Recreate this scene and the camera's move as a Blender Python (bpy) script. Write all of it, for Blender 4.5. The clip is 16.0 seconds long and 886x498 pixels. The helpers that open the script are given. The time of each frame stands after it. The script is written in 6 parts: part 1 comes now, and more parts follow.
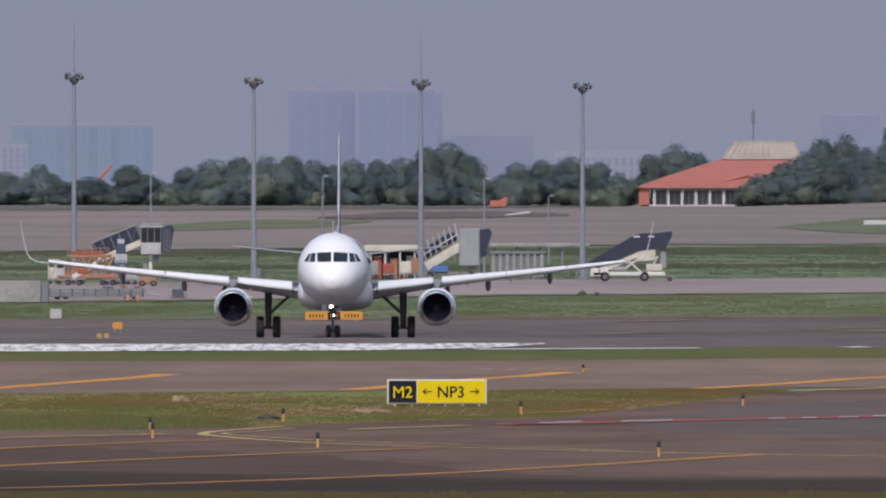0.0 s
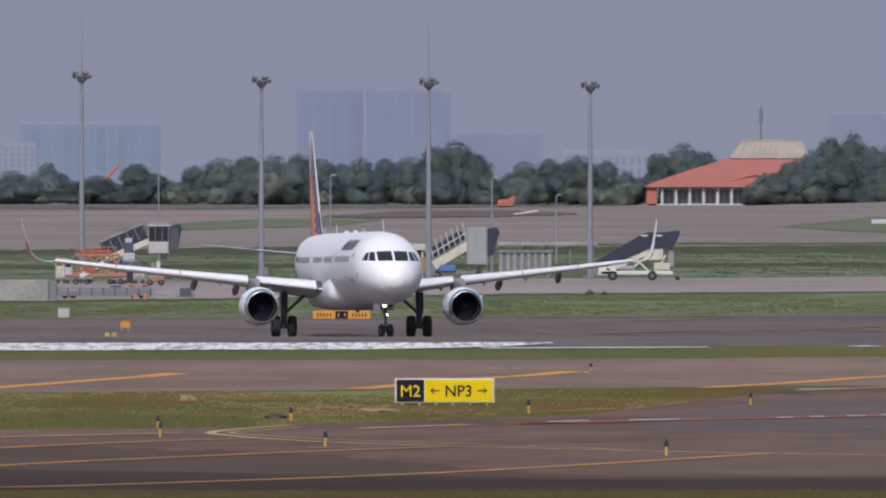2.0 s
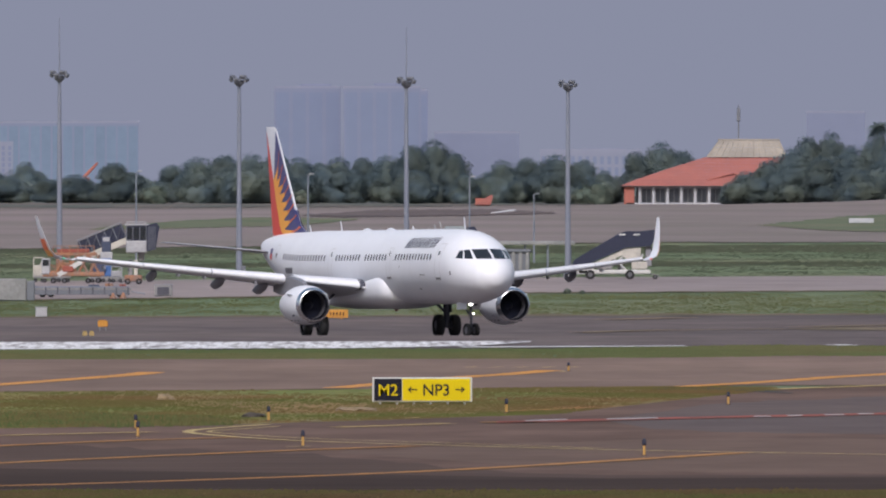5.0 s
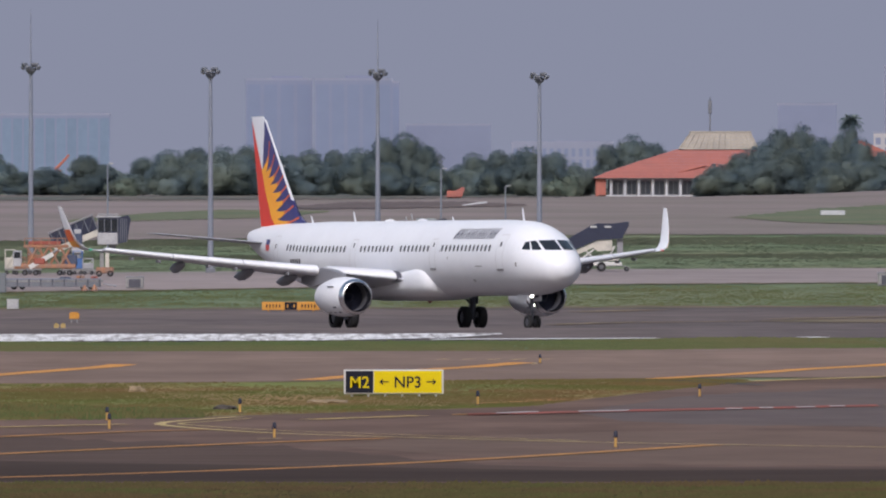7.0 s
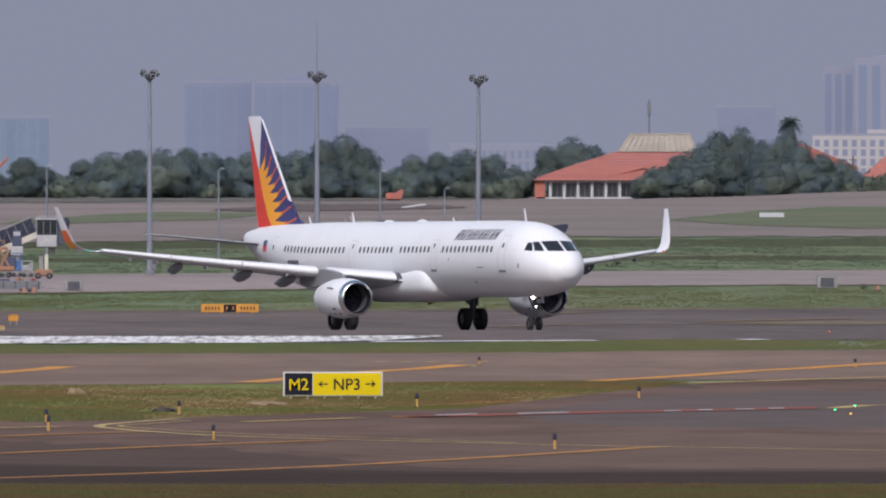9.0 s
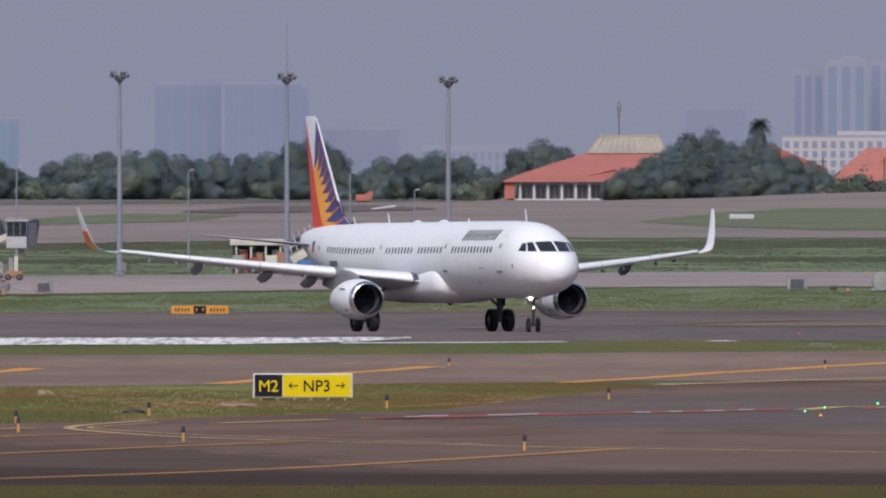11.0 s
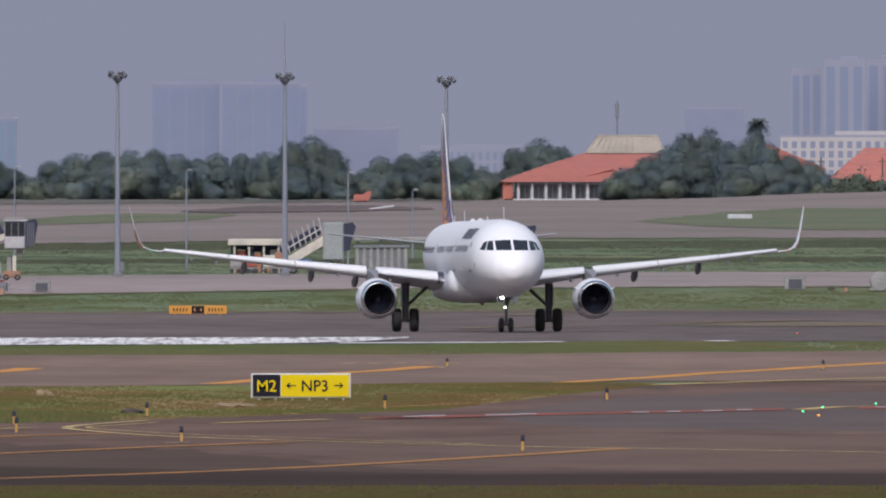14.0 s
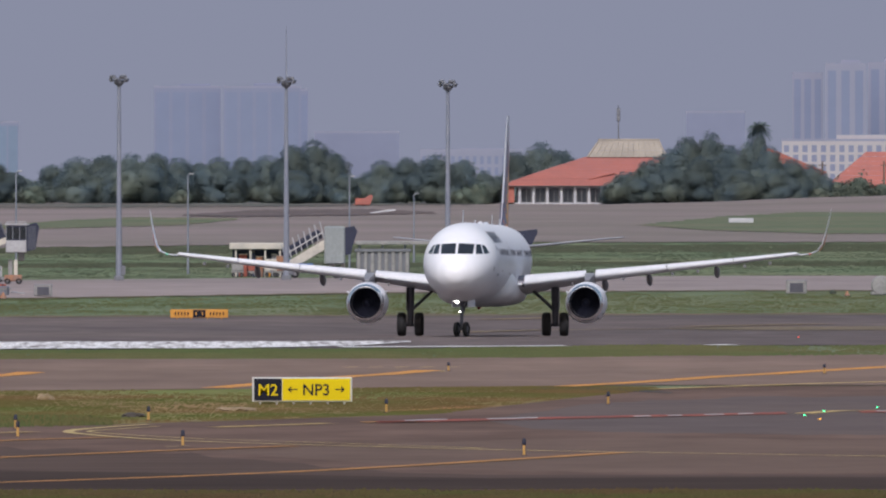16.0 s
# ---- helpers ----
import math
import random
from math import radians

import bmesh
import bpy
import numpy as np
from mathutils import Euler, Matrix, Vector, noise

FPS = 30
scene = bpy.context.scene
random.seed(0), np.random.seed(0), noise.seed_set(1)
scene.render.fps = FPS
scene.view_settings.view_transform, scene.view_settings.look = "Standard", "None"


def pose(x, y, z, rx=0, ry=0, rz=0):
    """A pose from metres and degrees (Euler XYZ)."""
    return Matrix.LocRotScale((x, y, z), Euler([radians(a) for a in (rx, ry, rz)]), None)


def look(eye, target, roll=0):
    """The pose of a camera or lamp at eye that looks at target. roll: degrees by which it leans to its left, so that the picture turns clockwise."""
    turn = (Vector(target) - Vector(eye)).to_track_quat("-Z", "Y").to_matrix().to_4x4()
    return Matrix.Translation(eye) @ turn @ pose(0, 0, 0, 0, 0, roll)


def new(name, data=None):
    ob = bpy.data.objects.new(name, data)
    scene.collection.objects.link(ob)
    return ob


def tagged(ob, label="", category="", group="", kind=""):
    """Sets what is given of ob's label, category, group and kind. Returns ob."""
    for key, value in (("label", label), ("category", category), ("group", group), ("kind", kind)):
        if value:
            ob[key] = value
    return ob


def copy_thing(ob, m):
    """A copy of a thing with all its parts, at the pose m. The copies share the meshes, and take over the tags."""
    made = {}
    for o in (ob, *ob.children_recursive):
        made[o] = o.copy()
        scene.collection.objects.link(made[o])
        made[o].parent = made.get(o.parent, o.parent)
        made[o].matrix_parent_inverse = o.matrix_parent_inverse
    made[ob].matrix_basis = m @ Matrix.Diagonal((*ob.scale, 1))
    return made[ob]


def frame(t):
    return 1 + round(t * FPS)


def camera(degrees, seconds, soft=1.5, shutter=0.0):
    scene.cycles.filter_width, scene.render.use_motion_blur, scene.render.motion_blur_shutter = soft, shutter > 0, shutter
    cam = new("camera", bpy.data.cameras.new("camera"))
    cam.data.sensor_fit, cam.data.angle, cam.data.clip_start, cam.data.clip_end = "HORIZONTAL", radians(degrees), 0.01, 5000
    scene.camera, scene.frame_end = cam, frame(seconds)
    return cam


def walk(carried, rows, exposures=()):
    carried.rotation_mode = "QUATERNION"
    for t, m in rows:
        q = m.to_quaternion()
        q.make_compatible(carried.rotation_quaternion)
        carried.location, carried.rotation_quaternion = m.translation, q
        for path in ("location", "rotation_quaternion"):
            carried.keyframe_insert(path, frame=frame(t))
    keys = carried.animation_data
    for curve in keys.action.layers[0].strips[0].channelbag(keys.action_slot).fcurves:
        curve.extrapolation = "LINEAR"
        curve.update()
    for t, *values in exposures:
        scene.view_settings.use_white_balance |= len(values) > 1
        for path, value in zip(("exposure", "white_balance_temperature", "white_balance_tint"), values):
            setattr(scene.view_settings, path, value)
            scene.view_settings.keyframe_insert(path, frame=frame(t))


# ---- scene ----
cam = camera(3.2078, 16.0, soft=2.1)
walk(cam, [
    (0, pose(0, 0, 10.06, 89.6808, 0, 0.0000)),
    (0.5, pose(0, 0, 10.06, 89.6792, 0, 0.0183)),
    (1, pose(0, 0, 10.06, 89.6805, 0, 0.0310)),
    (1.5, pose(0, 0, 10.06, 89.6774, 0, 0.0305)),
    (2, pose(0, 0, 10.06, 89.6772, 0, 0.0279)),
    (2.5, pose(0, 0, 10.06, 89.6717, 0, 0.0122)),
    (3, pose(0, 0, 10.06, 89.6774, 0, 0.0125)),
    (3.5, pose(0, 0, 10.06, 89.6714, 0, -0.0046)),
    (4, pose(0, 0, 10.06, 89.6745, 0, -0.0187)),
    (6.5, pose(0, 0, 10.06, 89.6582, 0, -0.1254)),
    (7, pose(0, 0, 10.06, 89.6452, 0, -0.1564)),
    (7.5, pose(0, 0, 10.06, 89.6405, 0, -0.2042)),
    (8, pose(0, 0, 10.06, 89.6435, 0, -0.2416)),
    (8.5, pose(0, 0, 10.06, 89.6405, 0, -0.3077)),
    (9, pose(0, 0, 10.06, 89.6532, 0, -0.3767)),
    (11.5, pose(0, 0, 10.06, 89.6614, 0, -0.4918)),
    (12, pose(0, 0, 10.06, 89.6644, 0, -0.4958)),
    (12.5, pose(0, 0, 10.06, 89.6635, 0, -0.4927)),
    (13, pose(0, 0, 10.06, 89.6624, 0, -0.5015)),
    (13.5, pose(0, 0, 10.06, 89.6646, 0, -0.4984)),
    (14, pose(0, 0, 10.06, 89.6587, 0, -0.4929)),
    (14.5, pose(0, 0, 10.06, 89.6626, 0, -0.4925)),
    (15, pose(0, 0, 10.06, 89.6649, 0, -0.4864)),
    (15.5, pose(0, 0, 10.06, 89.6587, 0, -0.4893)),
    (16, pose(0, 0, 10.06, 89.6729, 0, -0.4879))])

# ---- light ----
SUN_ELEV, SUN_AZ = 43.0, 190.0      # degrees; azimuth clockwise from the +y axis
world = bpy.data.worlds.new("sky")
scene.world = world
world.use_nodes = True
wn = world.node_tree
sky = wn.nodes.new("ShaderNodeTexSky")
sky.sky_type, sky.sun_disc = "NISHITA", False
sky.sun_elevation, sky.sun_rotation = radians(SUN_ELEV), radians(SUN_AZ)
sky.air_density, sky.dust_density = 1.4, 4.0
wn.links.new(sky.outputs[0], wn.nodes["Background"].inputs[0])
wn.nodes["Background"].inputs[1].default_value = 0.11
sun = new("sun", bpy.data.lights.new("sun", "SUN"))
sun.data.energy, sun.data.angle, sun.data.color = 2.42, radians(2.0), (0.985, 0.95, 1.04)
sa, se = radians(SUN_AZ), radians(SUN_ELEV)
SUN_DIR = Vector((math.sin(sa) * math.cos(se), math.cos(sa) * math.cos(se), math.sin(se)))
sun.matrix_world = look(SUN_DIR * 300, (0, 0, 0))


# ---- materials ----
def material(name, color, rough=0.6, metal=0.0, vary=0.12, scale=1.0, second=None, bump=0.0, stretch=(1, 1, 1),
             rand=0.0, spec=0.5, coat=0.0, cover=0.5, fine=8.0, leaf=0.0, mottle=0.0):
    """Principled paint with grain and stains at two scales; second: colour of the larger patches."""
    m = bpy.data.materials.new(name)
    m.use_nodes = True
    nt, b = m.node_tree, m.node_tree.nodes["Principled BSDF"]
    N, L = nt.nodes.new, nt.links.new
    tc, mp = N("ShaderNodeTexCoord"), N("ShaderNodeMapping")
    mp.inputs["Scale"].default_value = stretch
    L(tc.outputs["Object"], mp.inputs[0])
    big, small = N("ShaderNodeTexNoise"), N("ShaderNodeTexNoise")
    big.inputs["Scale"].default_value, big.inputs["Detail"].default_value = scale, 5
    small.inputs["Scale"].default_value, small.inputs["Detail"].default_value = scale * fine, 3
    L(mp.outputs[0], big.inputs[0]), L(mp.outputs[0], small.inputs[0])
    ramp = N("ShaderNodeMapRange")
    ramp.inputs[1].default_value, ramp.inputs[2].default_value = cover - 0.14, cover + 0.14
    L(big.outputs[0], ramp.inputs[0])
    mix = N("ShaderNodeMix")
    mix.data_type = "RGBA"
    mix.inputs["A"].default_value = (*color, 1)
    c2 = second or tuple(c * (1 - vary) for c in color)
    mix.inputs["B"].default_value = (*c2, 1)
    L(ramp.outputs[0], mix.inputs["Factor"])
    hsv = N("ShaderNodeHueSaturation")
    val = N("ShaderNodeMapRange")
    val.inputs[1].default_value, val.inputs[2].default_value = 0.3, 0.7
    val.inputs[3].default_value, val.inputs[4].default_value = 1 - vary, 1 + vary
    L(small.outputs[0], val.inputs[0])
    out = val.outputs[0]
    if rand:
        info, rr, mul = N("ShaderNodeObjectInfo"), N("ShaderNodeMapRange"), N("ShaderNodeMath")
        rr.inputs[3].default_value, rr.inputs[4].default_value = 1 - rand, 1 + rand
        mul.operation = "MULTIPLY"
        L(info.outputs["Random"], rr.inputs[0]), L(rr.outputs[0], mul.inputs[0]), L(out, mul.inputs[1])
        out = mul.outputs[0]
    if mottle:
        mm, blot, mr, mx = N("ShaderNodeMapping"), N("ShaderNodeTexNoise"), N("ShaderNodeMapRange"), N("ShaderNodeMath")
        mm.inputs["Scale"].default_value = (0.22, 0.075, 1)
        blot.inputs["Scale"].default_value, blot.inputs["Detail"].default_value, blot.inputs["Roughness"].default_value = 1.0, 4, 0.62
        mr.inputs[1].default_value, mr.inputs[2].default_value = 0.32, 0.68
        mr.inputs[3].default_value, mr.inputs[4].default_value = 1 - mottle, 1 + mottle
        mx.operation = "MULTIPLY"
        L(tc.outputs["Object"], mm.inputs[0]), L(mm.outputs[0], blot.inputs[0]), L(blot.outputs[0], mr.inputs[0])
        L(mr.outputs[0], mx.inputs[0]), L(out, mx.inputs[1])
        out = mx.outputs[0]
    L(out, hsv.inputs["Value"]), L(mix.outputs["Result"], hsv.inputs["Color"])
    L(hsv.outputs[0], b.inputs["Base Color"])
    b.inputs["Roughness"].default_value, b.inputs["Metallic"].default_value = rough, metal
    b.inputs["Specular IOR Level"].default_value = spec
    b.inputs["Coat Weight"].default_value = coat
    b.inputs["Coat Roughness"].default_value = 0.08
    if leaf:
        tr, ms = N("ShaderNodeBsdfTranslucent"), N("ShaderNodeMixShader")
        ms.inputs[0].default_value = leaf
        L(hsv.outputs[0], tr.inputs[0])
        L(b.outputs[0], ms.inputs[1]), L(tr.outputs[0], ms.inputs[2]), L(ms.outputs[0], nt.nodes["Material Output"].inputs[0])
    if bump:
        bp = N("ShaderNodeBump")
        bp.inputs["Strength"].default_value = bump
        L(small.outputs[0], bp.inputs["Height"]), L(bp.outputs[0], b.inputs["Normal"])
    return m


def glow(name, color, strength):
    m = bpy.data.materials.new(name)
    m.use_nodes = True
    b = m.node_tree.nodes["Principled BSDF"]
    b.inputs["Base Color"].default_value = (*color, 1)
    b.inputs["Emission Color"].default_value = (*color, 1)
    b.inputs["Emission Strength"].default_value = strength
    return m


M_GRASS = material("grass_ground", (0.158, 0.186, 0.066), 0.95, 0, 0.18, 0.07, (0.235, 0.162, 0.080), stretch=(1, 0.35, 1), spec=0.03)
# extra blue in this green stands in for distance haze
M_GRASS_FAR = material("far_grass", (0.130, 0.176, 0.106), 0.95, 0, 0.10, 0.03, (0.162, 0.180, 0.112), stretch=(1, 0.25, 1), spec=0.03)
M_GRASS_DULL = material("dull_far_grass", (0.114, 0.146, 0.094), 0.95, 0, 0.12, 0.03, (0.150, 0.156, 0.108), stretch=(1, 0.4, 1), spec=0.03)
# grass tone with the shade of the trees put into it
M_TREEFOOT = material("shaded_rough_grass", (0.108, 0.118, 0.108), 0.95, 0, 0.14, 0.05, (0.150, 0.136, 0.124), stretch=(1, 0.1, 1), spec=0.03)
M_BLADE = material("grass_blades", (0.172, 0.196, 0.068), 0.9, 0, 0.12, 0.07, (0.255, 0.172, 0.086), spec=0.03, leaf=0.65, fine=6)
M_BLADE_NEAR = material("near_blades", (0.102, 0.106, 0.042), 0.9, 0, 0.18, 0.16, (0.122, 0.088, 0.048), spec=0.03, leaf=0.45, fine=6)
M_ROUGH = material("rough_dark_grass", (0.140, 0.172, 0.120), 0.9, 0, 0.06, 0.05, (0.160, 0.168, 0.122), spec=0.03, leaf=0.6, fine=6)
M_BLADE_GREEN = material("green_blades", (0.160, 0.206, 0.094), 0.9, 0, 0.08, 0.08, (0.208, 0.202, 0.104), spec=0.03, leaf=0.6, fine=6)
M_WEED = material("weed_leaves", (0.135, 0.180, 0.072), 0.9, 0, 0.22, 0.3, (0.200, 0.172, 0.080), spec=0.03, leaf=0.6, fine=5)
# bluer copy of the green blades, tinted as if seen through haze
M_BLADE_FAR = material("hazed_field_blades", (0.134, 0.174, 0.118), 0.9, 0, 0.05, 0.03, (0.156, 0.174, 0.122), spec=0.03, leaf=0.6, fine=6)
M_ASPHALT = material("asphalt", (0.151, 0.103, 0.086), 0.9, 0, 0.10, 0.045, (0.112, 0.077, 0.065), stretch=(0.6, 0.9, 1), spec=0.03, fine=14, mottle=0.17)
M_ASPHALT_PALE = material("bleached_asphalt", (0.148, 0.105, 0.088), 0.9, 0, 0.08, 0.06, (0.128, 0.092, 0.077), stretch=(0.4, 0.9, 1), spec=0.03, fine=14, mottle=0.10)
M_RUBBERED = material("rubbered_asphalt", (0.112, 0.092, 0.092), 0.9, 0, 0.08, 0.06, (0.130, 0.104, 0.098), stretch=(0.4, 0.9, 1), spec=0.03, fine=14, mottle=0.10)
M_ASPHALT_DARK = material("runway_asphalt", (0.150, 0.124, 0.120), 0.9, 0, 0.10, 0.04, (0.110, 0.095, 0.097), stretch=(0.5, 0.5, 1), spec=0.03, fine=14, mottle=0.15)
M_TAXI = material("worn_asphalt", (0.209, 0.153, 0.128), 0.9, 0, 0.08, 0.045, (0.168, 0.124, 0.104), stretch=(0.5, 0.9, 1), spec=0.03, fine=14, mottle=0.11)
M_CONCRETE = material("apron_concrete", (0.30, 0.254, 0.248), 0.85, 0, 0.08, 0.04, (0.245, 0.212, 0.212), stretch=(0.5, 0.3, 1), spec=0.03, mottle=0.08)
M_TARMAC = material("far_tarmac", (0.238, 0.200, 0.199), 0.9, 0, 0.10, 0.012, (0.190, 0.170, 0.156), stretch=(0.9, 0.55, 1), spec=0.03)
M_ORANGE_LINE = material("orange_line_paint", (0.62, 0.29, 0.075), 0.7, 0, 0.2, 0.5, (0.44, 0.23, 0.09), spec=0.03)
M_ORANGE_WORN = material("worn_orange_paint", (0.44, 0.225, 0.085), 0.7, 0, 0.2, 0.5, (0.29, 0.16, 0.08), spec=0.03)
M_PALE_LINE = material("pale_yellow_paint", (0.56, 0.44, 0.21), 0.7, 0, 0.2, 0.5, (0.40, 0.31, 0.16), spec=0.03)
M_TAN_LINE = material("rubbed_yellow_paint", (0.26, 0.20, 0.12), 0.7, 0, 0.2, 0.5, (0.19, 0.15, 0.11), spec=0.03)
M_YELLOW_LINE = material("yellow_line_paint", (0.50, 0.37, 0.16), 0.7, 0, 0.25, 0.5, (0.36, 0.27, 0.14), spec=0.03)
M_RED_LINE = material("red_line_paint", (0.31, 0.095, 0.078), 0.7, 0, 0.2, 0.5, (0.19, 0.085, 0.072), spec=0.03)
M_DASH = material("faded_white_dash", (0.46, 0.43, 0.43), 0.75, 0, 0.2, 0.8, (0.30, 0.26, 0.26), spec=0.03)
M_DRY = material("dry_verge", (0.175, 0.142, 0.108), 0.95, 0, 0.12, 0.2, (0.138, 0.122, 0.086), stretch=(1, 0.2, 1), spec=0.03)
M_WHITE_LINE = material("white_line_paint", (0.72, 0.72, 0.72), 0.7, 0, 0.15, 0.3, (0.55, 0.54, 0.54), spec=0.03)
M_BAND = material("worn_white_band", (0.66, 0.66, 0.67), 0.75, 0, 0.30, 1.0, (0.17, 0.15, 0.15), stretch=(2.2, 0.20, 1), spec=0.03, cover=0.585, fine=3)
M_BEACON = material("unlit_red_glass", (0.30, 0.03, 0.03), 0.3)
M_WHITE = material("gloss_white_paint", (0.75, 0.765, 0.815), 0.42, 0, 0.02, 0.6, (0.725, 0.74, 0.79), spec=0.35, coat=0.10)
M_WING = material("wing_grey_paint", (0.59, 0.61, 0.665), 0.4, 0, 0.04, 0.8, (0.56, 0.57, 0.60))
# darker copy of the wing grey, holding the shade of the underside
M_TAILPLANE = material("shaded_tailplane_grey", (0.36, 0.37, 0.41), 0.45, 0, 0.06, 0.8)
M_WING_TOP = material("slat_metal", (0.65, 0.665, 0.71), 0.45, 0.0, 0.04, 0.8)
M_DUCT = material("intake_liner", (0.10, 0.10, 0.115), 0.5, 0.2, 0.1, 1.0)
# grey lowered so the flap fairings look shadowed by the wing
M_GREY = material("grey_fairing", (0.22, 0.22, 0.245), 0.45, 0, 0.05, 0.8)
M_CHROME = material("polished_lip", (0.86, 0.87, 0.90), 0.20, 1.0, 0.03, 1.0)
M_DARK = material("dark_cavity", (0.014, 0.016, 0.030), 0.5, 0, 0.2, 1.0)
M_FAN = material("fan_blade_metal", (0.024, 0.027, 0.048), 0.45, 0.4, 0.1, 2.0)
M_GLASS = material("cockpit_glass", (0.02, 0.023, 0.028), 0.06, 0, 0.1, 1.0, spec=0.8)
M_WINDOW = material("cabin_window", (0.07, 0.075, 0.09), 0.12, 0, 0.1, 1.0)
M_RUBBER = material("tyre_rubber", (0.018, 0.018, 0.02), 0.85, 0, 0.2, 3.0)
M_HUB = material("wheel_hub", (0.13, 0.13, 0.15), 0.45, 0.4, 0.1, 3.0)
M_GEAR = material("gear_leg_paint", (0.075, 0.077, 0.10), 0.4, 0.2, 0.1, 2.0)
M_RED = material("tail_red", (0.72, 0.030, 0.013), 0.3, 0, 0.03, 0.8, coat=0.3)
M_YELLOW = material("tail_yellow", (0.94, 0.36, 0.008), 0.3, 0, 0.03, 0.8, (0.95, 0.42, 0.012), coat=0.3)
M_RAY = material("tail_orange", (0.70, 0.13, 0.03), 0.3, 0, 0.03, 0.8, coat=0.3)
M_BLUE = material("tail_blue", (0.034, 0.033, 0.165), 0.3, 0, 0.03, 0.8, coat=0.3)
M_INK = material("dark_lettering", (0.05, 0.05, 0.08), 0.4, 0, 0.05, 1.0)
M_SEAM = material("panel_seam", (0.56, 0.56, 0.59), 0.4, 0, 0.05, 1.0)
M_SIGN_Y = material("sign_yellow", (0.58, 0.45, 0.006), 0.75, 0, 0.04, 1.5, spec=0.15)
M_SIGN_K = material("sign_black", (0.012, 0.013, 0.022), 0.8, 0, 0.1, 1.5, spec=0.15)
M_SIGN_W = material("sign_frame_white", (0.52, 0.52, 0.51), 0.5, 0, 0.08, 2.0)
M_SIGN_FAR = material("dull_sign_yellow", (0.52, 0.24, 0.035), 0.55, 0, 0.1, 2.0)
M_STRIP_DARK = material("dark_edge_asphalt", (0.048, 0.035, 0.031), 0.85, 0, 0.12, 0.05, (0.068, 0.050, 0.043), stretch=(0.3, 0.8, 1), spec=0.03, fine=10)
M_PALE = material("dull_pale_paint", (0.36, 0.365, 0.385), 0.6, 0, 0.14, 1.3)
M_STRIP_MID = material("mid_dark_asphalt", (0.080, 0.058, 0.050), 0.85, 0, 0.12, 0.05, (0.096, 0.069, 0.059), stretch=(0.3, 0.8, 1), spec=0.03, fine=10)
M_STALK = material("marker_stalk_yellow", (0.50, 0.29, 0.08), 0.6, 0, 0.15, 4.0)
M_CAPBLUE = material("marker_blue_glass", (0.012, 0.014, 0.035), 0.55, 0, 0.1, 4.0)
M_CLOD = material("dark_earth", (0.06, 0.05, 0.042), 0.95, 0, 0.2, 2.0, bump=0.4)
M_ROCK = material("dry_debris", (0.27, 0.20, 0.12), 0.9, 0, 0.2, 2.0, bump=0.4)
# matt bluish mast grey with distance haze painted in
M_MAST = material("hazed_galvanised_mast", (0.185, 0.205, 0.255), 0.8, 0.0, 0.08, 0.6)
M_LAMPHEAD = material("floodlight_housing", (0.14, 0.15, 0.175), 0.6, 0.0, 0.1, 2.0)
M_NAVY = material("navy_canopy", (0.018, 0.023, 0.050), 0.75, 0, 0.12, 0.8)
M_CREAM = material("cream_panel", (0.50, 0.475, 0.42), 0.6, 0, 0.12, 0.9, (0.38, 0.36, 0.33))
M_BODYGREY = material("grey_cab_panel", (0.24, 0.27, 0.28), 0.55, 0, 0.1, 0.8)
M_EQORANGE = material("equipment_orange", (0.32, 0.14, 0.07), 0.65, 0, 0.25, 1.8, (0.22, 0.14, 0.11))
M_EQDARK = material("equipment_dark_blue", (0.045, 0.06, 0.11), 0.6, 0, 0.15, 1.0)
M_EQBLUE = material("equipment_blue", (0.06, 0.14, 0.35), 0.5, 0, 0.1, 1.0)
M_EQRED = material("equipment_red", (0.27, 0.07, 0.05), 0.5, 0, 0.1, 1.0)
M_WALLGREY = material("weathered_concrete", (0.262, 0.260, 0.262), 0.85, 0, 0.14, 0.6, (0.195, 0.196, 0.20))
# tile red is desaturated to carry the distance haze
M_ROOF = material("hazed_clay_tiles", (0.335, 0.116, 0.096), 0.8, 0, 0.10, 0.25, (0.29, 0.108, 0.094), rand=0.04)
M_ROOFCAP = material("weathered_cream_roof", (0.32, 0.29, 0.25), 0.8, 0, 0.1, 0.3, (0.27, 0.245, 0.215), rand=0.05)
M_WALLWHITE = material("pale_render", (0.43, 0.44, 0.475), 0.8, 0, 0.06, 0.2)
M_WALLRED = material("red_brick_render", (0.37, 0.128, 0.10), 0.85, 0, 0.1, 0.4)
# pane colour raised and blued in place of haze before it
M_PANE = material("hazed_window_glass", (0.12, 0.14, 0.18), 0.3, 0, 0.15, 0.3, rand=0.15)
# distance haze is mixed into the four tower colours below
M_TOWER = material("hazed_blue_cladding", (0.190, 0.212, 0.312), 0.8, 0, 0.03, 0.02, spec=0.2)
M_TOWER_W = material("hazed_tower_concrete", (0.226, 0.240, 0.326), 0.8, 0, 0.03, 0.02, spec=0.2)
M_TOWER_G = material("hazed_tower_glass", (0.170, 0.202, 0.310), 0.6, 0, 0.03, 0.02, spec=0.2)
M_TOWER_TEAL = material("hazed_teal_glass", (0.158, 0.212, 0.308), 0.6, 0, 0.05, 0.05, spec=0.2, rand=0.05)
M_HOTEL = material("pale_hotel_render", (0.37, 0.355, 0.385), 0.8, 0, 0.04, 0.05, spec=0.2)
M_BARK = material("tree_bark", (0.11, 0.085, 0.065), 0.9, 0, 0.2, 1.5, bump=0.3)
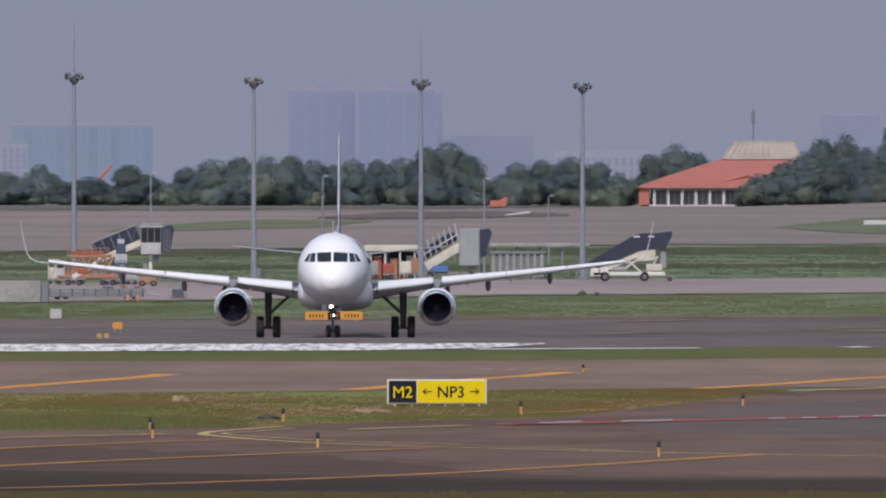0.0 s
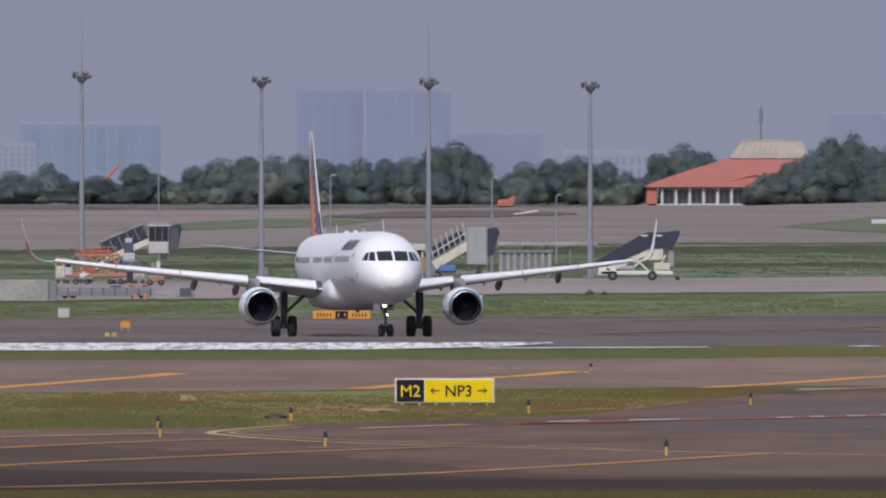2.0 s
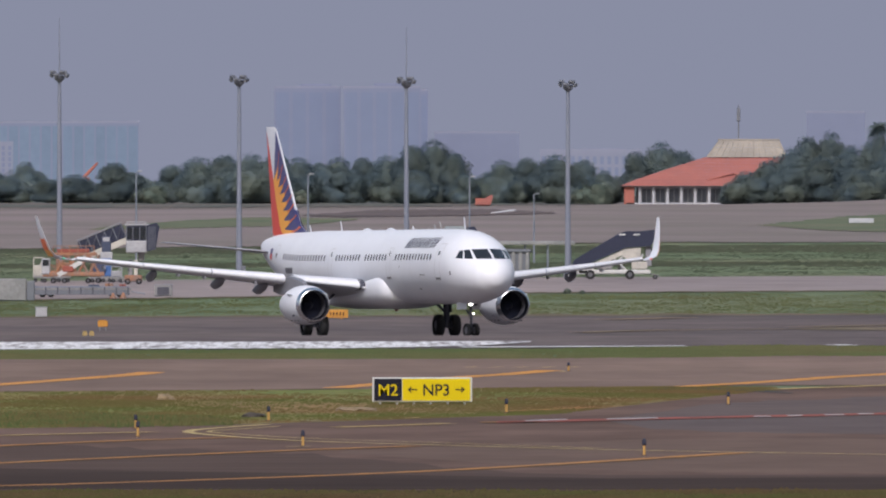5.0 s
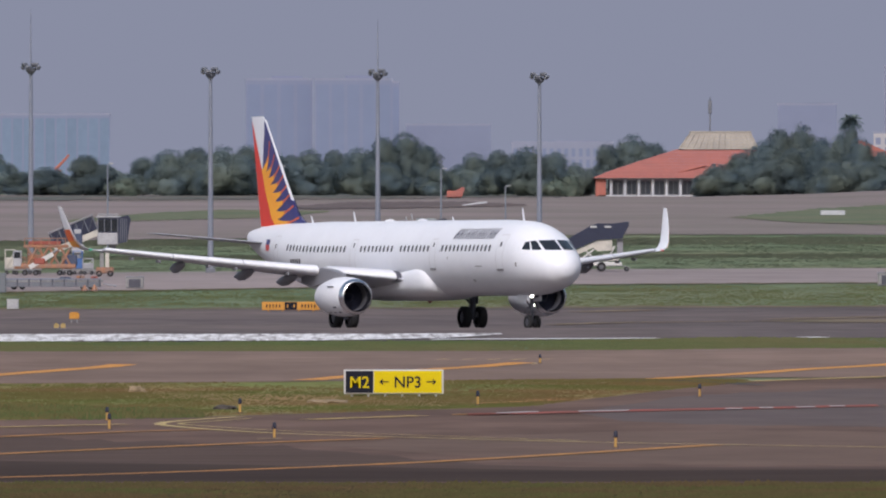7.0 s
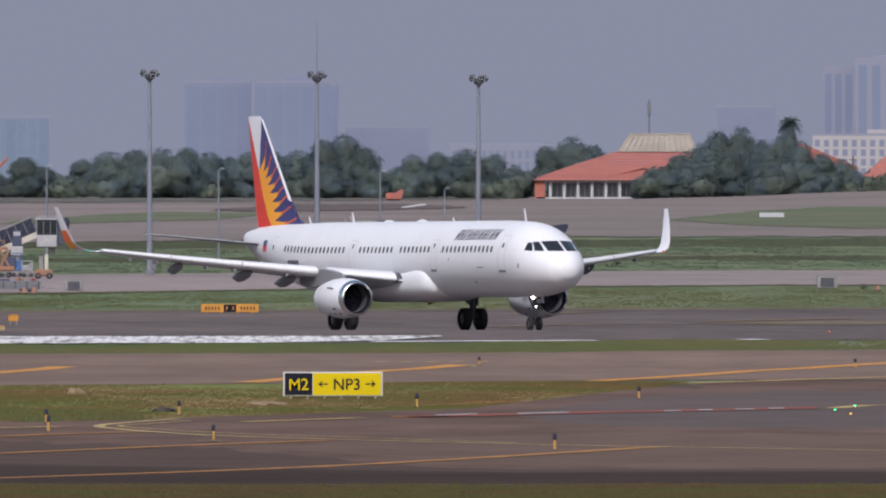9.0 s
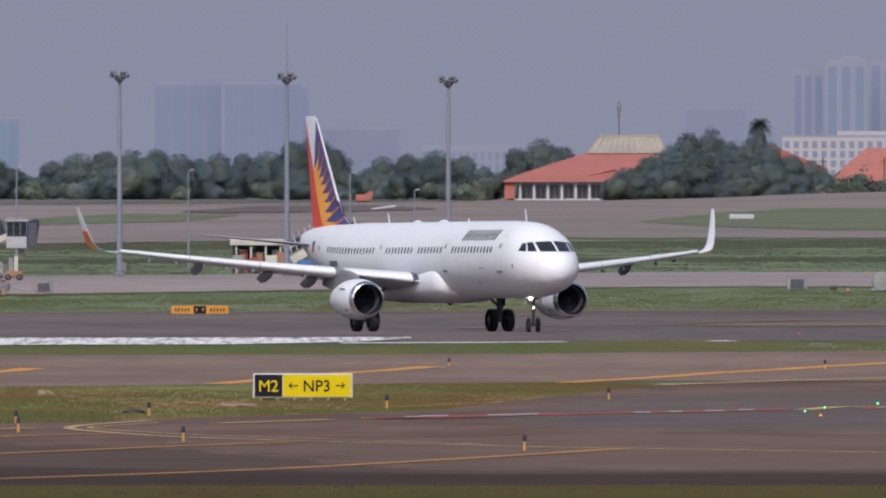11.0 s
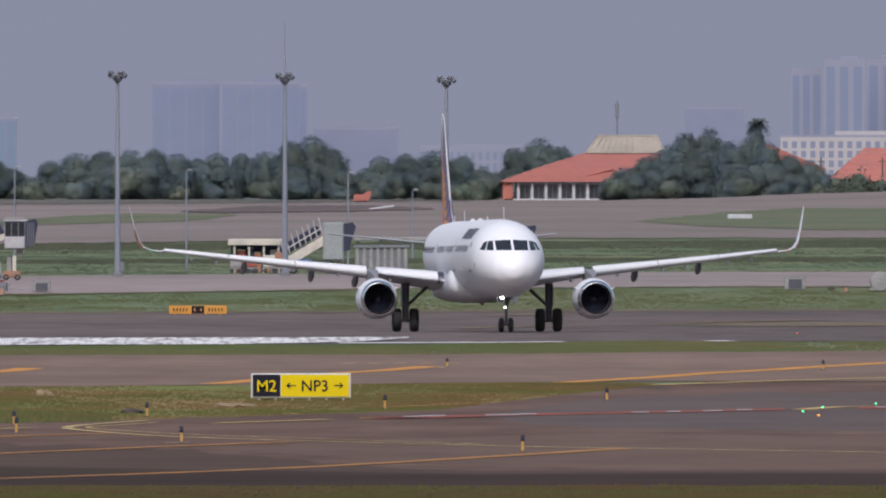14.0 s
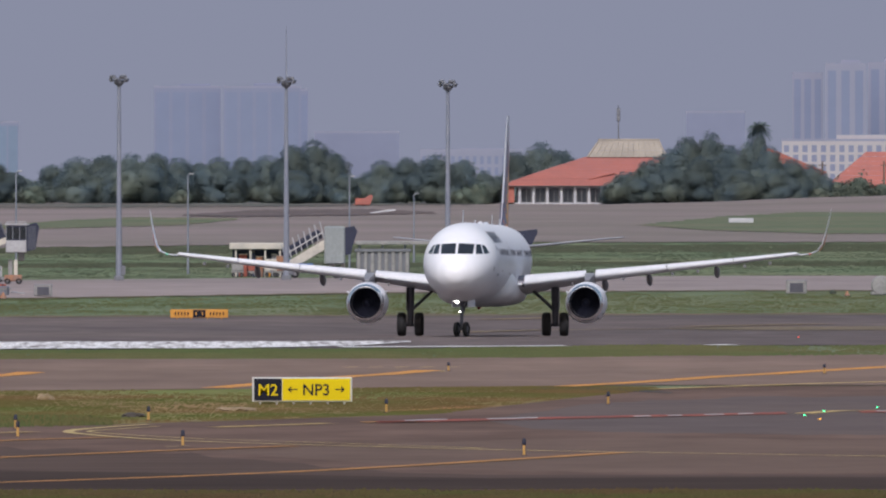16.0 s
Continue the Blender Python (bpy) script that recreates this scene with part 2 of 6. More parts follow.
# leaf green lifted and blued, so the far haze sits in the colour
M_LEAF = material("hazed_tree_leaves", (0.164, 0.224, 0.258), 0.9, 0, 0.05, 0.10, (0.212, 0.248, 0.214), spec=0.05, rand=0.12, fine=5, leaf=0.55)
M_SHRUB = material("shrub_leaves", (0.140, 0.180, 0.150), 0.85, 0, 0.10, 0.3, (0.165, 0.180, 0.140), spec=0.15, rand=0.15, fine=5, leaf=0.35)
M_LIGHT = glow("landing_light", (1.0, 0.97, 0.90), 9.0)
M_GREEN_LAMP = glow("green_lamp", (0.05, 0.9, 0.35), 2.5)
M_NAV_GREEN = glow("green_wingtip_lamp", (0.04, 0.45, 0.28), 0.5)
M_NAV_RED = glow("red_wingtip_lamp", (0.55, 0.06, 0.05), 0.4)
M_AMBER_LAMP = glow("amber_lamp", (1.0, 0.45, 0.05), 1.5)
M_RED_LAMP = glow("red_lamp", (1.0, 0.12, 0.08), 1.0)
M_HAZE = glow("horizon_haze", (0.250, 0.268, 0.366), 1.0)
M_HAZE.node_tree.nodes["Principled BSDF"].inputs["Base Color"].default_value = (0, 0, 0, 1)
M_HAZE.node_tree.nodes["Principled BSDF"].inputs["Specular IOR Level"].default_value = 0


# ---- mesh helpers ----
def mesh_object(name, bm, mat, smooth=None):
    bmesh.ops.recalc_face_normals(bm, faces=bm.faces)
    me = bpy.data.meshes.new(name)
    bm.to_mesh(me)
    bm.free()
    me.materials.append(mat)
    if smooth is not None:
        me.shade_smooth()
        me.set_sharp_from_angle(angle=radians(smooth))
    return new(name, me)


def part(name, bm, mat, parent, label="", smooth=35):
    ob = mesh_object(name, bm, mat, smooth)
    ob.parent = parent
    return tagged(ob, label)


def thing(name, m, label, category, group="", kind=""):
    ob = new(name)
    ob.matrix_basis = m
    return tagged(ob, label, category, group, kind)


def box(bm, x, y, z, sx, sy, sz, m=None, bev=0.0):
    """A box by its centre and sizes, with bevelled edges."""
    r = bmesh.ops.create_cube(bm, size=1.0)
    vs = r["verts"]
    for v in vs:
        v.co = Vector((v.co.x * sx + x, v.co.y * sy + y, v.co.z * sz + z))
    if bev:
        es = list({e for v in vs for e in v.link_edges})
        r = bmesh.ops.bevel(bm, geom=es, offset=bev, segments=1, affect="EDGES")
        vs = list({v for f in r["faces"] for v in f.verts} | {v for v in vs if v.is_valid})
    if m is not None:
        bmesh.ops.transform(bm, matrix=m, verts=[v for v in vs if v.is_valid])
    return bm


def bx(*a, **k):
    return box(bmesh.new(), *a, **k)


def tube(bm, a, b, r0, r1=None, n=12):
    """A closed tapered rod from a to b."""
    a, b = Vector(a), Vector(b)
    r1 = r0 if r1 is None else r1
    q = (b - a).to_track_quat("Z", "Y").to_matrix()
    rings = []
    for c, r in ((a, r0), (b, r1)):
        rings.append([bm.verts.new(c + q @ Vector((r * math.cos(2 * math.pi * i / n), r * math.sin(2 * math.pi * i / n), 0))) for i in range(n)])
    for i in range(n):
        bm.faces.new((rings[0][i], rings[0][(i + 1) % n], rings[1][(i + 1) % n], rings[1][i]))
    bm.faces.new(rings[0][::-1]), bm.faces.new(rings[1])
    return bm


def tb(*a, **k):
    return tube(bmesh.new(), *a, **k)


def loft(bm, rings, caps=True):
    """Skin closed rings of equal count."""
    vs = [[bm.verts.new(p) for p in r] for r in rings]
    n = len(vs[0])
    for a, b in zip(vs, vs[1:]):
        for i in range(n):
            bm.faces.new((a[i], a[(i + 1) % n], b[(i + 1) % n], b[i]))
    if caps:
        bm.faces.new(vs[0][::-1]), bm.faces.new(vs[-1])
    return bm


def revolve(bm, profile, c, axis="Y", n=32, caps=False):
    """Rings (along, radius) about an axis through c."""
    rings = []
    for t, r in profile:
        ring = []
        for i in range(n):
            a = 2 * math.pi * i / n
            p = (r * math.cos(a), t, r * math.sin(a)) if axis == "Y" else (t, r * math.cos(a), r * math.sin(a)) if axis == "X" else (r * math.cos(a), r * math.sin(a), t)
            ring.append(Vector(c) + Vector(p))
        rings.append(ring)
    return loft(bm, rings, caps)


def prism(bm, outline, m, depth):
    """An outline of (x, z) points given thickness along y, placed by m."""
    front = [bm.verts.new(m @ Vector((x, 0, z))) for x, z in outline]
    back = [bm.verts.new(m @ Vector((x, depth, z))) for x, z in outline]
    n = len(outline)
    bm.faces.new(front), bm.faces.new(back[::-1])
    for i in range(n):
        bm.faces.new((front[i], back[i], back[(i + 1) % n], front[(i + 1) % n]))
    return bm


I4 = Matrix.Identity(4)


# ---- the ground: one sheet with a slight crown under the runway ----
RISE = [(0, 0.0), (735, 0.0), (808, 0.92), (841, 0.64), (864, 0.31), (889, 0.05), (903, 0.0), (20000, 0.0)]


def height(y):
    for (a, b), (c, d) in zip(RISE, RISE[1:]):
        if y <= c:
            return b + (d - b) * max(0.0, y - a) / (c - a)
    return 0.0


def ground_sheet():
    bm = bmesh.new()
    ys = [-3000, -500, 0, 300, 500, 735, 808, 841, 864, 889, 903, 1200, 1800, 2500, 4000, 7000, 12000]
    xs = [-8000, -2500, -800, -200, 0, 200, 800, 2500, 8000]
    grid = [[bm.verts.new((x, y, height(y))) for x in xs] for y in ys]
    for a, b in zip(grid, grid[1:]):
        for i in range(len(xs) - 1):
            bm.faces.new((a[i], a[i + 1], b[i + 1], b[i]))
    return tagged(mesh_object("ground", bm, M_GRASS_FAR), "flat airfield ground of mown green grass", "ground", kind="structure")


def patch(name, near, far, mat, lift, label, category, kind="structure"):
    """A flat surface between two edges, given from left to right as plan points, laid on the ground."""
    bm = bmesh.new()

    def at(edge, x):
        for (x0, y0), (x1, y1) in zip(edge, edge[1:]):
            if x0 <= x <= x1:
                return y0 + (y1 - y0) * (x - x0) / (x1 - x0)
        return edge[0][1] if x < edge[0][0] else edge[-1][1]

    x0, x1 = max(near[0][0], far[0][0]), min(near[-1][0], far[-1][0])
    xs = sorted({x0, x1, *[p[0] for p in near + far if x0 < p[0] < x1]})
    cols = []
    for x in xs:
        a, b = at(near, x), at(far, x)
        cuts = sorted({a, b, *[y for y, z in RISE if min(a, b) < y < max(a, b)]})
        while len(cuts) < 6:
            k = max(range(len(cuts) - 1), key=lambda i: cuts[i + 1] - cuts[i])
            cuts.insert(k + 1, (cuts[k] + cuts[k + 1]) / 2)
        cols.append([bm.verts.new((x, y, height(y) + lift)) for y in cuts])
    for a, b in zip(cols, cols[1:]):
        for i in range(len(a) - 1):
            if (a[i].co - a[i + 1].co).length + (b[i].co - b[i + 1].co).length > 1e-4:
                bm.faces.new((a[i], b[i], b[i + 1], a[i + 1]))
    return tagged(mesh_object(name, bm, mat), label, category, kind=kind)


def stripe(points, width, mat, name="painted_line", label="worn painted guide line on the asphalt", lift=0.045, group="taxiway lines", smooth=True, square=True):
    """A painted line of a given width along plan points; not square: its ends are cut along the x axis and the width is its depth in y."""
    if smooth and len(points) > 2:
        fine = []
        pts = [points[0]] + points + [points[-1]]
        for p0, p1, p2, p3 in zip(pts, pts[1:], pts[2:], pts[3:]):
            for k in range(8):
                t = k / 8
                fine.append(tuple(0.5 * (2 * b + (c - a) * t + (2 * a - 5 * b + 4 * c - d) * t * t + (3 * b - a - 3 * c + d) * t ** 3)
                                  for a, b, c, d in zip(p0, p1, p2, p3)))
        points = fine + [points[-1]]
    bm = bmesh.new()
    rows = []
    for i, p in enumerate(points):
        a, b = Vector(points[max(0, i - 1)]), Vector(points[min(len(points) - 1, i + 1)])
        d = (b - a).normalized()
        nrm = Vector((-d.y, d.x)) * width / 2 if square else Vector((0, width / 2))
        rows.append([bm.verts.new((p[0] + s * nrm.x, p[1] + s * nrm.y, height(p[1] + s * nrm.y) + lift)) for s in (-1, 1)])
    for a, b in zip(rows, rows[1:]):
        bm.faces.new((a[0], b[0], b[1], a[1]))
    return tagged(mesh_object(name, bm, mat), label, "road marking", group, kind="structure")


def ragged(edge, amp, seed):
    """An edge broken into short uneven steps."""
    rnd = random.Random(seed)
    fine = []
    for (x0, y0), (x1, y1) in zip(edge, edge[1:]):
        n = max(1, int(min(60, (x1 - x0) / 0.7)))
        fine += [(x0 + (x1 - x0) * k / n, y0 + (y1 - y0) * k / n + rnd.uniform(-amp, amp)) for k in range(n)]
    return fine + [edge[-1]]


ground_sheet()
# foreground taxiway
patch("taxiway_near", [(-400, 479.0), (400, 479.0)],
      [(-400, 583.2), (-17.10, 588.1), (-8.18, 596.8), (-1.83, 608.4), (4.80, 621.8), (10.51, 659.7), (15.03, 688.7), (17.87, 699.0), (400, 699.0)],
      M_ASPHALT, 0.02, "dark worn asphalt taxiway with painted lines", "taxiway")
patch("taxiway_middle", [(-400, 678.7), (-19.10, 682.0), (-4.53, 688.7), (11.63, 699.0), (15.42, 700.7), (400, 702.4)],
      [(-400, 762.5), (-21.38, 763.6), (3.17, 764.6), (21.63, 772.4), (400, 775.7)],
      M_TAXI, 0.03, "pale worn asphalt taxiway beyond the sign", "taxiway")
patch("runway", [(-400, 780.2), (-21.88, 781.4), (6.05, 784.8), (14.57, 790.6), (400, 793.0)],
      [(-500, 995.3), (-27.97, 998.9), (28.47, 1016.9), (500, 1024.3)],
      M_ASPHALT_DARK, 0.03, "dark asphalt runway with rubber-stained surface", "runway")
patch("service_road", [(-600, 1117.8), (-31.42, 1122.2), (-15.70, 1145.0), (4.90, 1183.5), (33.71, 1203.8), (600, 1214.1)],
      [(-600, 1292.1), (-36.18, 1292.1), (-3.99, 1328.7), (37.92, 1354.2), (600, 1360.8)],
      M_CONCRETE, 0.04, "pale concrete service road behind the runway", "road")
patch("far_apron", ragged([(-1500, 1738.8), (-90, 1745), (-48.99, 1749.6), (-11.94, 1817.3), (28.09, 1890.5), (140, 1905), (1500, 1942.6)], 9, 11),
      [(-2500, 3477.5), (2500, 3755.7)],
      M_TARMAC, 0.10, "wide brownish grey apron far behind the runway", "apron")
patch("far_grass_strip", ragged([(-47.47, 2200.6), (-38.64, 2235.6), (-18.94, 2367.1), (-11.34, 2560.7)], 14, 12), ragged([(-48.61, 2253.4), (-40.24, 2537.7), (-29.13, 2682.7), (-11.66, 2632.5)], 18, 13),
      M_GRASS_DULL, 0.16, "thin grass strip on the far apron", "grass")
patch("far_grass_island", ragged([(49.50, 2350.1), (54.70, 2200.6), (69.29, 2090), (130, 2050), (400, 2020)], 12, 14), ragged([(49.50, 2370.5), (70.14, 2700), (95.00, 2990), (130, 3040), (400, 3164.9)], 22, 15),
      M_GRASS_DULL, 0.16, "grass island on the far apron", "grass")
patch("runway_grass_strip", [(21.12, 929.6), (25.60, 923.5), (35.16, 923.5)], [(21.19, 932.7), (26.11, 942.1), (35.99, 945.2)],
      M_DRY, 0.06, "dry grass strip beside the runway", "grass")
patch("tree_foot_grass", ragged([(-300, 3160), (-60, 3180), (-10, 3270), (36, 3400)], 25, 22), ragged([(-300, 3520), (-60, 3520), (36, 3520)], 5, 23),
      M_TREEFOOT, 0.2, "rough grass at the foot of the trees, coloured dark as if shaded", "grass")
# dry brown fringe along the far edge of the runway, broken
patch("dry_fringe", ragged([(-60, 992.0), (-27.97, 996.5), (28.47, 1014.5), (60, 1016)], 2.0, 18), ragged([(-60, 1001), (-27.97, 1006), (28.47, 1026), (60, 1027)], 5.0, 19), M_DRY, 0.052, "dry brown grass fringe along the runway", "grass")
patch("road_fringe", ragged([(-60, 1113.0), (-31.42, 1118.2), (-15.70, 1140.0), (4.90, 1178.5), (33.71, 1198.8), (60, 1200)], 3.0, 20), ragged([(-60, 1119), (-31.42, 1124.2), (-15.70, 1147.0), (4.90, 1185.5), (33.71, 1206), (60, 1207)], 3.0, 21), M_DRY, 0.055, "dry brown grass fringe along the service road", "grass")


def apron_bank():
    """The far apron rises gently towards the halls in the east."""
    bm = bmesh.new()
    rows = []
    for k in range(26):
        x = 60 + 10.0 * k
        top = min(2.6, max(0.0, (x - 64) * 0.034)) + 0.10 * math.sin(k * 1.7)
        rows.append([bm.verts.new((x, y, 0.105 + max(0.0, top) * f)) for y, f in ((2900, 0.0), (3100, 0.25), (3300, 0.7), (3408, 1.0), (3425, 0.0))])
    for a, b in zip(rows, rows[1:]):
        for i in range(4):
            bm.faces.new((a[i], b[i], b[i + 1], a[i + 1]))
    return tagged(mesh_object("apron_bank", bm, M_TARMAC, 60), "gently rising brownish grey apron before the halls", "apron", kind="structure")


apron_bank()
# resurfaced strip
patch("apron_patch", ragged([(-21.88, 2734.8), (-13.80, 2682.7), (7.50, 2761.6), (23.20, 2874.3)], 16, 16), ragged([(-22.31, 2788.9), (-9.19, 3061.7), (12.82, 3095.4), (23.68, 2934.2)], 26, 17),
      M_ASPHALT_DARK, 0.2, "dark resurfaced strip on the far apron", "apron")

# two darker tones of asphalt, stepped towards the near edge
patch("dark_strip_1", [(-300, 479.9), (300, 479.9)], [(-300, 515.0), (-14.37, 513.1), (-5.13, 505.7), (5.61, 496.8), (13.96, 498.5), (300, 502.1)], M_STRIP_DARK, 0.03, "darker asphalt along the taxiway edge", "taxiway")
patch("dark_strip_2", [(-300, 513.1), (-14.31, 511.2), (-5.11, 503.9), (5.60, 495.9), (13.93, 497.7), (300, 501.2)], [(-300, 528.5), (-14.74, 526.5), (-5.24, 516.8), (5.67, 502.1), (14.06, 502.1), (300, 505.7)], M_STRIP_MID, 0.026, "slightly darker asphalt on the taxiway", "taxiway")

patch("worn_taxiway_lane", ragged([(-3, 540), (4.6, 512), (9.7, 505), (18.2, 505), (120, 507)], 1.0, 1), ragged([(-3, 541), (4.0, 560), (11.7, 570), (20.6, 564), (120, 562)], 1.5, 2),
      M_ASPHALT_PALE, 0.024, "paler sun-bleached asphalt lane", "taxiway")
patch("rubber_darkened_lane", ragged([(6.9, 606), (8.3, 588), (11.9, 580), (15.6, 577), (21, 574), (120, 570)], 1.5, 3), ragged([(6.9, 612), (10.5, 640), (14.2, 658), (19.4, 667), (24.5, 667), (120, 667)], 3.0, 4),
      M_RUBBERED, 0.024, "bluish grey rubber-darkened asphalt lane", "taxiway")
patch("dark_lane", ragged([(-120, 512), (-12, 511), (-4, 505), (3.5, 500)], 1.5, 5), ragged([(-120, 556), (-12, 553), (-4, 538), (3.5, 501)], 3.0, 6),
      M_STRIP_MID, 0.022, "slightly darker asphalt lane", "taxiway")
patch("bare_soil", ragged([(9.8, 690), (12.0, 689), (15.6, 676)], 1.0, 7), ragged([(9.8, 692), (13.0, 694), (15.6, 679)], 1.0, 8), M_CLOD, 0.036, "bare dark soil at the island's tip", "soil")
# painted lines
stripe([(2.0, 602.0), (4.2, 602.3)], 1.6, M_ORANGE_WORN, "orange_line", "faint orange line on the near taxiway", square=False)
stripe([(5.0, 636.6), (6.8, 639.4)], 1.6, M_ORANGE_WORN, "orange_line", "faint orange line on the near taxiway", square=False)
stripe([(-4.9, 604.5), (-4.1, 605.8)], 1.2, M_TAN_LINE, "yellow_line", "faint yellow line on the near taxiway", square=False)
stripe([(-1.05, 611.3), (-0.35, 612.7)], 1.2, M_YELLOW_LINE, "yellow_line", "faint yellow line on the near taxiway", square=False)
stripe([(-4.96, 550.5), (-4.1, 551.6)], 1.0, M_TAN_LINE, "yellow_line", "faint yellow line on the near taxiway", square=False)
stripe([(-27.51, 650.5), (-19.57, 699.0), (-12.91, 739.3)], 1.35, M_ORANGE_LINE, "orange_line", "faded orange taxiway line on the asphalt")
stripe([(-4.05, 692.1), (1.45, 726.0), (5.73, 742.4)], 1.35, M_ORANGE_LINE, "orange_line", "faded orange taxiway line on the asphalt")
stripe([(11.08, 695.5), (15.69, 713.1), (20.59, 733.5), (30.05, 753.9)], 1.35, M_ORANGE_LINE, "orange_line", "faded orange taxiway line on the asphalt")
stripe([(15.15, 688.7), (23.10, 706.0), (29.85, 716.7)], 1.0, M_YELLOW_LINE, "orange_line", "faded orange taxiway line on the asphalt")
stripe([(-18.93, 538.6), (-15.43, 551.2), (-10.54, 563.4), (-6.99, 569.1)], 0.75, M_ORANGE_WORN, "orange_line", "thin faded orange line on the near taxiway")
stripe([(-17.77, 505.7), (-14.55, 519.7), (-6.63, 539.6), (-0.47, 552.3)], 0.8, M_ORANGE_WORN, "orange_line", "thin faded orange line on the near taxiway")
stripe([(-15.25, 483.2), (-10.53, 488.2), (-0.07, 507.5), (10.72, 539.6)], 0.85, M_ORANGE_WORN, "orange_line", "thin faded orange line on the near taxiway")
stripe([(-19.96, 567.9), (-16.03, 572.5), (-10.04, 580.8)], 0.8, M_YELLOW_LINE, "yellow_line", "faint yellow line on the near taxiway")
stripe([(-6.05, 596.8), (-7.57, 590.5), (-8.80, 582.6), (-8.10, 575.4), (-4.50, 562.2), (1.30, 552.3), (7.30, 543.8), (15.06, 536.5), (22.09, 530.5)], 0.42, M_PALE_LINE, "yellow_line", "pale yellow curved taxiway edge line")
stripe([(-5.59, 593.0), (-7.00, 586.8), (-8.06, 582.0), (-7.30, 577.2), (-4.13, 566.8), (1.31, 556.7), (6.18, 547.5)], 0.22, M_PALE_LINE, "yellow_line", "pale yellow curved taxiway edge line")
stripe([(-3.46, 590.5), (0.77, 599.3)], 0.8, M_YELLOW_LINE, "yellow_line", "faint yellow line on the near taxiway")
stripe([(3.05, 628.7), (6.74, 637.3)], 0.7, M_ORANGE_WORN, "orange_line", "faint orange line on the near taxiway")
stripe([(2.60, 601.9), (11.31, 613.7), (15.83, 619.1), (18.83, 623.2)], 4.6, M_RED_LINE, "red_line", "faded red line with white dashes on the taxiway", square=False)
stripe([(21.82, 626.0), (26.30, 631.6)], 5.0, M_RED_LINE, "red_line", "faded red line with white dashes on the taxiway", square=False)
stripe([(19.45, 621.8), (21.02, 628.7), (22.64, 630.2)], 0.9, M_YELLOW_LINE, "yellow_line", "faint yellow line on the near taxiway")
for a, b in (((3.69, 604.5), (5.34, 607.7)), ((6.87, 608.4), (8.86, 611.0)), ((12.64, 614.4), (13.31, 615.0)), ((14.00, 616.4), (14.57, 617.0)),
             ((15.48, 618.4), (16.27, 619.1)), ((16.86, 620.4), (17.48, 621.1)), ((22.54, 627.3), (23.94, 628.7))):
    stripe([a, b], 2.4, M_DASH, "white_dash", "faded white dash on a red taxiway line", 0.06, "white dashes", square=False)
# broad white runway edge band, breaking up towards its end
patch("runway_edge_band", [(-300, 780.8), (-21.88, 781.4), (-4.03, 783.7), (2.14, 788.3), (5.15, 796.5)], [(-300, 795.9), (-22.30, 796.5), (-0.11, 797.7), (5.16, 798.9)],
      M_BAND, 0.07, "broad worn white painted runway edge band", "road marking")
stripe([(1.57, 786.0), (12.84, 788.3)], 1.6, M_WHITE_LINE, "white_edge_line", "thin white runway edge line", 0.07, "runway edge lines")
stripe([(20.06, 790.0), (21.21, 790.6)], 1.6, M_WHITE_LINE, "white_edge_line", "thin white runway edge line", 0.07, "runway edge lines")
stripe([(8.66, 911.6), (13.72, 923.5), (21.12, 929.6)], 1.6, M_TAN_LINE, "yellow_line", "faint yellow runway turn-off line", 0.07)
stripe([(11.12, 984.9), (16.06, 997.1)], 2.5, M_TAN_LINE, "yellow_line", "faint yellow runway turn-off line", 0.07)
stripe([(22.07, 942.1), (31.34, 958.1)], 2.0, M_TAN_LINE, "yellow_line", "faint yellow runway turn-off line", 0.07)
for u0 in range(5):
    stripe([(1.73 + 1.2 * u0, 747.6), (1.73 + 1.2 * u0 + 0.6, 748.6)], 0.35, M_YELLOW_LINE, "yellow_dash", "small faded yellow dash on the taxiway", 0.05, "yellow dashes")

# glowing ring wall in the colour of haze, closing the horizon all round
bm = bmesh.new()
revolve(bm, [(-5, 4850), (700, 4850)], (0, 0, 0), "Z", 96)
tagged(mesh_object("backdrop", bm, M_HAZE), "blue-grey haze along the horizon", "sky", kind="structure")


# ---- the airliner ----
FUS = [(0.40, 3.26, 0.03, 0.03), (0.49, 3.26, 0.42, 0.38), (0.68, 3.28, 0.70, 0.62), (1.08, 3.32, 1.07, 0.94), (1.80, 3.41, 1.42, 1.25),
       (2.62, 3.53, 1.66, 1.54), (3.55, 3.67, 1.85, 1.80), (4.8, 3.77, 1.94, 1.97), (6.5, 3.81, 1.97, 2.02), (8.5, 3.83, 1.975, 2.04),
       (29.5, 3.83, 1.975, 2.04), (32.5, 3.90, 1.93, 1.98), (35.5, 4.09, 1.72, 1.74), (38.5, 4.38, 1.38, 1.42), (41.2, 4.68, 0.96, 1.02),
       (43.4, 4.93, 0.52, 0.58), (44.3, 5.05, 0.26, 0.30), (44.5, 5.07, 0.06, 0.07)]
NOSE = 21.97


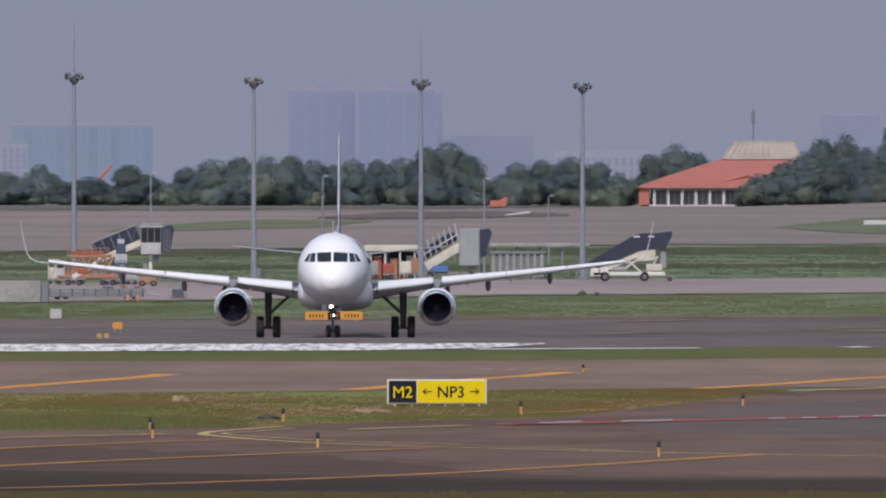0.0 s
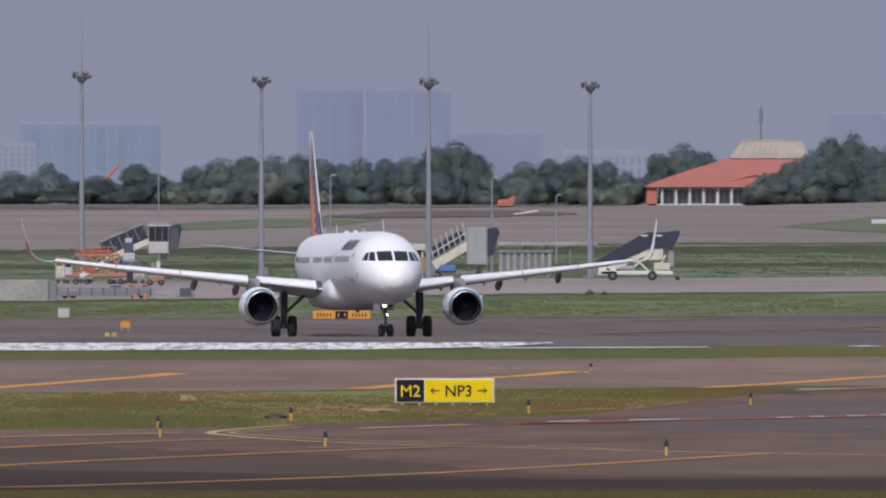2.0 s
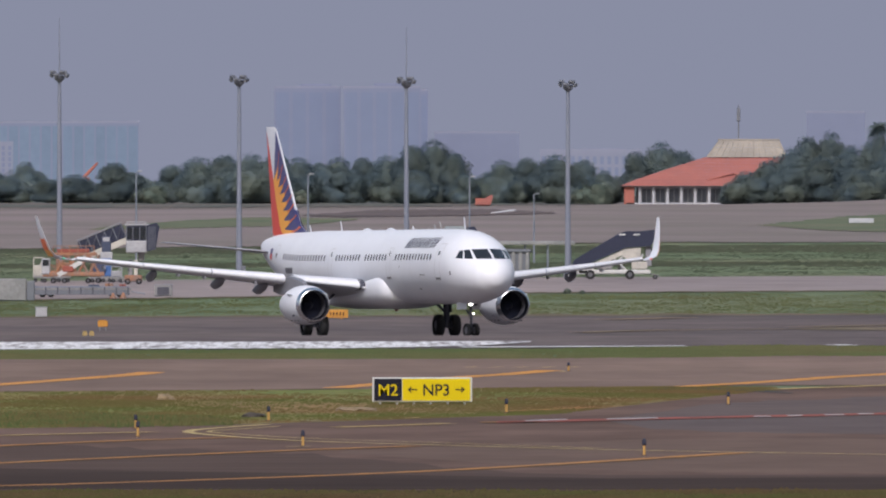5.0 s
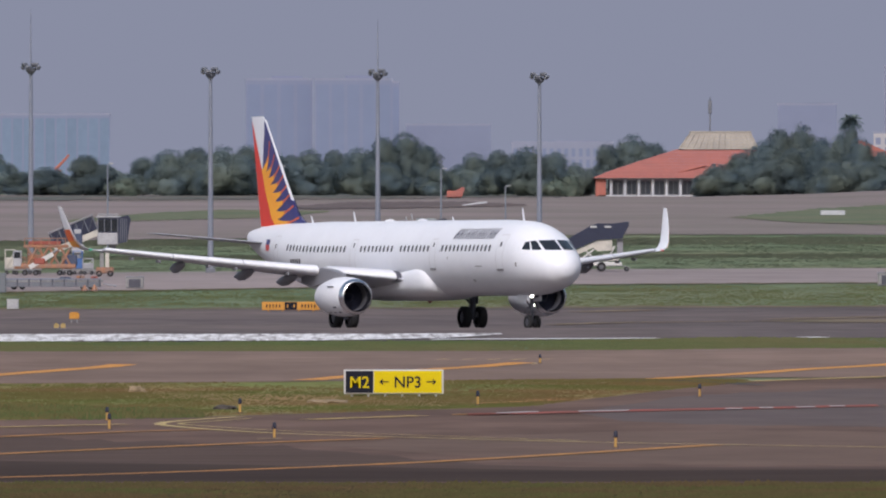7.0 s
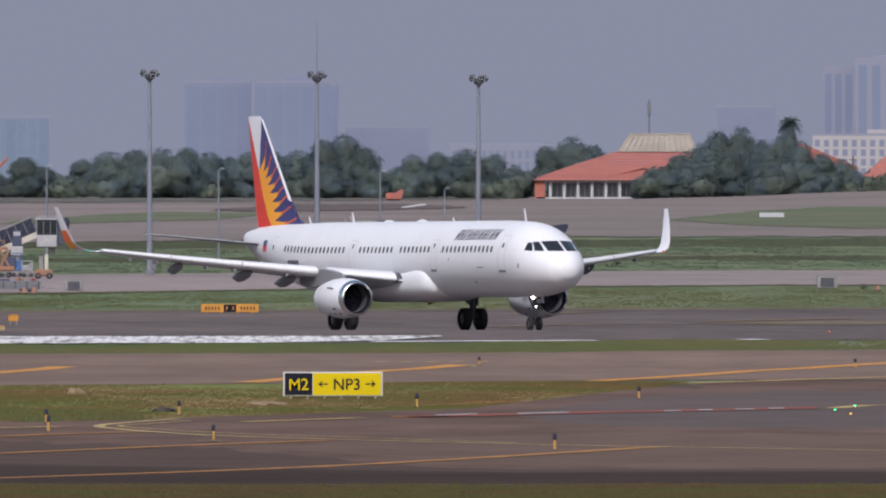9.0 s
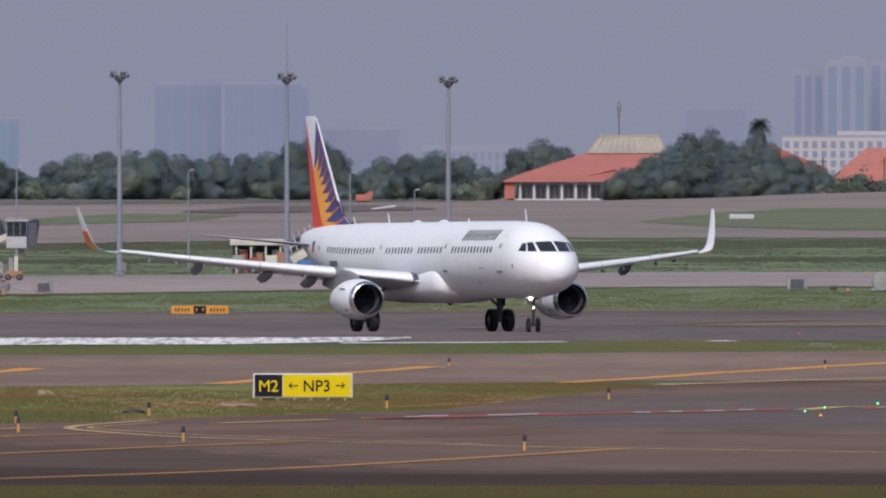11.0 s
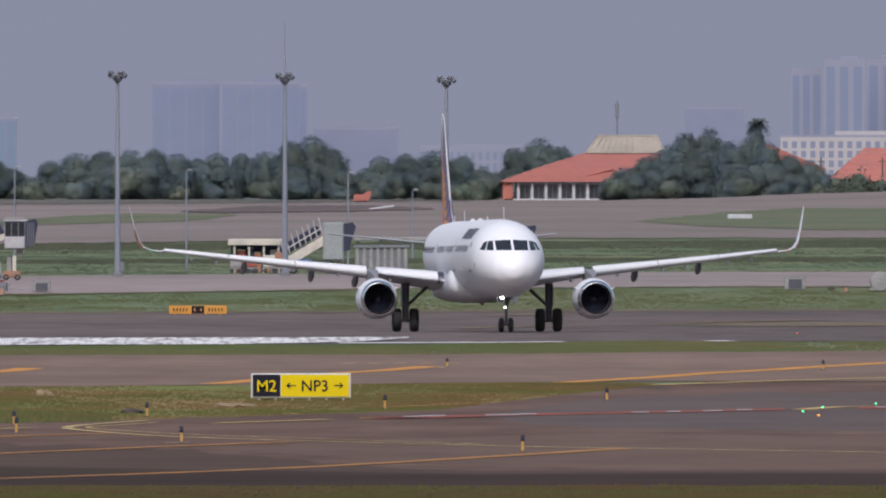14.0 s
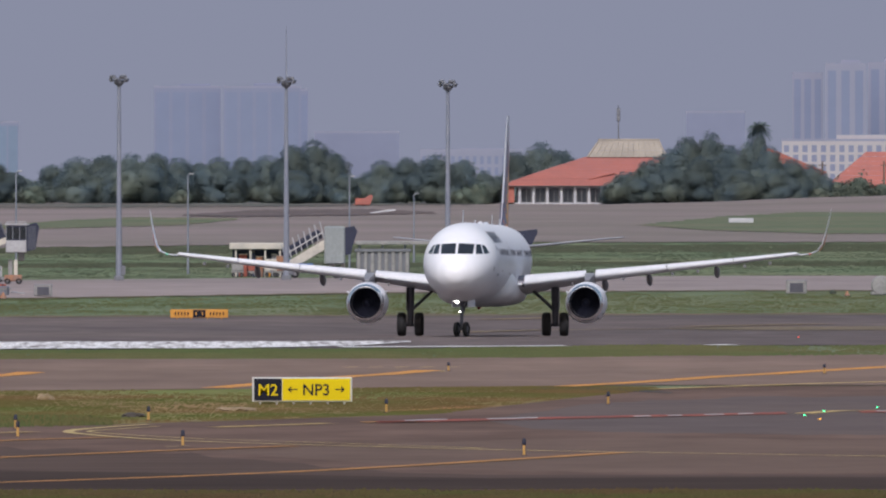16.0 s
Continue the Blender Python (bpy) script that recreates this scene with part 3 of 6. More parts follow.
def fus_at(s):
    """Centre height, half width and half height of the fuselage s metres behind the nose."""
    s = min(max(s, FUS[0][0]), 44.5)
    for i in range(len(FUS) - 1):
        if s <= FUS[i + 1][0]:
            break
    p = [FUS[max(0, i - 1)], FUS[i], FUS[i + 1], FUS[min(len(FUS) - 1, i + 2)]]
    t = (s - p[1][0]) / (p[2][0] - p[1][0])
    out = []
    for k in (1, 2, 3):
        m1 = (p[2][k] - p[0][k]) / max(1e-6, p[2][0] - p[0][0]) * (p[2][0] - p[1][0])
        m2 = (p[3][k] - p[1][k]) / max(1e-6, p[3][0] - p[1][0]) * (p[2][0] - p[1][0])
        if i == 0 and k > 1:
            m1 = (p[2][k] - p[1][k]) * 1.6
        out.append((2 * t ** 3 - 3 * t * t + 1) * p[1][k] + (t ** 3 - 2 * t * t + t) * m1 + (-2 * t ** 3 + 3 * t * t) * p[2][k] + (t ** 3 - t * t) * m2)
    return out


def skin(s, z, side, off=0.012):
    """Point on the fuselage side at s and height z; side -1 or 1."""
    zc, rx, rz = fus_at(s)
    k = max(-1.0, min(1.0, (z - zc) / rz))
    return Vector((side * (rx * math.sqrt(max(0.0, 1 - k * k)) + off), s - NOSE, z))


def front_skin(x, z, off=0.015):
    """Point on the nose seen from ahead at (x, z)."""
    lo, hi = 0.0, 8.5
    for _ in range(40):
        s = (lo + hi) / 2
        zc, rx, rz = fus_at(s)
        if (x / rx) ** 2 + ((z - zc) / rz) ** 2 > 1:
            lo = s
        else:
            hi = s
    zc, rx, rz = fus_at(hi)
    n = Vector((x / rx ** 2, -0.35, (z - zc) / rz ** 2)).normalized()
    return Vector((x, hi - NOSE, z)) + n * off


def quad_patch(bm, fn, corners, n=5):
    """A grid over four (a, b) corners mapped through fn."""
    c = [Vector(p) for p in corners]
    g = []
    for i in range(n + 1):
        row = []
        for j in range(n + 1):
            u, v = i / n, j / n
            p = c[0] * (1 - u) * (1 - v) + c[1] * u * (1 - v) + c[2] * u * v + c[3] * (1 - u) * v
            row.append(bm.verts.new(fn(p.x, p.y)))
        g.append(row)
    for i in range(n):
        for j in range(n):
            bm.faces.new((g[i][j], g[i + 1][j], g[i + 1][j + 1], g[i][j + 1]))
    return bm


def foil(chord, thick, n=14):
    """A closed wing section (back, up) of unit camber-free shape."""
    pts = []
    for i in range(n + 1):
        x = 0.5 - 0.5 * math.cos(math.pi * i / n)
        pts.append((x * chord, thick * 2.6 * (0.2969 * math.sqrt(x) - 0.126 * x - 0.3516 * x * x + 0.2843 * x ** 3 - 0.1036 * x ** 4)))
    return pts + [(x, -z * 0.75) for x, z in pts[-2:0:-1]]


def wing_ring(x, y, z, chord, thick, side, cant=0.0, pitch=0.0):
    """Section at x with its leading edge at y; cant leans the section over by that angle."""
    return [Vector((side * (x - h * math.sin(cant)), y + b, z + h * math.cos(cant) - b * pitch)) for b, h in foil(chord, thick)]


def airliner():
    a = thing("airliner", pose(0, 0, 0), "white twin-engine airliner with red, yellow and blue tail", "airplane")
    # fuselage
    bm = bmesh.new()
    ss = [0.40, 0.42, 0.45, 0.49] + [0.55 + 0.09 * i for i in range(6)] + [1.1 + 0.25 * i for i in range(30)] + [9 + i for i in range(21)] + [30 + 0.4 * i for i in range(36)] + [44.4, 44.5]
    rings = []
    for s in ss:
        zc, rx, rz = fus_at(s)
        rings.append([Vector((rx * math.cos(2 * math.pi * i / 56), s - NOSE, zc + rz * math.sin(2 * math.pi * i / 56))) for i in range(56)])
    body = part("fuselage", loft(bm, rings), M_WHITE, a, "glossy white fuselage", 50)
    # belly fairing between the wings
    bm = bmesh.new()
    rings = []
    for s, rx, zt, zb in ((14.85, 1.45, 3.1, 2.0), (15.05, 1.74, 3.35, 1.84), (15.4, 1.98, 3.55, 1.72), (15.9, 2.06, 3.66, 1.62), (16.6, 2.10, 3.66, 1.55), (18.5, 2.12, 3.4, 1.52), (24, 2.12, 2.9, 1.52),
                          (26.5, 2.0, 2.7, 1.6), (28.5, 1.5, 2.5, 1.8), (29.6, 0.6, 2.2, 1.95)):
        zc, rz = (zt + zb) / 2, (zt - zb) / 2
        ring = []
        for i in range(40):
            c, sn = math.cos(2 * math.pi * i / 40), math.sin(2 * math.pi * i / 40)
            ring.append(Vector((rx * math.copysign(abs(c) ** 0.75, c), s - NOSE, zc + rz * math.copysign(abs(sn) ** 0.75, sn))))
        rings.append(ring)
    part("belly_fairing", loft(bm, rings), M_WHITE, a, "", 60)
    # cockpit windows
    for side in (-1, 1):
        for q in (((0.06, 4.22), (0.82, 4.22), (0.84, 4.73), (0.06, 4.76)), ((0.95, 4.22), (1.28, 4.23), (1.14, 4.70), (0.91, 4.72)), ((1.34, 4.23), (1.57, 4.26), (1.33, 4.65), (1.17, 4.69))):
            part("cockpit_window", quad_patch(bmesh.new(), lambda x, z: front_skin(side * x, z), q, 6), M_GLASS, body, "dark tinted cockpit window")
    # cabin windows, doors, nose lettering bars
    groups = [(6.4, 13), (14.75, 8), (19.75, 9), (26.35, 17)]
    for side in (-1, 1):
        for s0, n in groups:
            for k in range(n):
                s = s0 + 0.533 * k
                zc, rx, rz = fus_at(s)
                bm = bmesh.new()
                pts = []
                for i in range(10):
                    c, sn = math.cos(2 * math.pi * i / 10), math.sin(2 * math.pi * i / 10)
                    pts.append(bm.verts.new(skin(s + 0.125 * math.copysign(abs(c) ** 0.6, c), 4.35 + (zc - 3.83) * 0.5 + 0.18 * math.copysign(abs(sn) ** 0.6, sn), side)))
                bm.faces.new(pts)
                part("cabin_window", bm, M_WINDOW, body)
        for s, w, z0, z1 in ((4.65, 0.82, 3.20, 5.05), (13.7, 0.72, 3.25, 4.85), (24.75, 0.72, 3.25, 4.85), (36.6, 0.8, 3.45, 5.1)):
            bm = bmesh.new()
            for p, q in (((s, z0), (s + w, z0)), ((s, z1), (s + w, z1)), ((s, z0), (s, z1)), ((s + w, z0), (s + w, z1))):
                vert = p[0] == q[0]
                e = 0.022
                c = ((p[0] - e, p[1]), (p[0] + e, p[1]), (q[0] + e, q[1]), (q[0] - e, q[1])) if vert else ((p[0], p[1] - e), (q[0], q[1] - e), (q[0], q[1] + e), (p[0], p[1] + e))
                quad_patch(bm, lambda x, z: skin(x, z, side, 0.014), c, 6)
            door = part("door_outline", bm, M_SEAM, body, "thin grey door outline")
            bm = quad_patch(bmesh.new(), lambda x, z: skin(x, z, side, 0.016), ((s - 0.02, z0 - 0.09), (s + w + 0.02, z0 - 0.09), (s + w + 0.02, z0 + 0.03), (s - 0.02, z0 + 0.03)), 4)
            part("door_sill", bm, M_GREY, door)
            bm = quad_patch(bmesh.new(), lambda x, z: skin(x, z, side, 0.016), ((s + w * 0.38, 4.42), (s + w * 0.62, 4.42), (s + w * 0.62, 4.66), (s + w * 0.38, 4.66)), 2)
            part("door_window", bm, M_WINDOW, door)
        # dark slanted bars in place of the name
        x = 5.15
        for k in range(11):
            w = (0.40, 0.40, 0.22)[k % 3]
            lean = 0.22 if side < 0 else -0.22
            s0 = 16.9 - x - w if side < 0 else x
            for lo, hi, z0, z1 in ((0.0, 0.15, 0.0, 0.56), (w - 0.13, w, 0.0, 0.56), (0.08, w - 0.06, 0.22, 0.33))[:3 if w > 0.3 else 1]:
                p0, p1 = (s0 + w - hi, s0 + w - lo) if side < 0 else (s0 + lo, s0 + hi)
                bm = quad_patch(bmesh.new(), lambda u, v: skin(u, v, side, 0.016), ((p0 - lean * z0, 4.84 + z0), (p1 - lean * z0, 4.84 + z0), (p1 - lean * z1, 4.84 + z1), (p0 - lean * z1, 4.84 + z1)), 3)
                part("lettering_bar", bm, M_INK, body, "dark painted lettering bar")
            x += w + 0.15
        # small flag and registration bars near the tail
        part("flag_patch", quad_patch(bmesh.new(), lambda u, v: skin(u, v, side, 0.016), ((38.3, 4.30), (39.0, 4.30), (39.0, 4.62), (38.3, 4.62)), 4), M_RED, body, "small red painted flag")
        part("flag_patch", quad_patch(bmesh.new(), lambda u, v: skin(u, v, side, 0.016), ((38.3, 4.63), (39.0, 4.63), (39.0, 4.92), (38.3, 4.92)), 4), M_BLUE, body, "small blue painted flag")
        for k in range(5):
            part("registration_bar", quad_patch(bmesh.new(), lambda u, v: skin(u, v, side, 0.016), ((32.6 + 0.36 * k, 3.52), (32.85 + 0.36 * k, 3.52), (32.85 + 0.36 * k, 3.82), (32.6 + 0.36 * k, 3.82)), 2), M_INK, body, "dark registration bar")
        for s, z, w, h in ((3.1, 3.35, 0.16, 0.22), (7.4, 3.35, 0.9, 0.05), (11.9, 3.75, 0.10, 0.14), (9.0, 2.55, 0.22, 0.12), (13.0, 4.15, 0.1, 0.1)):
            part("service_panel", quad_patch(bmesh.new(), lambda u, v: skin(u, v, side, 0.014), ((s, z), (s + w, z), (s + w, z + h), (s, z + h)), 2), M_GREY, body)
    # aerials and roof domes
    for s, h in ((6.0, 0.72), (15.5, 0.22), (29.2, 0.58), (35.2, 0.42)):
        zc, rx, rz = fus_at(s)
        bm = loft(bmesh.new(), [[Vector((0.025 * c, s - NOSE + 0.62 * d + 0.30 * k, zc + rz - 0.05 + h * k)) for c, d in ((1, 0.2), (0, 0.45 - 0.2 * k), (-1, 0.2), (0, 0))] for k in (0, 1)])
        part("blade_aerial", bm, M_WHITE, body)
    for s in (20.0, 24.5):
        part("roof_dome", revolve(bmesh.new(), [(-0.7, 0.02), (-0.45, 0.12), (0, 0.16), (0.45, 0.12), (0.7, 0.02)], (0, s - NOSE, 5.83), "Y", 16), M_WHITE, body)
    part("belly_beacon", revolve(bmesh.new(), [(0, 0.12), (-0.1, 0.1), (-0.15, 0.02)], (0, -3, 1.54), "Z", 12, True), M_BEACON, body, "red beacon")

    for side in (-1, 1):
        # wing
        secs = [(1.5, -4.75, 2.72, 7.3, 0.80), (2.4, -4.0, 2.86, 6.45, 0.74), (4.4, -2.5, 3.10, 5.0, 0.60), (6.4, -1.46, 3.33, 4.05, 0.47), (9.0, -0.10, 3.60, 3.4, 0.38), (12.0, 1.46, 3.92, 2.65, 0.29),
                (15.0, 3.02, 4.26, 1.9, 0.21), (16.4, 3.75, 4.43, 1.58, 0.17)]
        bm = loft(bmesh.new(), [wing_ring(x, y, z - 0.14, c, t, side, 0.0, 0.085 - 0.0035 * x) for x, y, z, c, t in secs])
        wing = part("wing", bm, M_WING, a, "pale grey swept wing", 40)
        # slats, thicker white leading edge pieces
        for x0, x1 in ((2.42, 5.5), (6.0, 9.6), (9.65, 13.0), (13.05, 16.3)):
            rings = []
            for x in (x0, x1):
                k = next(i for i in range(len(secs) - 1) if secs[i][0] <= x <= secs[i + 1][0])
                t = (x - secs[k][0]) / (secs[k + 1][0] - secs[k][0])
                y, z, c, th = [secs[k][j] + (secs[k + 1][j] - secs[k][j]) * t - (0.14 if j == 2 else 0) for j in (1, 2, 3, 4)]
                ring = []
                for j in range(15):
                    q = -1 + 2 * j / 14
                    ring.append(Vector((side * x, y - 0.10 + c * 0.17 * q * q, z + (th * 0.60 if q > 0 else th * (0.26 if x0 < 3 else 0.60)) * math.sin(q * math.pi / 2) + 0.03)))
                rings.append(ring)
            part("slat", loft(bmesh.new(), rings), M_WING_TOP, wing, "bright leading edge slat")
            if x0 < 3:
                # dark slat end, widened to stand in for the shaded gap beside it
                end = [[Vector((p.x - side * d, p.y + 0.03, p.z - 0.03)) for p in rings[0]] for d in (0.0, 0.34)]
                part("slat_end_gap_shade", loft(bmesh.new(), end), M_GEAR, wing, "dark slat end drawn out over the shaded root gap")
        # flap track fairings
        for x, y0, z, ln in ((6.3, 0.6, 2.86, 3.0), (8.6, 1.2, 3.15, 2.8), (12.1, 2.5, 3.55, 2.2)):
            rings = []
            for t, r in ((0, 0.04), (0.15, 0.15), (0.45, 0.22), (0.75, 0.18), (1, 0.03)):
                rings.append([Vector((side * (x + 0.75 * r * math.cos(2 * math.pi * i / 12)), y0 + ln * t, z - 0.30 * t + (1.7 if i > 6 else 1.1) * r * math.sin(2 * math.pi * i / 12))) for i in range(12)])
            part("flap_fairing", loft(bmesh.new(), rings), M_GREY, wing, "grey flap track fairing", 60)
        for x in (4.8, 7.4, 9.9, 11.2, 13.6, 14.9):
            k = next(i for i in range(len(secs) - 1) if secs[i][0] <= x <= secs[i + 1][0])
            t = (x - secs[k][0]) / (secs[k + 1][0] - secs[k][0])
            y, z = [secs[k][j] + (secs[k + 1][j] - secs[k][j]) * t for j in (1, 2)]
            part("slat_track", bx(side * x, y + 0.35, z - 0.44, 0.12, 0.5, 0.16, bev=0.02), M_GREY, wing)
        # winglet
        rings, outer = [], []
        prof = [(16.4, 4.23, 3.75, 1.58, 0.17, 0.1), (16.95, 4.30, 4.05, 1.45, 0.15, 0.35), (17.35, 4.48, 4.35, 1.3, 0.13, 0.8), (17.57, 4.8, 4.62, 1.18, 0.11, 1.2), (17.74, 5.4, 5.0, 0.98, 0.09, 1.36),
                (17.9, 6.1, 5.45, 0.75, 0.07, 1.40), (18.0, 6.64, 5.85, 0.45, 0.05, 1.42)]
        for x, z, y, c, t, cant in prof:
            rings.append(wing_ring(x, y, z, c, t, side, cant))
        let = part("winglet", loft(bmesh.new(), rings), M_WHITE, a, "upturned white winglet with an orange outer face", 40)
        for k0, k1, mat in ((2, 3, M_YELLOW), (3, 4, M_RAY)):
            bm = bmesh.new()
            g = []
            for k in (k0, k1):
                x, z, y, c, t, cant = prof[k]
                off = t * 0.55 + 0.015
                cut = 0.92 if k < 5 else 0.35
                g.append([bm.verts.new((side * (x + off * math.sin(cant)), y + c * f, z - off * math.cos(cant))) for f in (0.10, 0.3, 0.6, cut)])
            for i in range(3):
                bm.faces.new((g[0][i], g[0][i + 1], g[1][i + 1], g[1][i]))
            part("colour_panel", bm, mat, let, "orange and red painted outer face")
        part("wingtip_lamp", revolve(bmesh.new(), [(-0.1, 0.01), (0, 0.05), (0.25, 0.06), (0.4, 0.01)], (side * 16.95, 4.02, 4.3), "Y", 10), M_NAV_GREEN if side < 0 else M_NAV_RED, let, "wingtip navigation lamp")

        # engine
        c = (side * 5.71, 0, 1.74)
        eng = part("engine_cowl", revolve(bmesh.new(), [(-6.06, 0.962), (-5.8, 1.01), (-5.4, 1.055), (-4.6, 1.085), (-3.8, 1.04), (-3.0, 0.92), (-2.3, 0.78), (-2.3, 0.70), (-3.0, 0.72)], c, "Y", 40), M_WHITE, a, "white engine nacelle with a polished intake lip", 50)
        for yy in (-4.45, -3.5):
            part("cowl_seam", revolve(bmesh.new(), [(yy - 0.012, 1.084 if yy < -4 else 1.002), (yy + 0.012, 1.082 if yy < -4 else 0.998)], c, "Y", 40), M_SEAM, eng)
        part("cowl_vent", bx(0, 0, 0, 0.05, 0.34, 0.10, Matrix.Translation((c[0] - 0.89, -5.35, c[2] - 0.57)), bev=0.01), M_INK, eng, "dark cowl vent")
        part("cowl_vent", bx(0, 0, 0, 0.05, 0.34, 0.10, Matrix.Translation((c[0] + 0.89, -5.35, c[2] - 0.57)), bev=0.01), M_INK, eng, "dark cowl vent")
        for d in (-0.5, 0.15, 0.75):
            for sg in (-1, 1):
                part("cowl_latch", bx(0, 0, 0, 0.05, 0.22, 0.07, Matrix.Translation((c[0] + sg * 0.66, -5.1 + d, c[2] - 0.84)) @ Matrix.Rotation(sg * 0.66, 4, "Y"), bev=0.01), M_GEAR, eng)
        part("intake_lip", revolve(bmesh.new(), [(-5.95, 0.745), (-6.2, 0.752), (-6.35, 0.775), (-6.43, 0.82), (-6.40, 0.88), (-6.27, 0.93), (-6.06, 0.966)], c, "Y", 40), M_CHROME, eng, "polished metal intake lip", 60)
        part("intake_duct", revolve(bmesh.new(), [(-5.98, 0.745), (-5.6, 0.74), (-5.2, 0.78)], c, "Y", 40), M_DUCT, eng, "", 60)
        part("fan_disc", revolve(bmesh.new(), [(-5.20, 0.78), (-5.18, 0.2), (-5.1, 0.01)], c, "Y", 40), M_DARK, eng)
        for i in range(22):
            m = Matrix.Translation(c) @ Matrix.Rotation(2 * math.pi * i / 22, 4, "Y")
            bm = bmesh.new()
            bm.faces.new([bm.verts.new(m @ Vector(p)) for p in ((-0.03, -5.38, 0.24), (0.05, -5.26, 0.24), (0.13, -5.22, 0.74), (-0.05, -5.36, 0.74))])
            part("fan_blade", bm, M_FAN, eng)
        part("spinner", revolve(bmesh.new(), [(-5.72, 0.01), (-5.6, 0.10), (-5.4, 0.21), (-5.25, 0.26)], c, "Y", 20), M_FAN, eng)
        part("exhaust_nozzle", revolve(bmesh.new(), [(-3.0, 0.66), (-2.3, 0.62), (-1.6, 0.50), (-1.6, 0.44), (-2.2, 0.5)], c, "Y", 28), M_GREY, eng, "dark grey exhaust nozzle")
        part("exhaust_cone", revolve(bmesh.new(), [(-2.2, 0.34), (-1.5, 0.26), (-0.9, 0.03)], c, "Y", 20), M_DARK, eng)
        for zz in (-1, 1):
            part("nacelle_strake", bx(0, 0, 0, 0.03, 0.8, 0.26, Matrix.Translation((side * 5.71 + zz * 0.94, -5.0, 2.26)) @ Matrix.Rotation(zz * 0.9, 4, "Y")), M_WHITE, eng)
        rings = []
        for y, z0, z1, w in ((-4.7, 2.85, 2.95, 0.10), (-3.6, 2.65, 3.15, 0.22), (-2.2, 2.45, 3.30, 0.24), (-0.5, 2.3, 3.1, 0.20), (1.2, 2.5, 2.8, 0.06)):
            rings.append([Vector((side * 5.75 + w * sx, y, z)) for sx, z in ((-1, z0), (1, z0), (1, z1), (-1, z1))])
        part("pylon", loft(bmesh.new(), rings), M_GREY, a, "grey engine pylon")

        # tailplane
        bm = loft(bmesh.new(), [wing_ring(x, y, z, ch, t, side) for x, y, z, ch, t in ((0.5, 17.5, 4.70, 4.0, 0.36), (1.2, 17.95, 4.75, 3.6, 0.32), (6.0, 21.05, 5.24, 1.5, 0.17), (6.22, 21.4, 5.26, 1.1, 0.10))])
        part("tailplane", bm, M_TAILPLANE, a, "pale grey tailplane", 40)

        # main landing gear
        gx = side * 3.8
        leg = part("main_gear_leg", tb((gx, 0, 0.5), (gx, -0.05, 2.55), 0.16, 0.22), M_GEAR, a, "grey main landing gear leg")
        part("axle", tb((gx - 0.5, 0, 0.58), (gx + 0.5, 0, 0.58), 0.09), M_GEAR, leg)
        part("side_brace", tb((gx - side * 0.05, 0, 1.35), (gx - side * 1.35, 0.1, 2.55), 0.085), M_GEAR, leg)
        part("torque_link", bx(gx, 0.22, 0.95, 0.18, 0.3, 0.6, bev=0.03), M_GEAR, leg)
        part("gear_door", bx(gx + side * 0.19, 0.1, 1.9, 0.04, 0.9, 1.1, bev=0.012), M_GREY, leg, "grey gear door panel")
        for d in (-0.46, 0.46):
            wheel(a, gx + d, 0, 0.62, 0.62, 0.44)

    # fin with plain colour fields
    def fin_le(z):
        return 14.9 + (z - 5.7) * 0.885 - (1.6 * max(0, 6.3 - z) ** 1.2)

    def fin_te(z):
        return 20.9 + (z - 5.7) * 0.22

    zs = [5.35, 5.9, 6.3, 7.2, 8.4, 9.6, 10.8, 11.5, 11.78]
    rings = []
    for z in zs:
        le, te = fin_le(z), fin_te(z)
        if z > 11.6:
            le += 0.25
        ch = te - le
        th = 0.085 * ch * (0.9 if z < 11.6 else 0.4)
        sec = foil(ch, th)
        rings.append([Vector((h if k < 15 else h / 0.75, le + b, z)) for k, (b, h) in enumerate(sec)])
    fin = part("fin", loft(bmesh.new(), rings), M_WHITE, a, "white tail fin with red, yellow and blue sunburst fields", 40)

    def fin_skin(side, z, f, off):
        le, te = fin_le(z), fin_te(z)
        ch = te - le
        x = min(max(f, 0.0), 0.995)
        h = 0.085 * ch * 0.9 * 2.6 * (0.2969 * math.sqrt(x) - 0.126 * x - 0.3516 * x * x + 0.2843 * x ** 3 - 0.1036 * x ** 4)
        root = z < 7.1 and x < 0.12
        return Vector((side * (h + off + (0.03 if root else 0)), le + x * ch - (0.09 if root and x == 0 else 0), z))

    def field(side, rows, mat, off, label):
        """A colour field from rows (height, front fraction, rear fraction)."""
        bm = bmesh.new()
        fine = []
        for (z0, a0, b0), (z1, a1, b1) in zip(rows, rows[1:]):
            for k in range(5):
                t = k / 5
                fine.append((z0 + (z1 - z0) * t, a0 + (a1 - a0) * t, b0 + (b1 - b0) * t))
        fine.append(rows[-1])
        g = [[bm.verts.new(fin_skin(side, z, f0 + (f1 - f0) * j / 8, off)) for j in range(9)] for z, f0, f1 in fine]
        for p, q in zip(g, g[1:]):
            for j in range(8):
                bm.faces.new((p[j], p[j + 1], q[j + 1], q[j]))
        return part("colour_field", bm, mat, fin, label)

    for side in (-1, 1):
        field(side, [(5.66, 0.0, 0.66), (7.05, 0.0, 0.68), (7.15, 0.045, 0.70), (8.7, 0.055, 0.75), (9.5, 0.06, 0.63), (10.2, 0.065, 0.50), (11.0, 0.07, 0.27), (11.5, 0.08, 0.12)], M_BLUE, 0.012, "deep blue field on the fin")
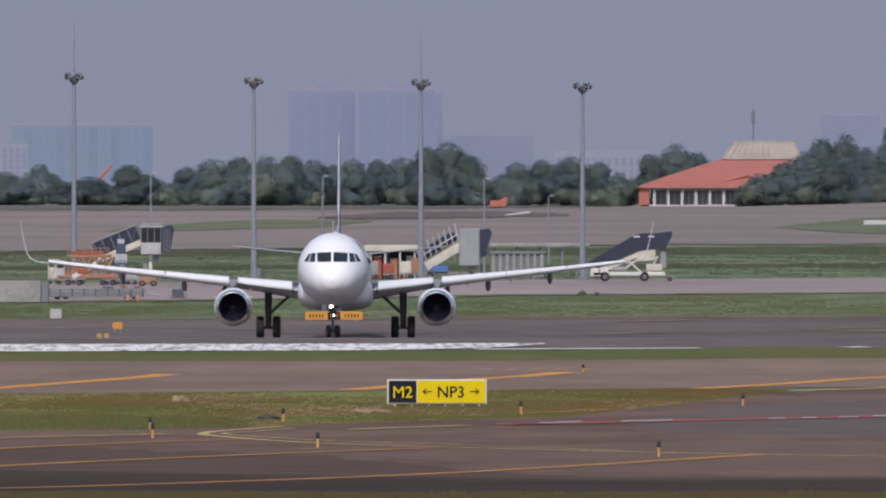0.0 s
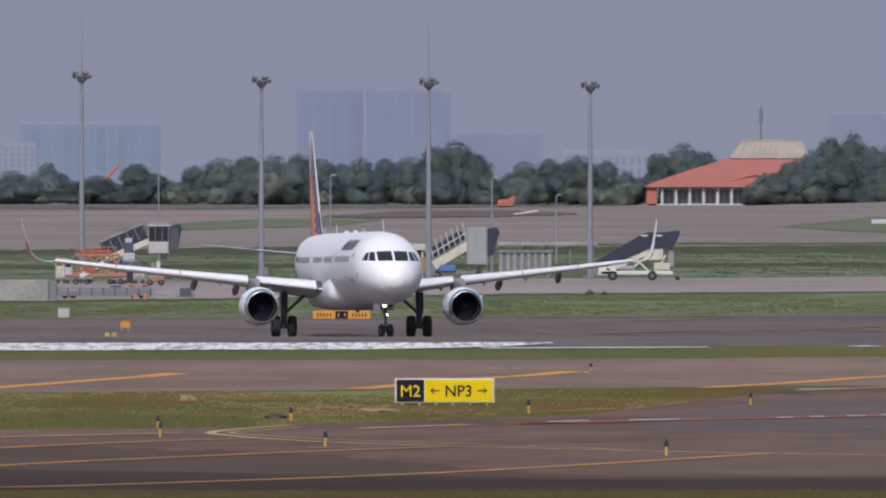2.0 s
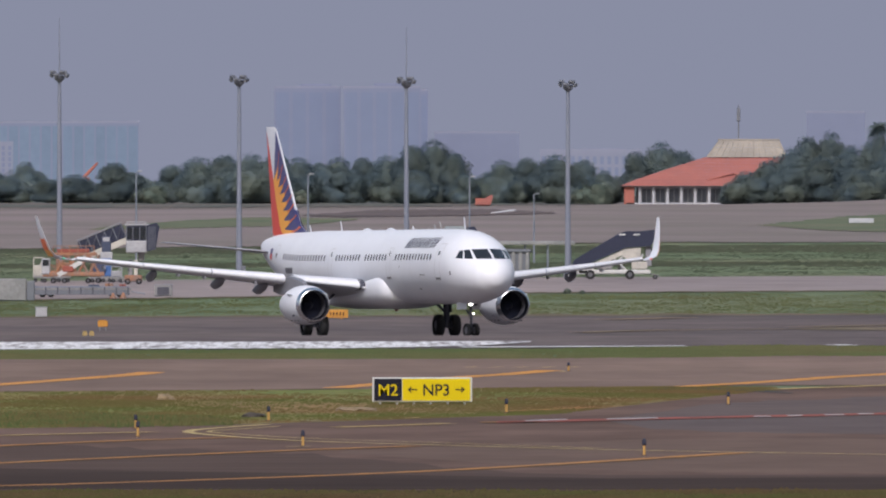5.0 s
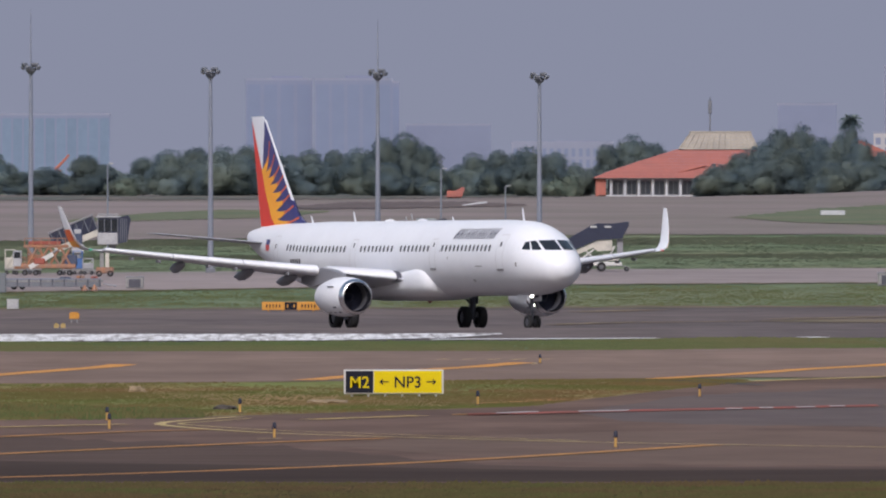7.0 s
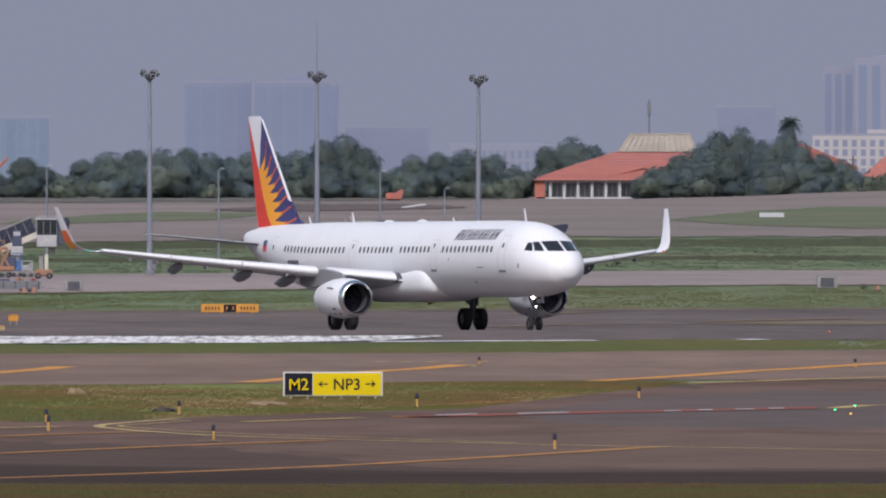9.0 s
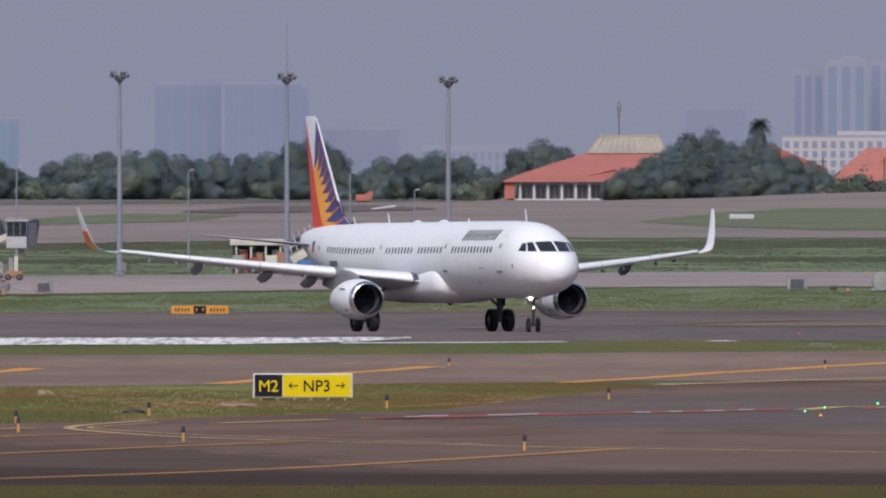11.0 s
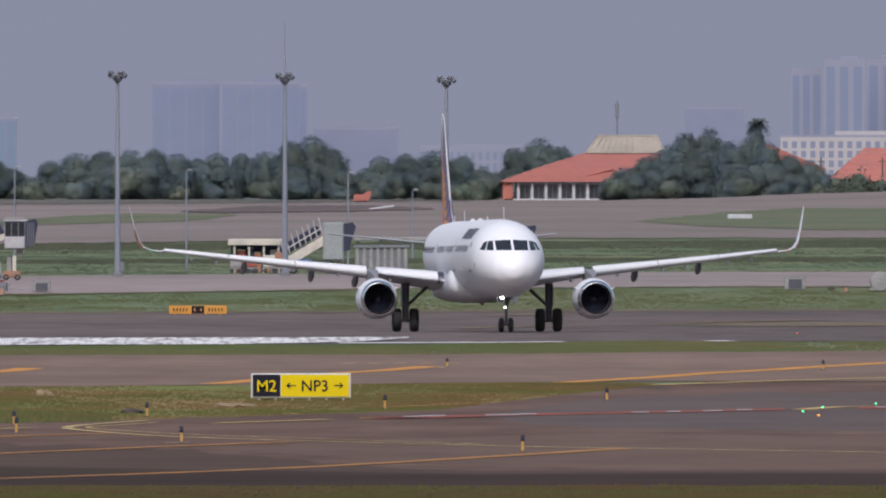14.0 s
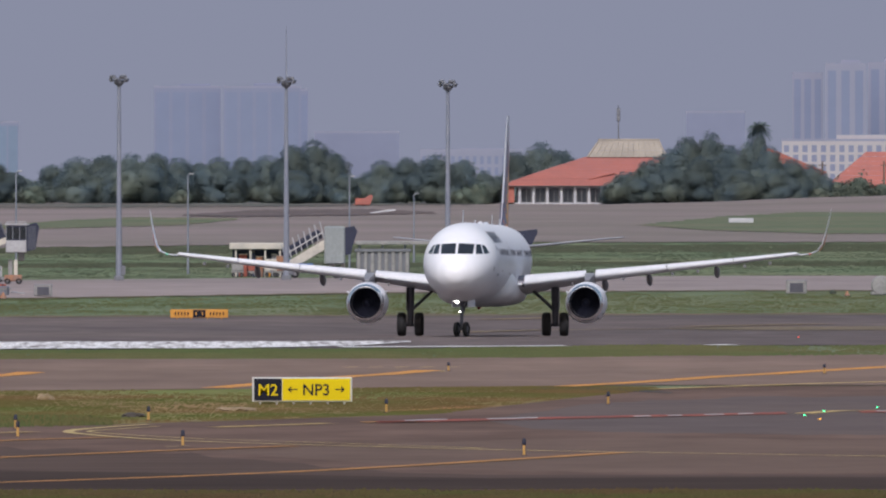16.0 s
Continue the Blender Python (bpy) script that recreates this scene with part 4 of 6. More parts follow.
        field(side, [(5.66, 0.65, 0.99), (6.7, 0.68, 0.99), (7.75, 0.73, 0.99), (8.7, 0.75, 0.99), (10.2, 0.83, 0.99), (11.2, 0.92, 0.99), (11.5, 0.98, 0.99)], M_RED, 0.014, "red field on the fin")
        field(side, [(5.66, 0.60, 0.67), (6.2, 0.52, 0.69), (6.8, 0.47, 0.70), (7.3, 0.47, 0.73), (7.75, 0.52, 0.745), (8.3, 0.63, 0.75), (8.85, 0.75, 0.76)], M_YELLOW, 0.018, "yellow field on the fin")
        # sun rays: a broad yellow wedge drawn out to a thin orange line
        for z0, f0, z1, f1 in ((5.80, 0.62, 6.13, 0.03), (6.27, 0.56, 6.78, 0.04), (6.80, 0.51, 7.41, 0.06), (7.28, 0.51, 7.92, 0.065), (7.72, 0.55, 8.48, 0.075), (8.08, 0.61, 9.0, 0.12), (8.36, 0.66, 9.65, 0.22), (8.62, 0.70, 10.4, 0.30)):
            for mat, a0, b0, w0, w1, off, label in ((M_YELLOW, 0.0, 0.62, 0.27, 0.04, 0.022, "pointed yellow ray"), (M_RAY, 0.45, 1.0, 0.045, 0.04, 0.026, "thin orange ray tip")):
                ch = fin_te((z0 + z1) / 2) - fin_le((z0 + z1) / 2)
                d = Vector(((f1 - f0) * ch, z1 - z0)).normalized()
                bm = bmesh.new()
                lo, hi = [], []
                for i in range(9):
                    t = a0 + (b0 - a0) * i / 8
                    w = w0 + (w1 - w0) * (i / 8) ** 0.8
                    bow = 0.10 * math.sin(math.pi * t)
                    for row, sg in ((lo, -1), (hi, 1)):
                        row.append(bm.verts.new(fin_skin(side, z0 + (z1 - z0) * t - bow + sg * w * abs(d.x), f0 + (f1 * 0.5 - f0) * t + sg * w * d.y / ch, off)))
                for i in range(8):
                    bm.faces.new((lo[i], lo[i + 1], hi[i + 1], hi[i]))
                part("sun_ray", bm, mat, fin, label)

    # nose gear, which steers
    gear = new("nose_gear")
    gear.parent = a
    gear.matrix_basis = pose(0, -16.9, 0)
    part("nose_gear_leg", tb((0, 0, 0.38), (0, 0.1, 2.1), 0.075, 0.10), M_GEAR, gear, "grey nose gear leg")
    part("axle", tb((-0.28, 0, 0.38), (0.28, 0, 0.38), 0.05), M_GEAR, gear)
    part("drag_brace", tb((0, 0.05, 1.1), (0, 1.2, 2.0), 0.05), M_GEAR, gear)
    for sx in (-0.16, 0.16):
        part("light_housing", revolve(bmesh.new(), [(-0.10, 0.13), (0.06, 0.11), (0.12, 0.03)], (sx, -0.14, 1.82), "Y", 14, True), M_GEAR, gear)
    part("taxi_light", revolve(bmesh.new(), [(-0.115, 0.12), (-0.14, 0.08), (-0.15, 0.01)], (-0.16, -0.14, 1.82), "Y", 14), M_LIGHT, gear, "bright white taxi light")
    part("turnoff_light", revolve(bmesh.new(), [(-0.105, 0.042), (-0.12, 0.01)], (0.0, -0.14, 1.28), "Y", 12), M_LIGHT, gear, "small white light")
    for sx in (-1, 1):
        part("gear_door", bx(sx * 0.42, 0.3, 1.75, 0.04, 1.1, 0.5, Matrix.Rotation(0, 4, "Y"), bev=0.01), M_WHITE, gear)
        wheel(gear, sx * 0.25, 0, 0.38, 0.38, 0.20)
    return a, gear


WHEELS = []


def wheel(parent, x, y, z, r, w):
    """A tyre on a hub that turns about its axle."""
    ob = part("wheel", revolve(bmesh.new(), [(-w / 2, r * 0.55), (-w / 2, r * 0.86), (-w * 0.38, r * 0.97), (0, r), (w * 0.38, r * 0.97), (w / 2, r * 0.86), (w / 2, r * 0.55)], (0, 0, 0), "X", 32), M_RUBBER, parent, "black rubber tyre", 50)
    ob.matrix_basis = pose(x, y, z)
    part("hub", revolve(bmesh.new(), [(-w * 0.42, 0.02), (-w * 0.42, r * 0.3), (-w * 0.30, r * 0.56), (w * 0.30, r * 0.56), (w * 0.42, r * 0.3), (w * 0.42, 0.02)], (0, 0, 0), "X", 16, True), M_HUB, ob)
    WHEELS.append((ob, x, y, z, r))
    return ob


airplane, nose_gear = airliner()


# ---- airfield furniture ----
def lettering(text, width, tall, x, z, y, mat, parent, bold=0.02):
    """Flat raised letters fitted to a width and height, standing upright and facing -y."""
    cu = bpy.data.curves.new("letters", "FONT")
    cu.body, cu.extrude, cu.offset, cu.size = text, 0.012, bold, 1.0
    tmp = new("letters", cu)
    me = bpy.data.meshes.new_from_object(tmp.evaluated_get(bpy.context.evaluated_depsgraph_get()))
    bpy.data.objects.remove(tmp)
    xs, ys = [v.co.x for v in me.vertices], [v.co.y for v in me.vertices]
    for v in me.vertices:
        v.co = Vector((x + ((v.co.x - min(xs)) / (max(xs) - min(xs)) - 0.5) * width, y - v.co.z, z + ((v.co.y - min(ys)) / (max(ys) - min(ys)) - 0.5) * tall))
    me.materials.append(mat)
    ob = new("lettering", me)
    ob.parent = parent
    return ob


def arrow(parent, x, z, y, size, to, mat):
    """A thin arrow made of a shaft and two barbs."""
    bm = bmesh.new()
    box(bm, x, y, z, size, 0.02, size * 0.13)
    for s in (-1, 1):
        box(bm, -to * size * 0.2, 0, 0, size * 0.5, 0.018, size * 0.13, Matrix.Translation((x + to * size * 0.5, y, z)) @ Matrix.Rotation(radians(42 * s), 4, "Y"))
    return part("arrow", bm, mat, parent)


def guidance_sign():
    w, h, z0 = 4.04, 1.00, 0.12
    s = thing("guidance_sign", pose(-0.25, 647, 0), "black and yellow taxiway guidance sign in the grass", "sign")
    part("sign_body", bx(0, 0.12, z0 + h / 2, w, 0.24, h, bev=0.03), M_SIGN_W, s, "white metal sign housing")
    part("black_panel", bx(-w / 2 + 0.62, -0.004, z0 + h / 2, 1.13, 0.02, h - 0.10, bev=0.005), M_SIGN_K, s, "black panel")
    part("yellow_panel", bx(-w / 2 + 2.60, -0.004, z0 + h / 2, 2.78, 0.02, h - 0.10, bev=0.005), M_SIGN_Y, s, "yellow panel")
    lettering("M2", 0.78, 0.47, -w / 2 + 0.63, z0 + h / 2 - 0.01, -0.018, M_SIGN_Y, s, 0.006)
    lettering("NP3", 1.06, 0.47, -w / 2 + 2.59, z0 + h / 2 - 0.01, -0.018, M_SIGN_K, s, 0.012)
    arrow(s, -w / 2 + 1.64, z0 + h / 2, -0.02, 0.36, -1, M_SIGN_K)
    arrow(s, -w / 2 + 3.55, z0 + h / 2, -0.02, 0.36, 1, M_SIGN_K)
    for k in range(6):
        x = -w / 2 + 0.3 + 0.69 * k
        part("leg", tb((x, 0.12, 0), (x, 0.12, z0 + 0.02), 0.045, n=8), M_SIGN_W, s)
    for x in (-w / 2 - 0.005, w / 2 + 0.005):
        part("end_cap", bx(x, 0.12, z0 + h / 2, 0.03, 0.26, h + 0.02, bev=0.01), M_SIGN_W, s)


def edge_marker(x, y, tall, tilt=0.0):
    m = thing("edge_marker", pose(x, y, height(y), 0, tilt, 0), "yellow edge light stalk with a dark blue cap", "edge light", "taxiway edge markers")
    part("base_plate", tb((0, 0, 0), (0, 0, 0.06), 0.12, 0.10, 14), M_ASPHALT, m)
    part("stalk", tb((0, 0, 0.05), (0, 0, tall * 0.66), 0.050, 0.045, 12), M_STALK, m, "yellow stalk")
    part("collar", tb((0, 0, tall * 0.62), (0, 0, tall * 0.68), 0.07, 0.07, 12), M_SIGN_K, m)
    part("lamp_cap", revolve(bmesh.new(), [(tall * 0.68, 0.072), (tall * 0.88, 0.068), (tall * 0.97, 0.046), (tall, 0.01)], (0, 0, 0), "Z", 14, True), M_CAPBLUE, m, "dark blue glass cap")


def debris(x, y, w, d, h, seed, label):
    rnd = random.Random(seed)
    bm = bmesh.new()
    bmesh.ops.create_icosphere(bm, subdivisions=3, radius=1)
    for v in bm.verts:
        n = noise.noise(v.co * 1.7 + Vector((seed * 3.1, 0, 0))) + 0.5 * noise.noise(v.co * 4.3 + Vector((0, seed, 0)))
        k = 1 + 0.45 * n
        v.co = Vector((v.co.x * w / 2 * k, v.co.y * d / 2 * k, max(-0.05, v.co.z * h * k)))
    ob = mesh_object("earth_clod", bm, M_CLOD if "dark" in label else M_ROCK, 60)
    ob.matrix_basis = pose(x, y, height(y), 0, 0, rnd.uniform(-20, 20))
    tagged(ob, label, "debris")


guidance_sign()
for p, tall in (((-10.88, 588.1), 0.56), ((-10.47, 570.2), 0.62), ((-6.12, 605.8), 0.60), ((-4.38, 552.3), 0.60), ((3.08, 624.6), 0.60), ((7.29, 534.5), 0.62), ((12.25, 646.1), 0.56),
                ((6.57, 741.3), 0.46), ((24.03, 736.3), 0.50)):
    edge_marker(*p, tall)
debris(*(-10.98, 659.7), 0.80, 0.8, 0.27, 3, "pale dry clod of earth in the grass")
debris(*(-6.79, 615.0), 1.0, 1.2, 0.20, 5, "dark clod of earth in the grass")
debris(*(-2.90, 630.2), 1.6, 1.2, 0.19, 8, "flat pale dry debris in the grass")
debris(*(6.29, 740.3), 0.30, 0.3, 0.10, 9, "small green weed clump on the taxiway")


def runway_lamp(x, y, mat, label):
    m = thing("ground_lamp", pose(x, y, height(y) + 0.02), label, "ground light", "flush taxiway lamps")
    part("rim", revolve(bmesh.new(), [(0, 0.15), (0.02, 0.13), (0.03, 0.08)], (0, 0, 0), "Z", 14, True), M_ASPHALT, m)
    part("lens", bx(0, -0.09, 0.05, 0.085, 0.05, 0.045, bev=0.01), mat, m, "glowing lens")


for p, mat, lab in (((19.33, 616.4), M_GREEN_LAMP, "green"), ((20.41, 626.0), M_GREEN_LAMP, "green"), ((22.87, 635.8), M_GREEN_LAMP, "green"), ((19.64, 607.1), M_AMBER_LAMP, "amber"),
                    ((24.99, 806.1), M_RED_LAMP, "red"), ((-6.96, 865.8), M_AMBER_LAMP, "amber")):
    runway_lamp(*p, mat, lab + " lit lamp set flush in the taxiway")


def far_sign():
    m = thing("mandatory_sign", pose(*(-6.81, 988.4), 0), "low yellow and black runway exit sign", "sign")
    w, h = 3.6, 0.52
    part("sign_body", bx(0, 0.1, 0.12 + h / 2, w, 0.2, h, bev=0.02), M_SIGN_FAR, m, "yellow sign housing")
    part("black_panel", bx(0.0, -0.01, 0.12 + h / 2, 0.78, 0.02, h - 0.06), M_SIGN_K, m, "black panel")
    for x, n in ((-1.1, 5), (1.1, 5), (0, 3)):
        for k in range(n):
            if x or k != 1:
                part("lettering_bar", bx(x + (k - (n - 1) / 2) * 0.2, -0.025, 0.12 + h / 2, 0.08, 0.012, 0.20), M_SIGN_K if x else M_SIGN_FAR, m, "unreadable lettering bar")
    for x in (-1.4, -0.5, 0.5, 1.4):
        part("leg", tb((x, 0.1, 0), (x, 0.1, 0.14), 0.04, n=8), M_SIGN_FAR, m)


far_sign()


def small_marker(x, y, w, h, legs, label, mat):
    m = thing("marker_board", pose(x, y, height(y) + 0.03), label, "marker", "runway marker boards")
    part("board", bx(0, 0, legs + h / 2, w, 0.12, h, bev=0.03), mat, m)
    part("hood", bx(0, -0.02, legs + h + 0.02, w * 0.7, 0.16, 0.06, bev=0.02), mat, m)
    for s in (-1, 1):
        part("leg", tb((s * w * 0.3, 0, 0), (s * w * 0.3, 0, legs + 0.02), 0.03, n=8), M_WALLGREY, m)


small_marker(*(-19.00, 923.5), 0.58, 0.36, 0.22, "small orange marker board beside the runway", M_SIGN_FAR)
small_marker(*(-17.69, 814.8), 0.26, 0.20, 0.05, "small yellow marker board beside the runway", M_YELLOW_LINE)
small_marker(*(-17.34, 814.8), 0.26, 0.20, 0.05, "small yellow marker board beside the runway", M_YELLOW_LINE)
m = thing("equipment_cabinet", pose(*(-24.52, 1002.4), 0), "small white equipment cabinet in the grass", "cabinet")
part("body", bx(0, 0, 0.34, 0.74, 0.5, 0.60, bev=0.04), M_PALE, m)
part("lid", bx(0, 0, 0.66, 0.80, 0.56, 0.06, bev=0.02), M_PALE, m)
part("plinth", bx(0, 0, 0.03, 0.80, 0.56, 0.06), M_WALLGREY, m)


# ---- apron equipment along the service road ----
def floodlight_mast(x, y, tall, spire):
    m = thing("floodlight_mast", pose(x, y, 0), "tall grey floodlight mast with a ring of lamps", "floodlight", "apron floodlight masts")
    part("pole", tb((0, 0, 0), (0, 0, tall - 0.5), 0.26, 0.13, 16), M_MAST, m, "tapered grey steel pole")
    part("base", bx(0, 0, 0.2, 0.8, 0.8, 0.4, bev=0.05), M_LAMPHEAD, m)
    part("control_box", bx(0.36, -0.1, 0.85, 0.34, 0.3, 0.8, bev=0.03), M_LAMPHEAD, m)
    part("head_frame", revolve(bmesh.new(), [(tall - 0.9, 0.16), (tall - 0.62, 0.42), (tall - 0.40, 0.42), (tall - 0.35, 0.2)], (0, 0, 0), "Z", 16, True), M_LAMPHEAD, m)
    for k in range(9):
        a = 2 * math.pi * k / 9 + 0.2
        mm = Matrix.Translation((0.58 * math.cos(a), 0.58 * math.sin(a), tall - 0.30 + 0.24 * (k % 2))) @ Matrix.Rotation(a, 4, "Z") @ Matrix.Rotation(radians(35), 4, "Y")
        part("floodlight", bx(0.1, 0, 0, 0.24, 0.40, 0.36, mm, bev=0.05), M_LAMPHEAD, m, "grey floodlight housing")
    if spire:
        part("lightning_rod", tb((0, 0, tall - 0.4), (0, 0, tall + spire), 0.07, 0.02, 8), M_MAST, m, "thin lightning rod")


floodlight_mast(*(-30.41, 1304.1), 17.28, 4.4)
floodlight_mast(*(-15.60, 1304.1), 16.91, 0)
floodlight_mast(*(-1.82, 1310.1), 16.80, 4.2)
floodlight_mast(*(11.72, 1328.7), 16.61, 0)


def street_lamp(x, y, tall):
    m = thing("street_lamp", pose(x, y, 0), "slim grey lamp pole with a small head", "street lamp", "slim lamp poles")
    part("pole", tb((0, 0, 0), (0, 0, tall), 0.10, 0.06, 10), M_MAST, m)
    part("arm", tb((0, 0, tall - 0.05), (0.35, 0, tall + 0.08), 0.04, 0.04, 8), M_MAST, m)
    part("lamp_head", bx(0.30, 0, tall + 0.06, 0.45, 0.28, 0.12, bev=0.04), M_PALE, m, "pale lamp head")


street_lamp(*(-25.37, 1374.0), 8.93)
street_lamp(*(-10.50, 1380.8), 8.68)
street_lamp(*(3.60, 1380.8), 8.48)
street_lamp(*(10.17, 1522.6), 6.64)


def rib_stairs(m, x0, z0, x1, z1, wide):
    """A sloping covered stair: cream flank, dark cover, white hoops."""
    n = 7
    d = Vector((x1 - x0, 0, z1 - z0))
    for k in range(n + 1):
        p = Vector((x0, 0, z0)) + d * (k / n)
        bm = bmesh.new()
        tube(bm, p + Vector((-0.25, -wide / 2, 0.1)), p + Vector((-0.60, -wide / 2, 1.45)), 0.06, n=8)
        tube(bm, p + Vector((-0.60, -wide / 2, 1.45)), p + Vector((-0.60, wide / 2, 1.45)), 0.06, n=8)
        part("hoop", bm, M_PALE, m, "white hoop of the stair cover")
    a = math.atan2(z1 - z0, x1 - x0)
    ln = d.length
    mm = Matrix.Translation((x0, 0, z0)) @ Matrix.Rotation(-a, 4, "Y")
    part("stair_cover", bx(ln / 2 - 0.2, 0, 0.72, ln, wide * 0.9, 0.85, mm, bev=0.15), M_NAVY, m, "dark fabric stair cover")
    part("stair_flank", bx(ln / 2 + 0.1, 0, -0.28, ln + 0.1, wide, 0.75, mm, bev=0.04), M_CREAM, m, "cream stair flank")
    part("handrail", tube(bmesh.new(), mm @ Vector((0, -wide / 2 - 0.03, 0.7)), mm @ Vector((ln, -wide / 2 - 0.03, 0.7)), 0.045, n=8), M_SIGN_W, m)


def vehicle_wheels(m, xs, r, wide):
    for x in xs:
        for s in (-1, 1):
            w = part("wheel", revolve(bmesh.new(), [(-0.13, r * 0.5), (-0.13, r * 0.9), (0, r), (0.13, r * 0.9), (0.13, r * 0.5)], (x, s * wide / 2, r), "Y", 18), M_RUBBER, m, "black tyre")
            part("hub", revolve(bmesh.new(), [(-0.09, 0.02), (-0.09, r * 0.52), (0.09, r * 0.52), (0.09, 0.02)], (x, s * wide / 2, r), "Y", 12, True), M_HUB, w)


# stair vehicle with its navy hood
x, y = (15.56, 1316.3)
m = thing("passenger_stairs", pose(x, y, 0.04), "cream passenger stair truck with a navy sloping canopy", "stair truck")
part("chassis", bx(-0.1, 0, 0.62, 6.0, 2.0, 0.34, bev=0.06), M_SIGN_W, m, "white truck chassis")
part("cab", prism(bmesh.new(), [(-3.3, 0.45), (-3.3, 1.05), (-2.9, 1.25), (-1.9, 1.25), (-1.7, 0.45)], pose(0, -1.0, 0), 2.0), M_SIGN_W, m, "low white driver cab")
part("bumper", bx(-3.35, 0, 0.45, 0.14, 1.9, 0.22, bev=0.03), M_WALLGREY, m)
part("rear_box", bx(2.0, 0, 1.15, 1.3, 1.7, 0.6, bev=0.06), M_CREAM, m)
part("tank", tb((-1.5, -0.8, 1.0), (-0.3, -0.8, 1.0), 0.24, n=12), M_WALLGREY, m)
vehicle_wheels(m, (-2.1, 1.2), 0.40, 1.9)
part("canopy", prism(bmesh.new(), [(-3.6, 1.25), (-3.4, 1.65), (0.3, 3.8), (0.9, 4.0), (2.15, 4.0), (2.15, 2.7), (0.8, 2.6), (-2.6, 1.1)], pose(0, -1.0, 0), 2.0), M_NAVY, m, "navy sloping canopy")
part("hood", prism(bmesh.new(), [(2.15, 4.0), (3.45, 4.15), (3.5, 3.85), (2.95, 2.75), (2.15, 2.7)], pose(0, -1.1, 0), 2.2), M_NAVY, m, "navy boarding hood")
for xl in (0.55, 1.75):
    part("side_lamp", bx(xl, -1.03, 3.72, 0.55, 0.06, 0.14, bev=0.02), M_SIGN_W, m, "white lamp strip")
part("stair_flank", prism(bmesh.new(), [(-2.5, 1.0), (0.8, 2.55), (2.1, 2.65), (2.1, 1.75), (0.9, 1.7), (0.5, 2.0), (-1.7, 0.95)], pose(0, -0.9, 0), 1.8), M_CREAM, m, "cream stair flank")
for xa, xb in ((-0.8, 0.9), (0.9, -0.5), (1.6, 2.3)):
    part("lift_arm", tb((xa, -0.7, 0.75), (xb, -0.7, 2.1), 0.08, n=8), M_SIGN_W, m)
part("platform_support", bx(2.75, 0, 1.9, 0.5, 1.5, 1.6, bev=0.05), M_GREY, m, "grey platform support")
part("tow_bar", tb((2.9, 0, 0.45), (3.6, 0, 0.3), 0.06, n=8), M_WALLGREY, m)
vehicle_wheels(m, (3.3,), 0.2, 1.2)

# boarding stairs with grey cab
x, y = (1.47, 1328.7)
m = thing("boarding_stairs", pose(x, y, 0.04), "covered boarding stairs with white hoops and grey-green cab", "boarding stairs", "boarding stairs")
rib_stairs(m, -3.1, 1.35, 0.1, 3.25, 1.8)
part("cab", bx(0.75, 0, 2.75, 1.75, 2.3, 3.2, bev=0.12), M_BODYGREY, m, "grey-green boarding cab")
for k in range(4):
    part("cab_rib", bx(0.1 + 0.42 * k, -1.17, 2.75, 0.05, 0.05, 3.0), M_BODYGREY, m)
part("hood", prism(bmesh.new(), [(1.62, 4.25), (2.4, 4.35), (2.65, 3.95), (2.25, 2.7), (2.1, 2.0), (1.62, 1.9)], pose(0, -1.1, 0), 2.2), M_NAVY, m, "dark boarding hood")
part("column", bx(0.5, 0, 0.75, 0.5, 0.6, 1.1, bev=0.04), M_CREAM, m)
part("column", bx(1.45, 0, 0.85, 0.35, 0.6, 1.3, bev=0.04), M_CREAM, m)
part("base_frame", bx(-0.8, 0, 0.55, 5.0, 1.8, 0.26, bev=0.04), M_WALLGREY, m)
part("toolbox", bx(-1.7, -0.8, 0.95, 1.3, 0.7, 0.55, bev=0.05), M_EQBLUE, m, "blue steel toolbox")
vehicle_wheels(m, (-2.6, 0.9), 0.36, 1.8)

# open shelter with stored gear
x, y = (-4.26, 1341.3)
m = thing("equipment_shelter", pose(x, y + 6, 0), "open shelter with flat cream roof and concrete posts", "shelter")
part("roof", bx(0, 0, 2.62, 4.9, 3.6, 0.55, bev=0.05), M_CREAM, m, "flat cream roof slab")
for k in range(4):
    part("post", bx(-1.9 + 1.25 * k, -1.5, 1.2, 0.18, 0.2, 2.4, bev=0.02), M_CREAM, m, "pale concrete post")
# dark wall colour paints the shade inside the shelter
part("back_wall", bx(0, 1.5, 1.2, 4.4, 0.2, 2.4), M_EQDARK, m, "back wall coloured dark as the shaded interior")
for (px, w, h, mat, lab) in ((-1.3, 0.7, 1.9, M_EQRED, "red"), (-0.55, 0.5, 2.1, M_EQDARK, "dark blue"), (0.1, 0.6, 1.7, M_EQORANGE, "orange"), (0.8, 0.5, 1.4, M_SIGN_FAR, "yellow"), (1.4, 0.5, 1.9, M_GREY, "grey"), (1.95, 0.4, 1.2, M_EQRED, "red")):
    c = thing("storage_crate", pose(x + px, y + 5.4, 0), lab + " storage crate standing in the shelter", "crate", "stored crates")
    part("body", bx(0, 0, h / 2, w, 0.8, h, bev=0.04), mat, c)
    part("lid", bx(0, 0, h + 0.03, w + 0.06, 0.86, 0.08, bev=0.02), M_CREAM, c)
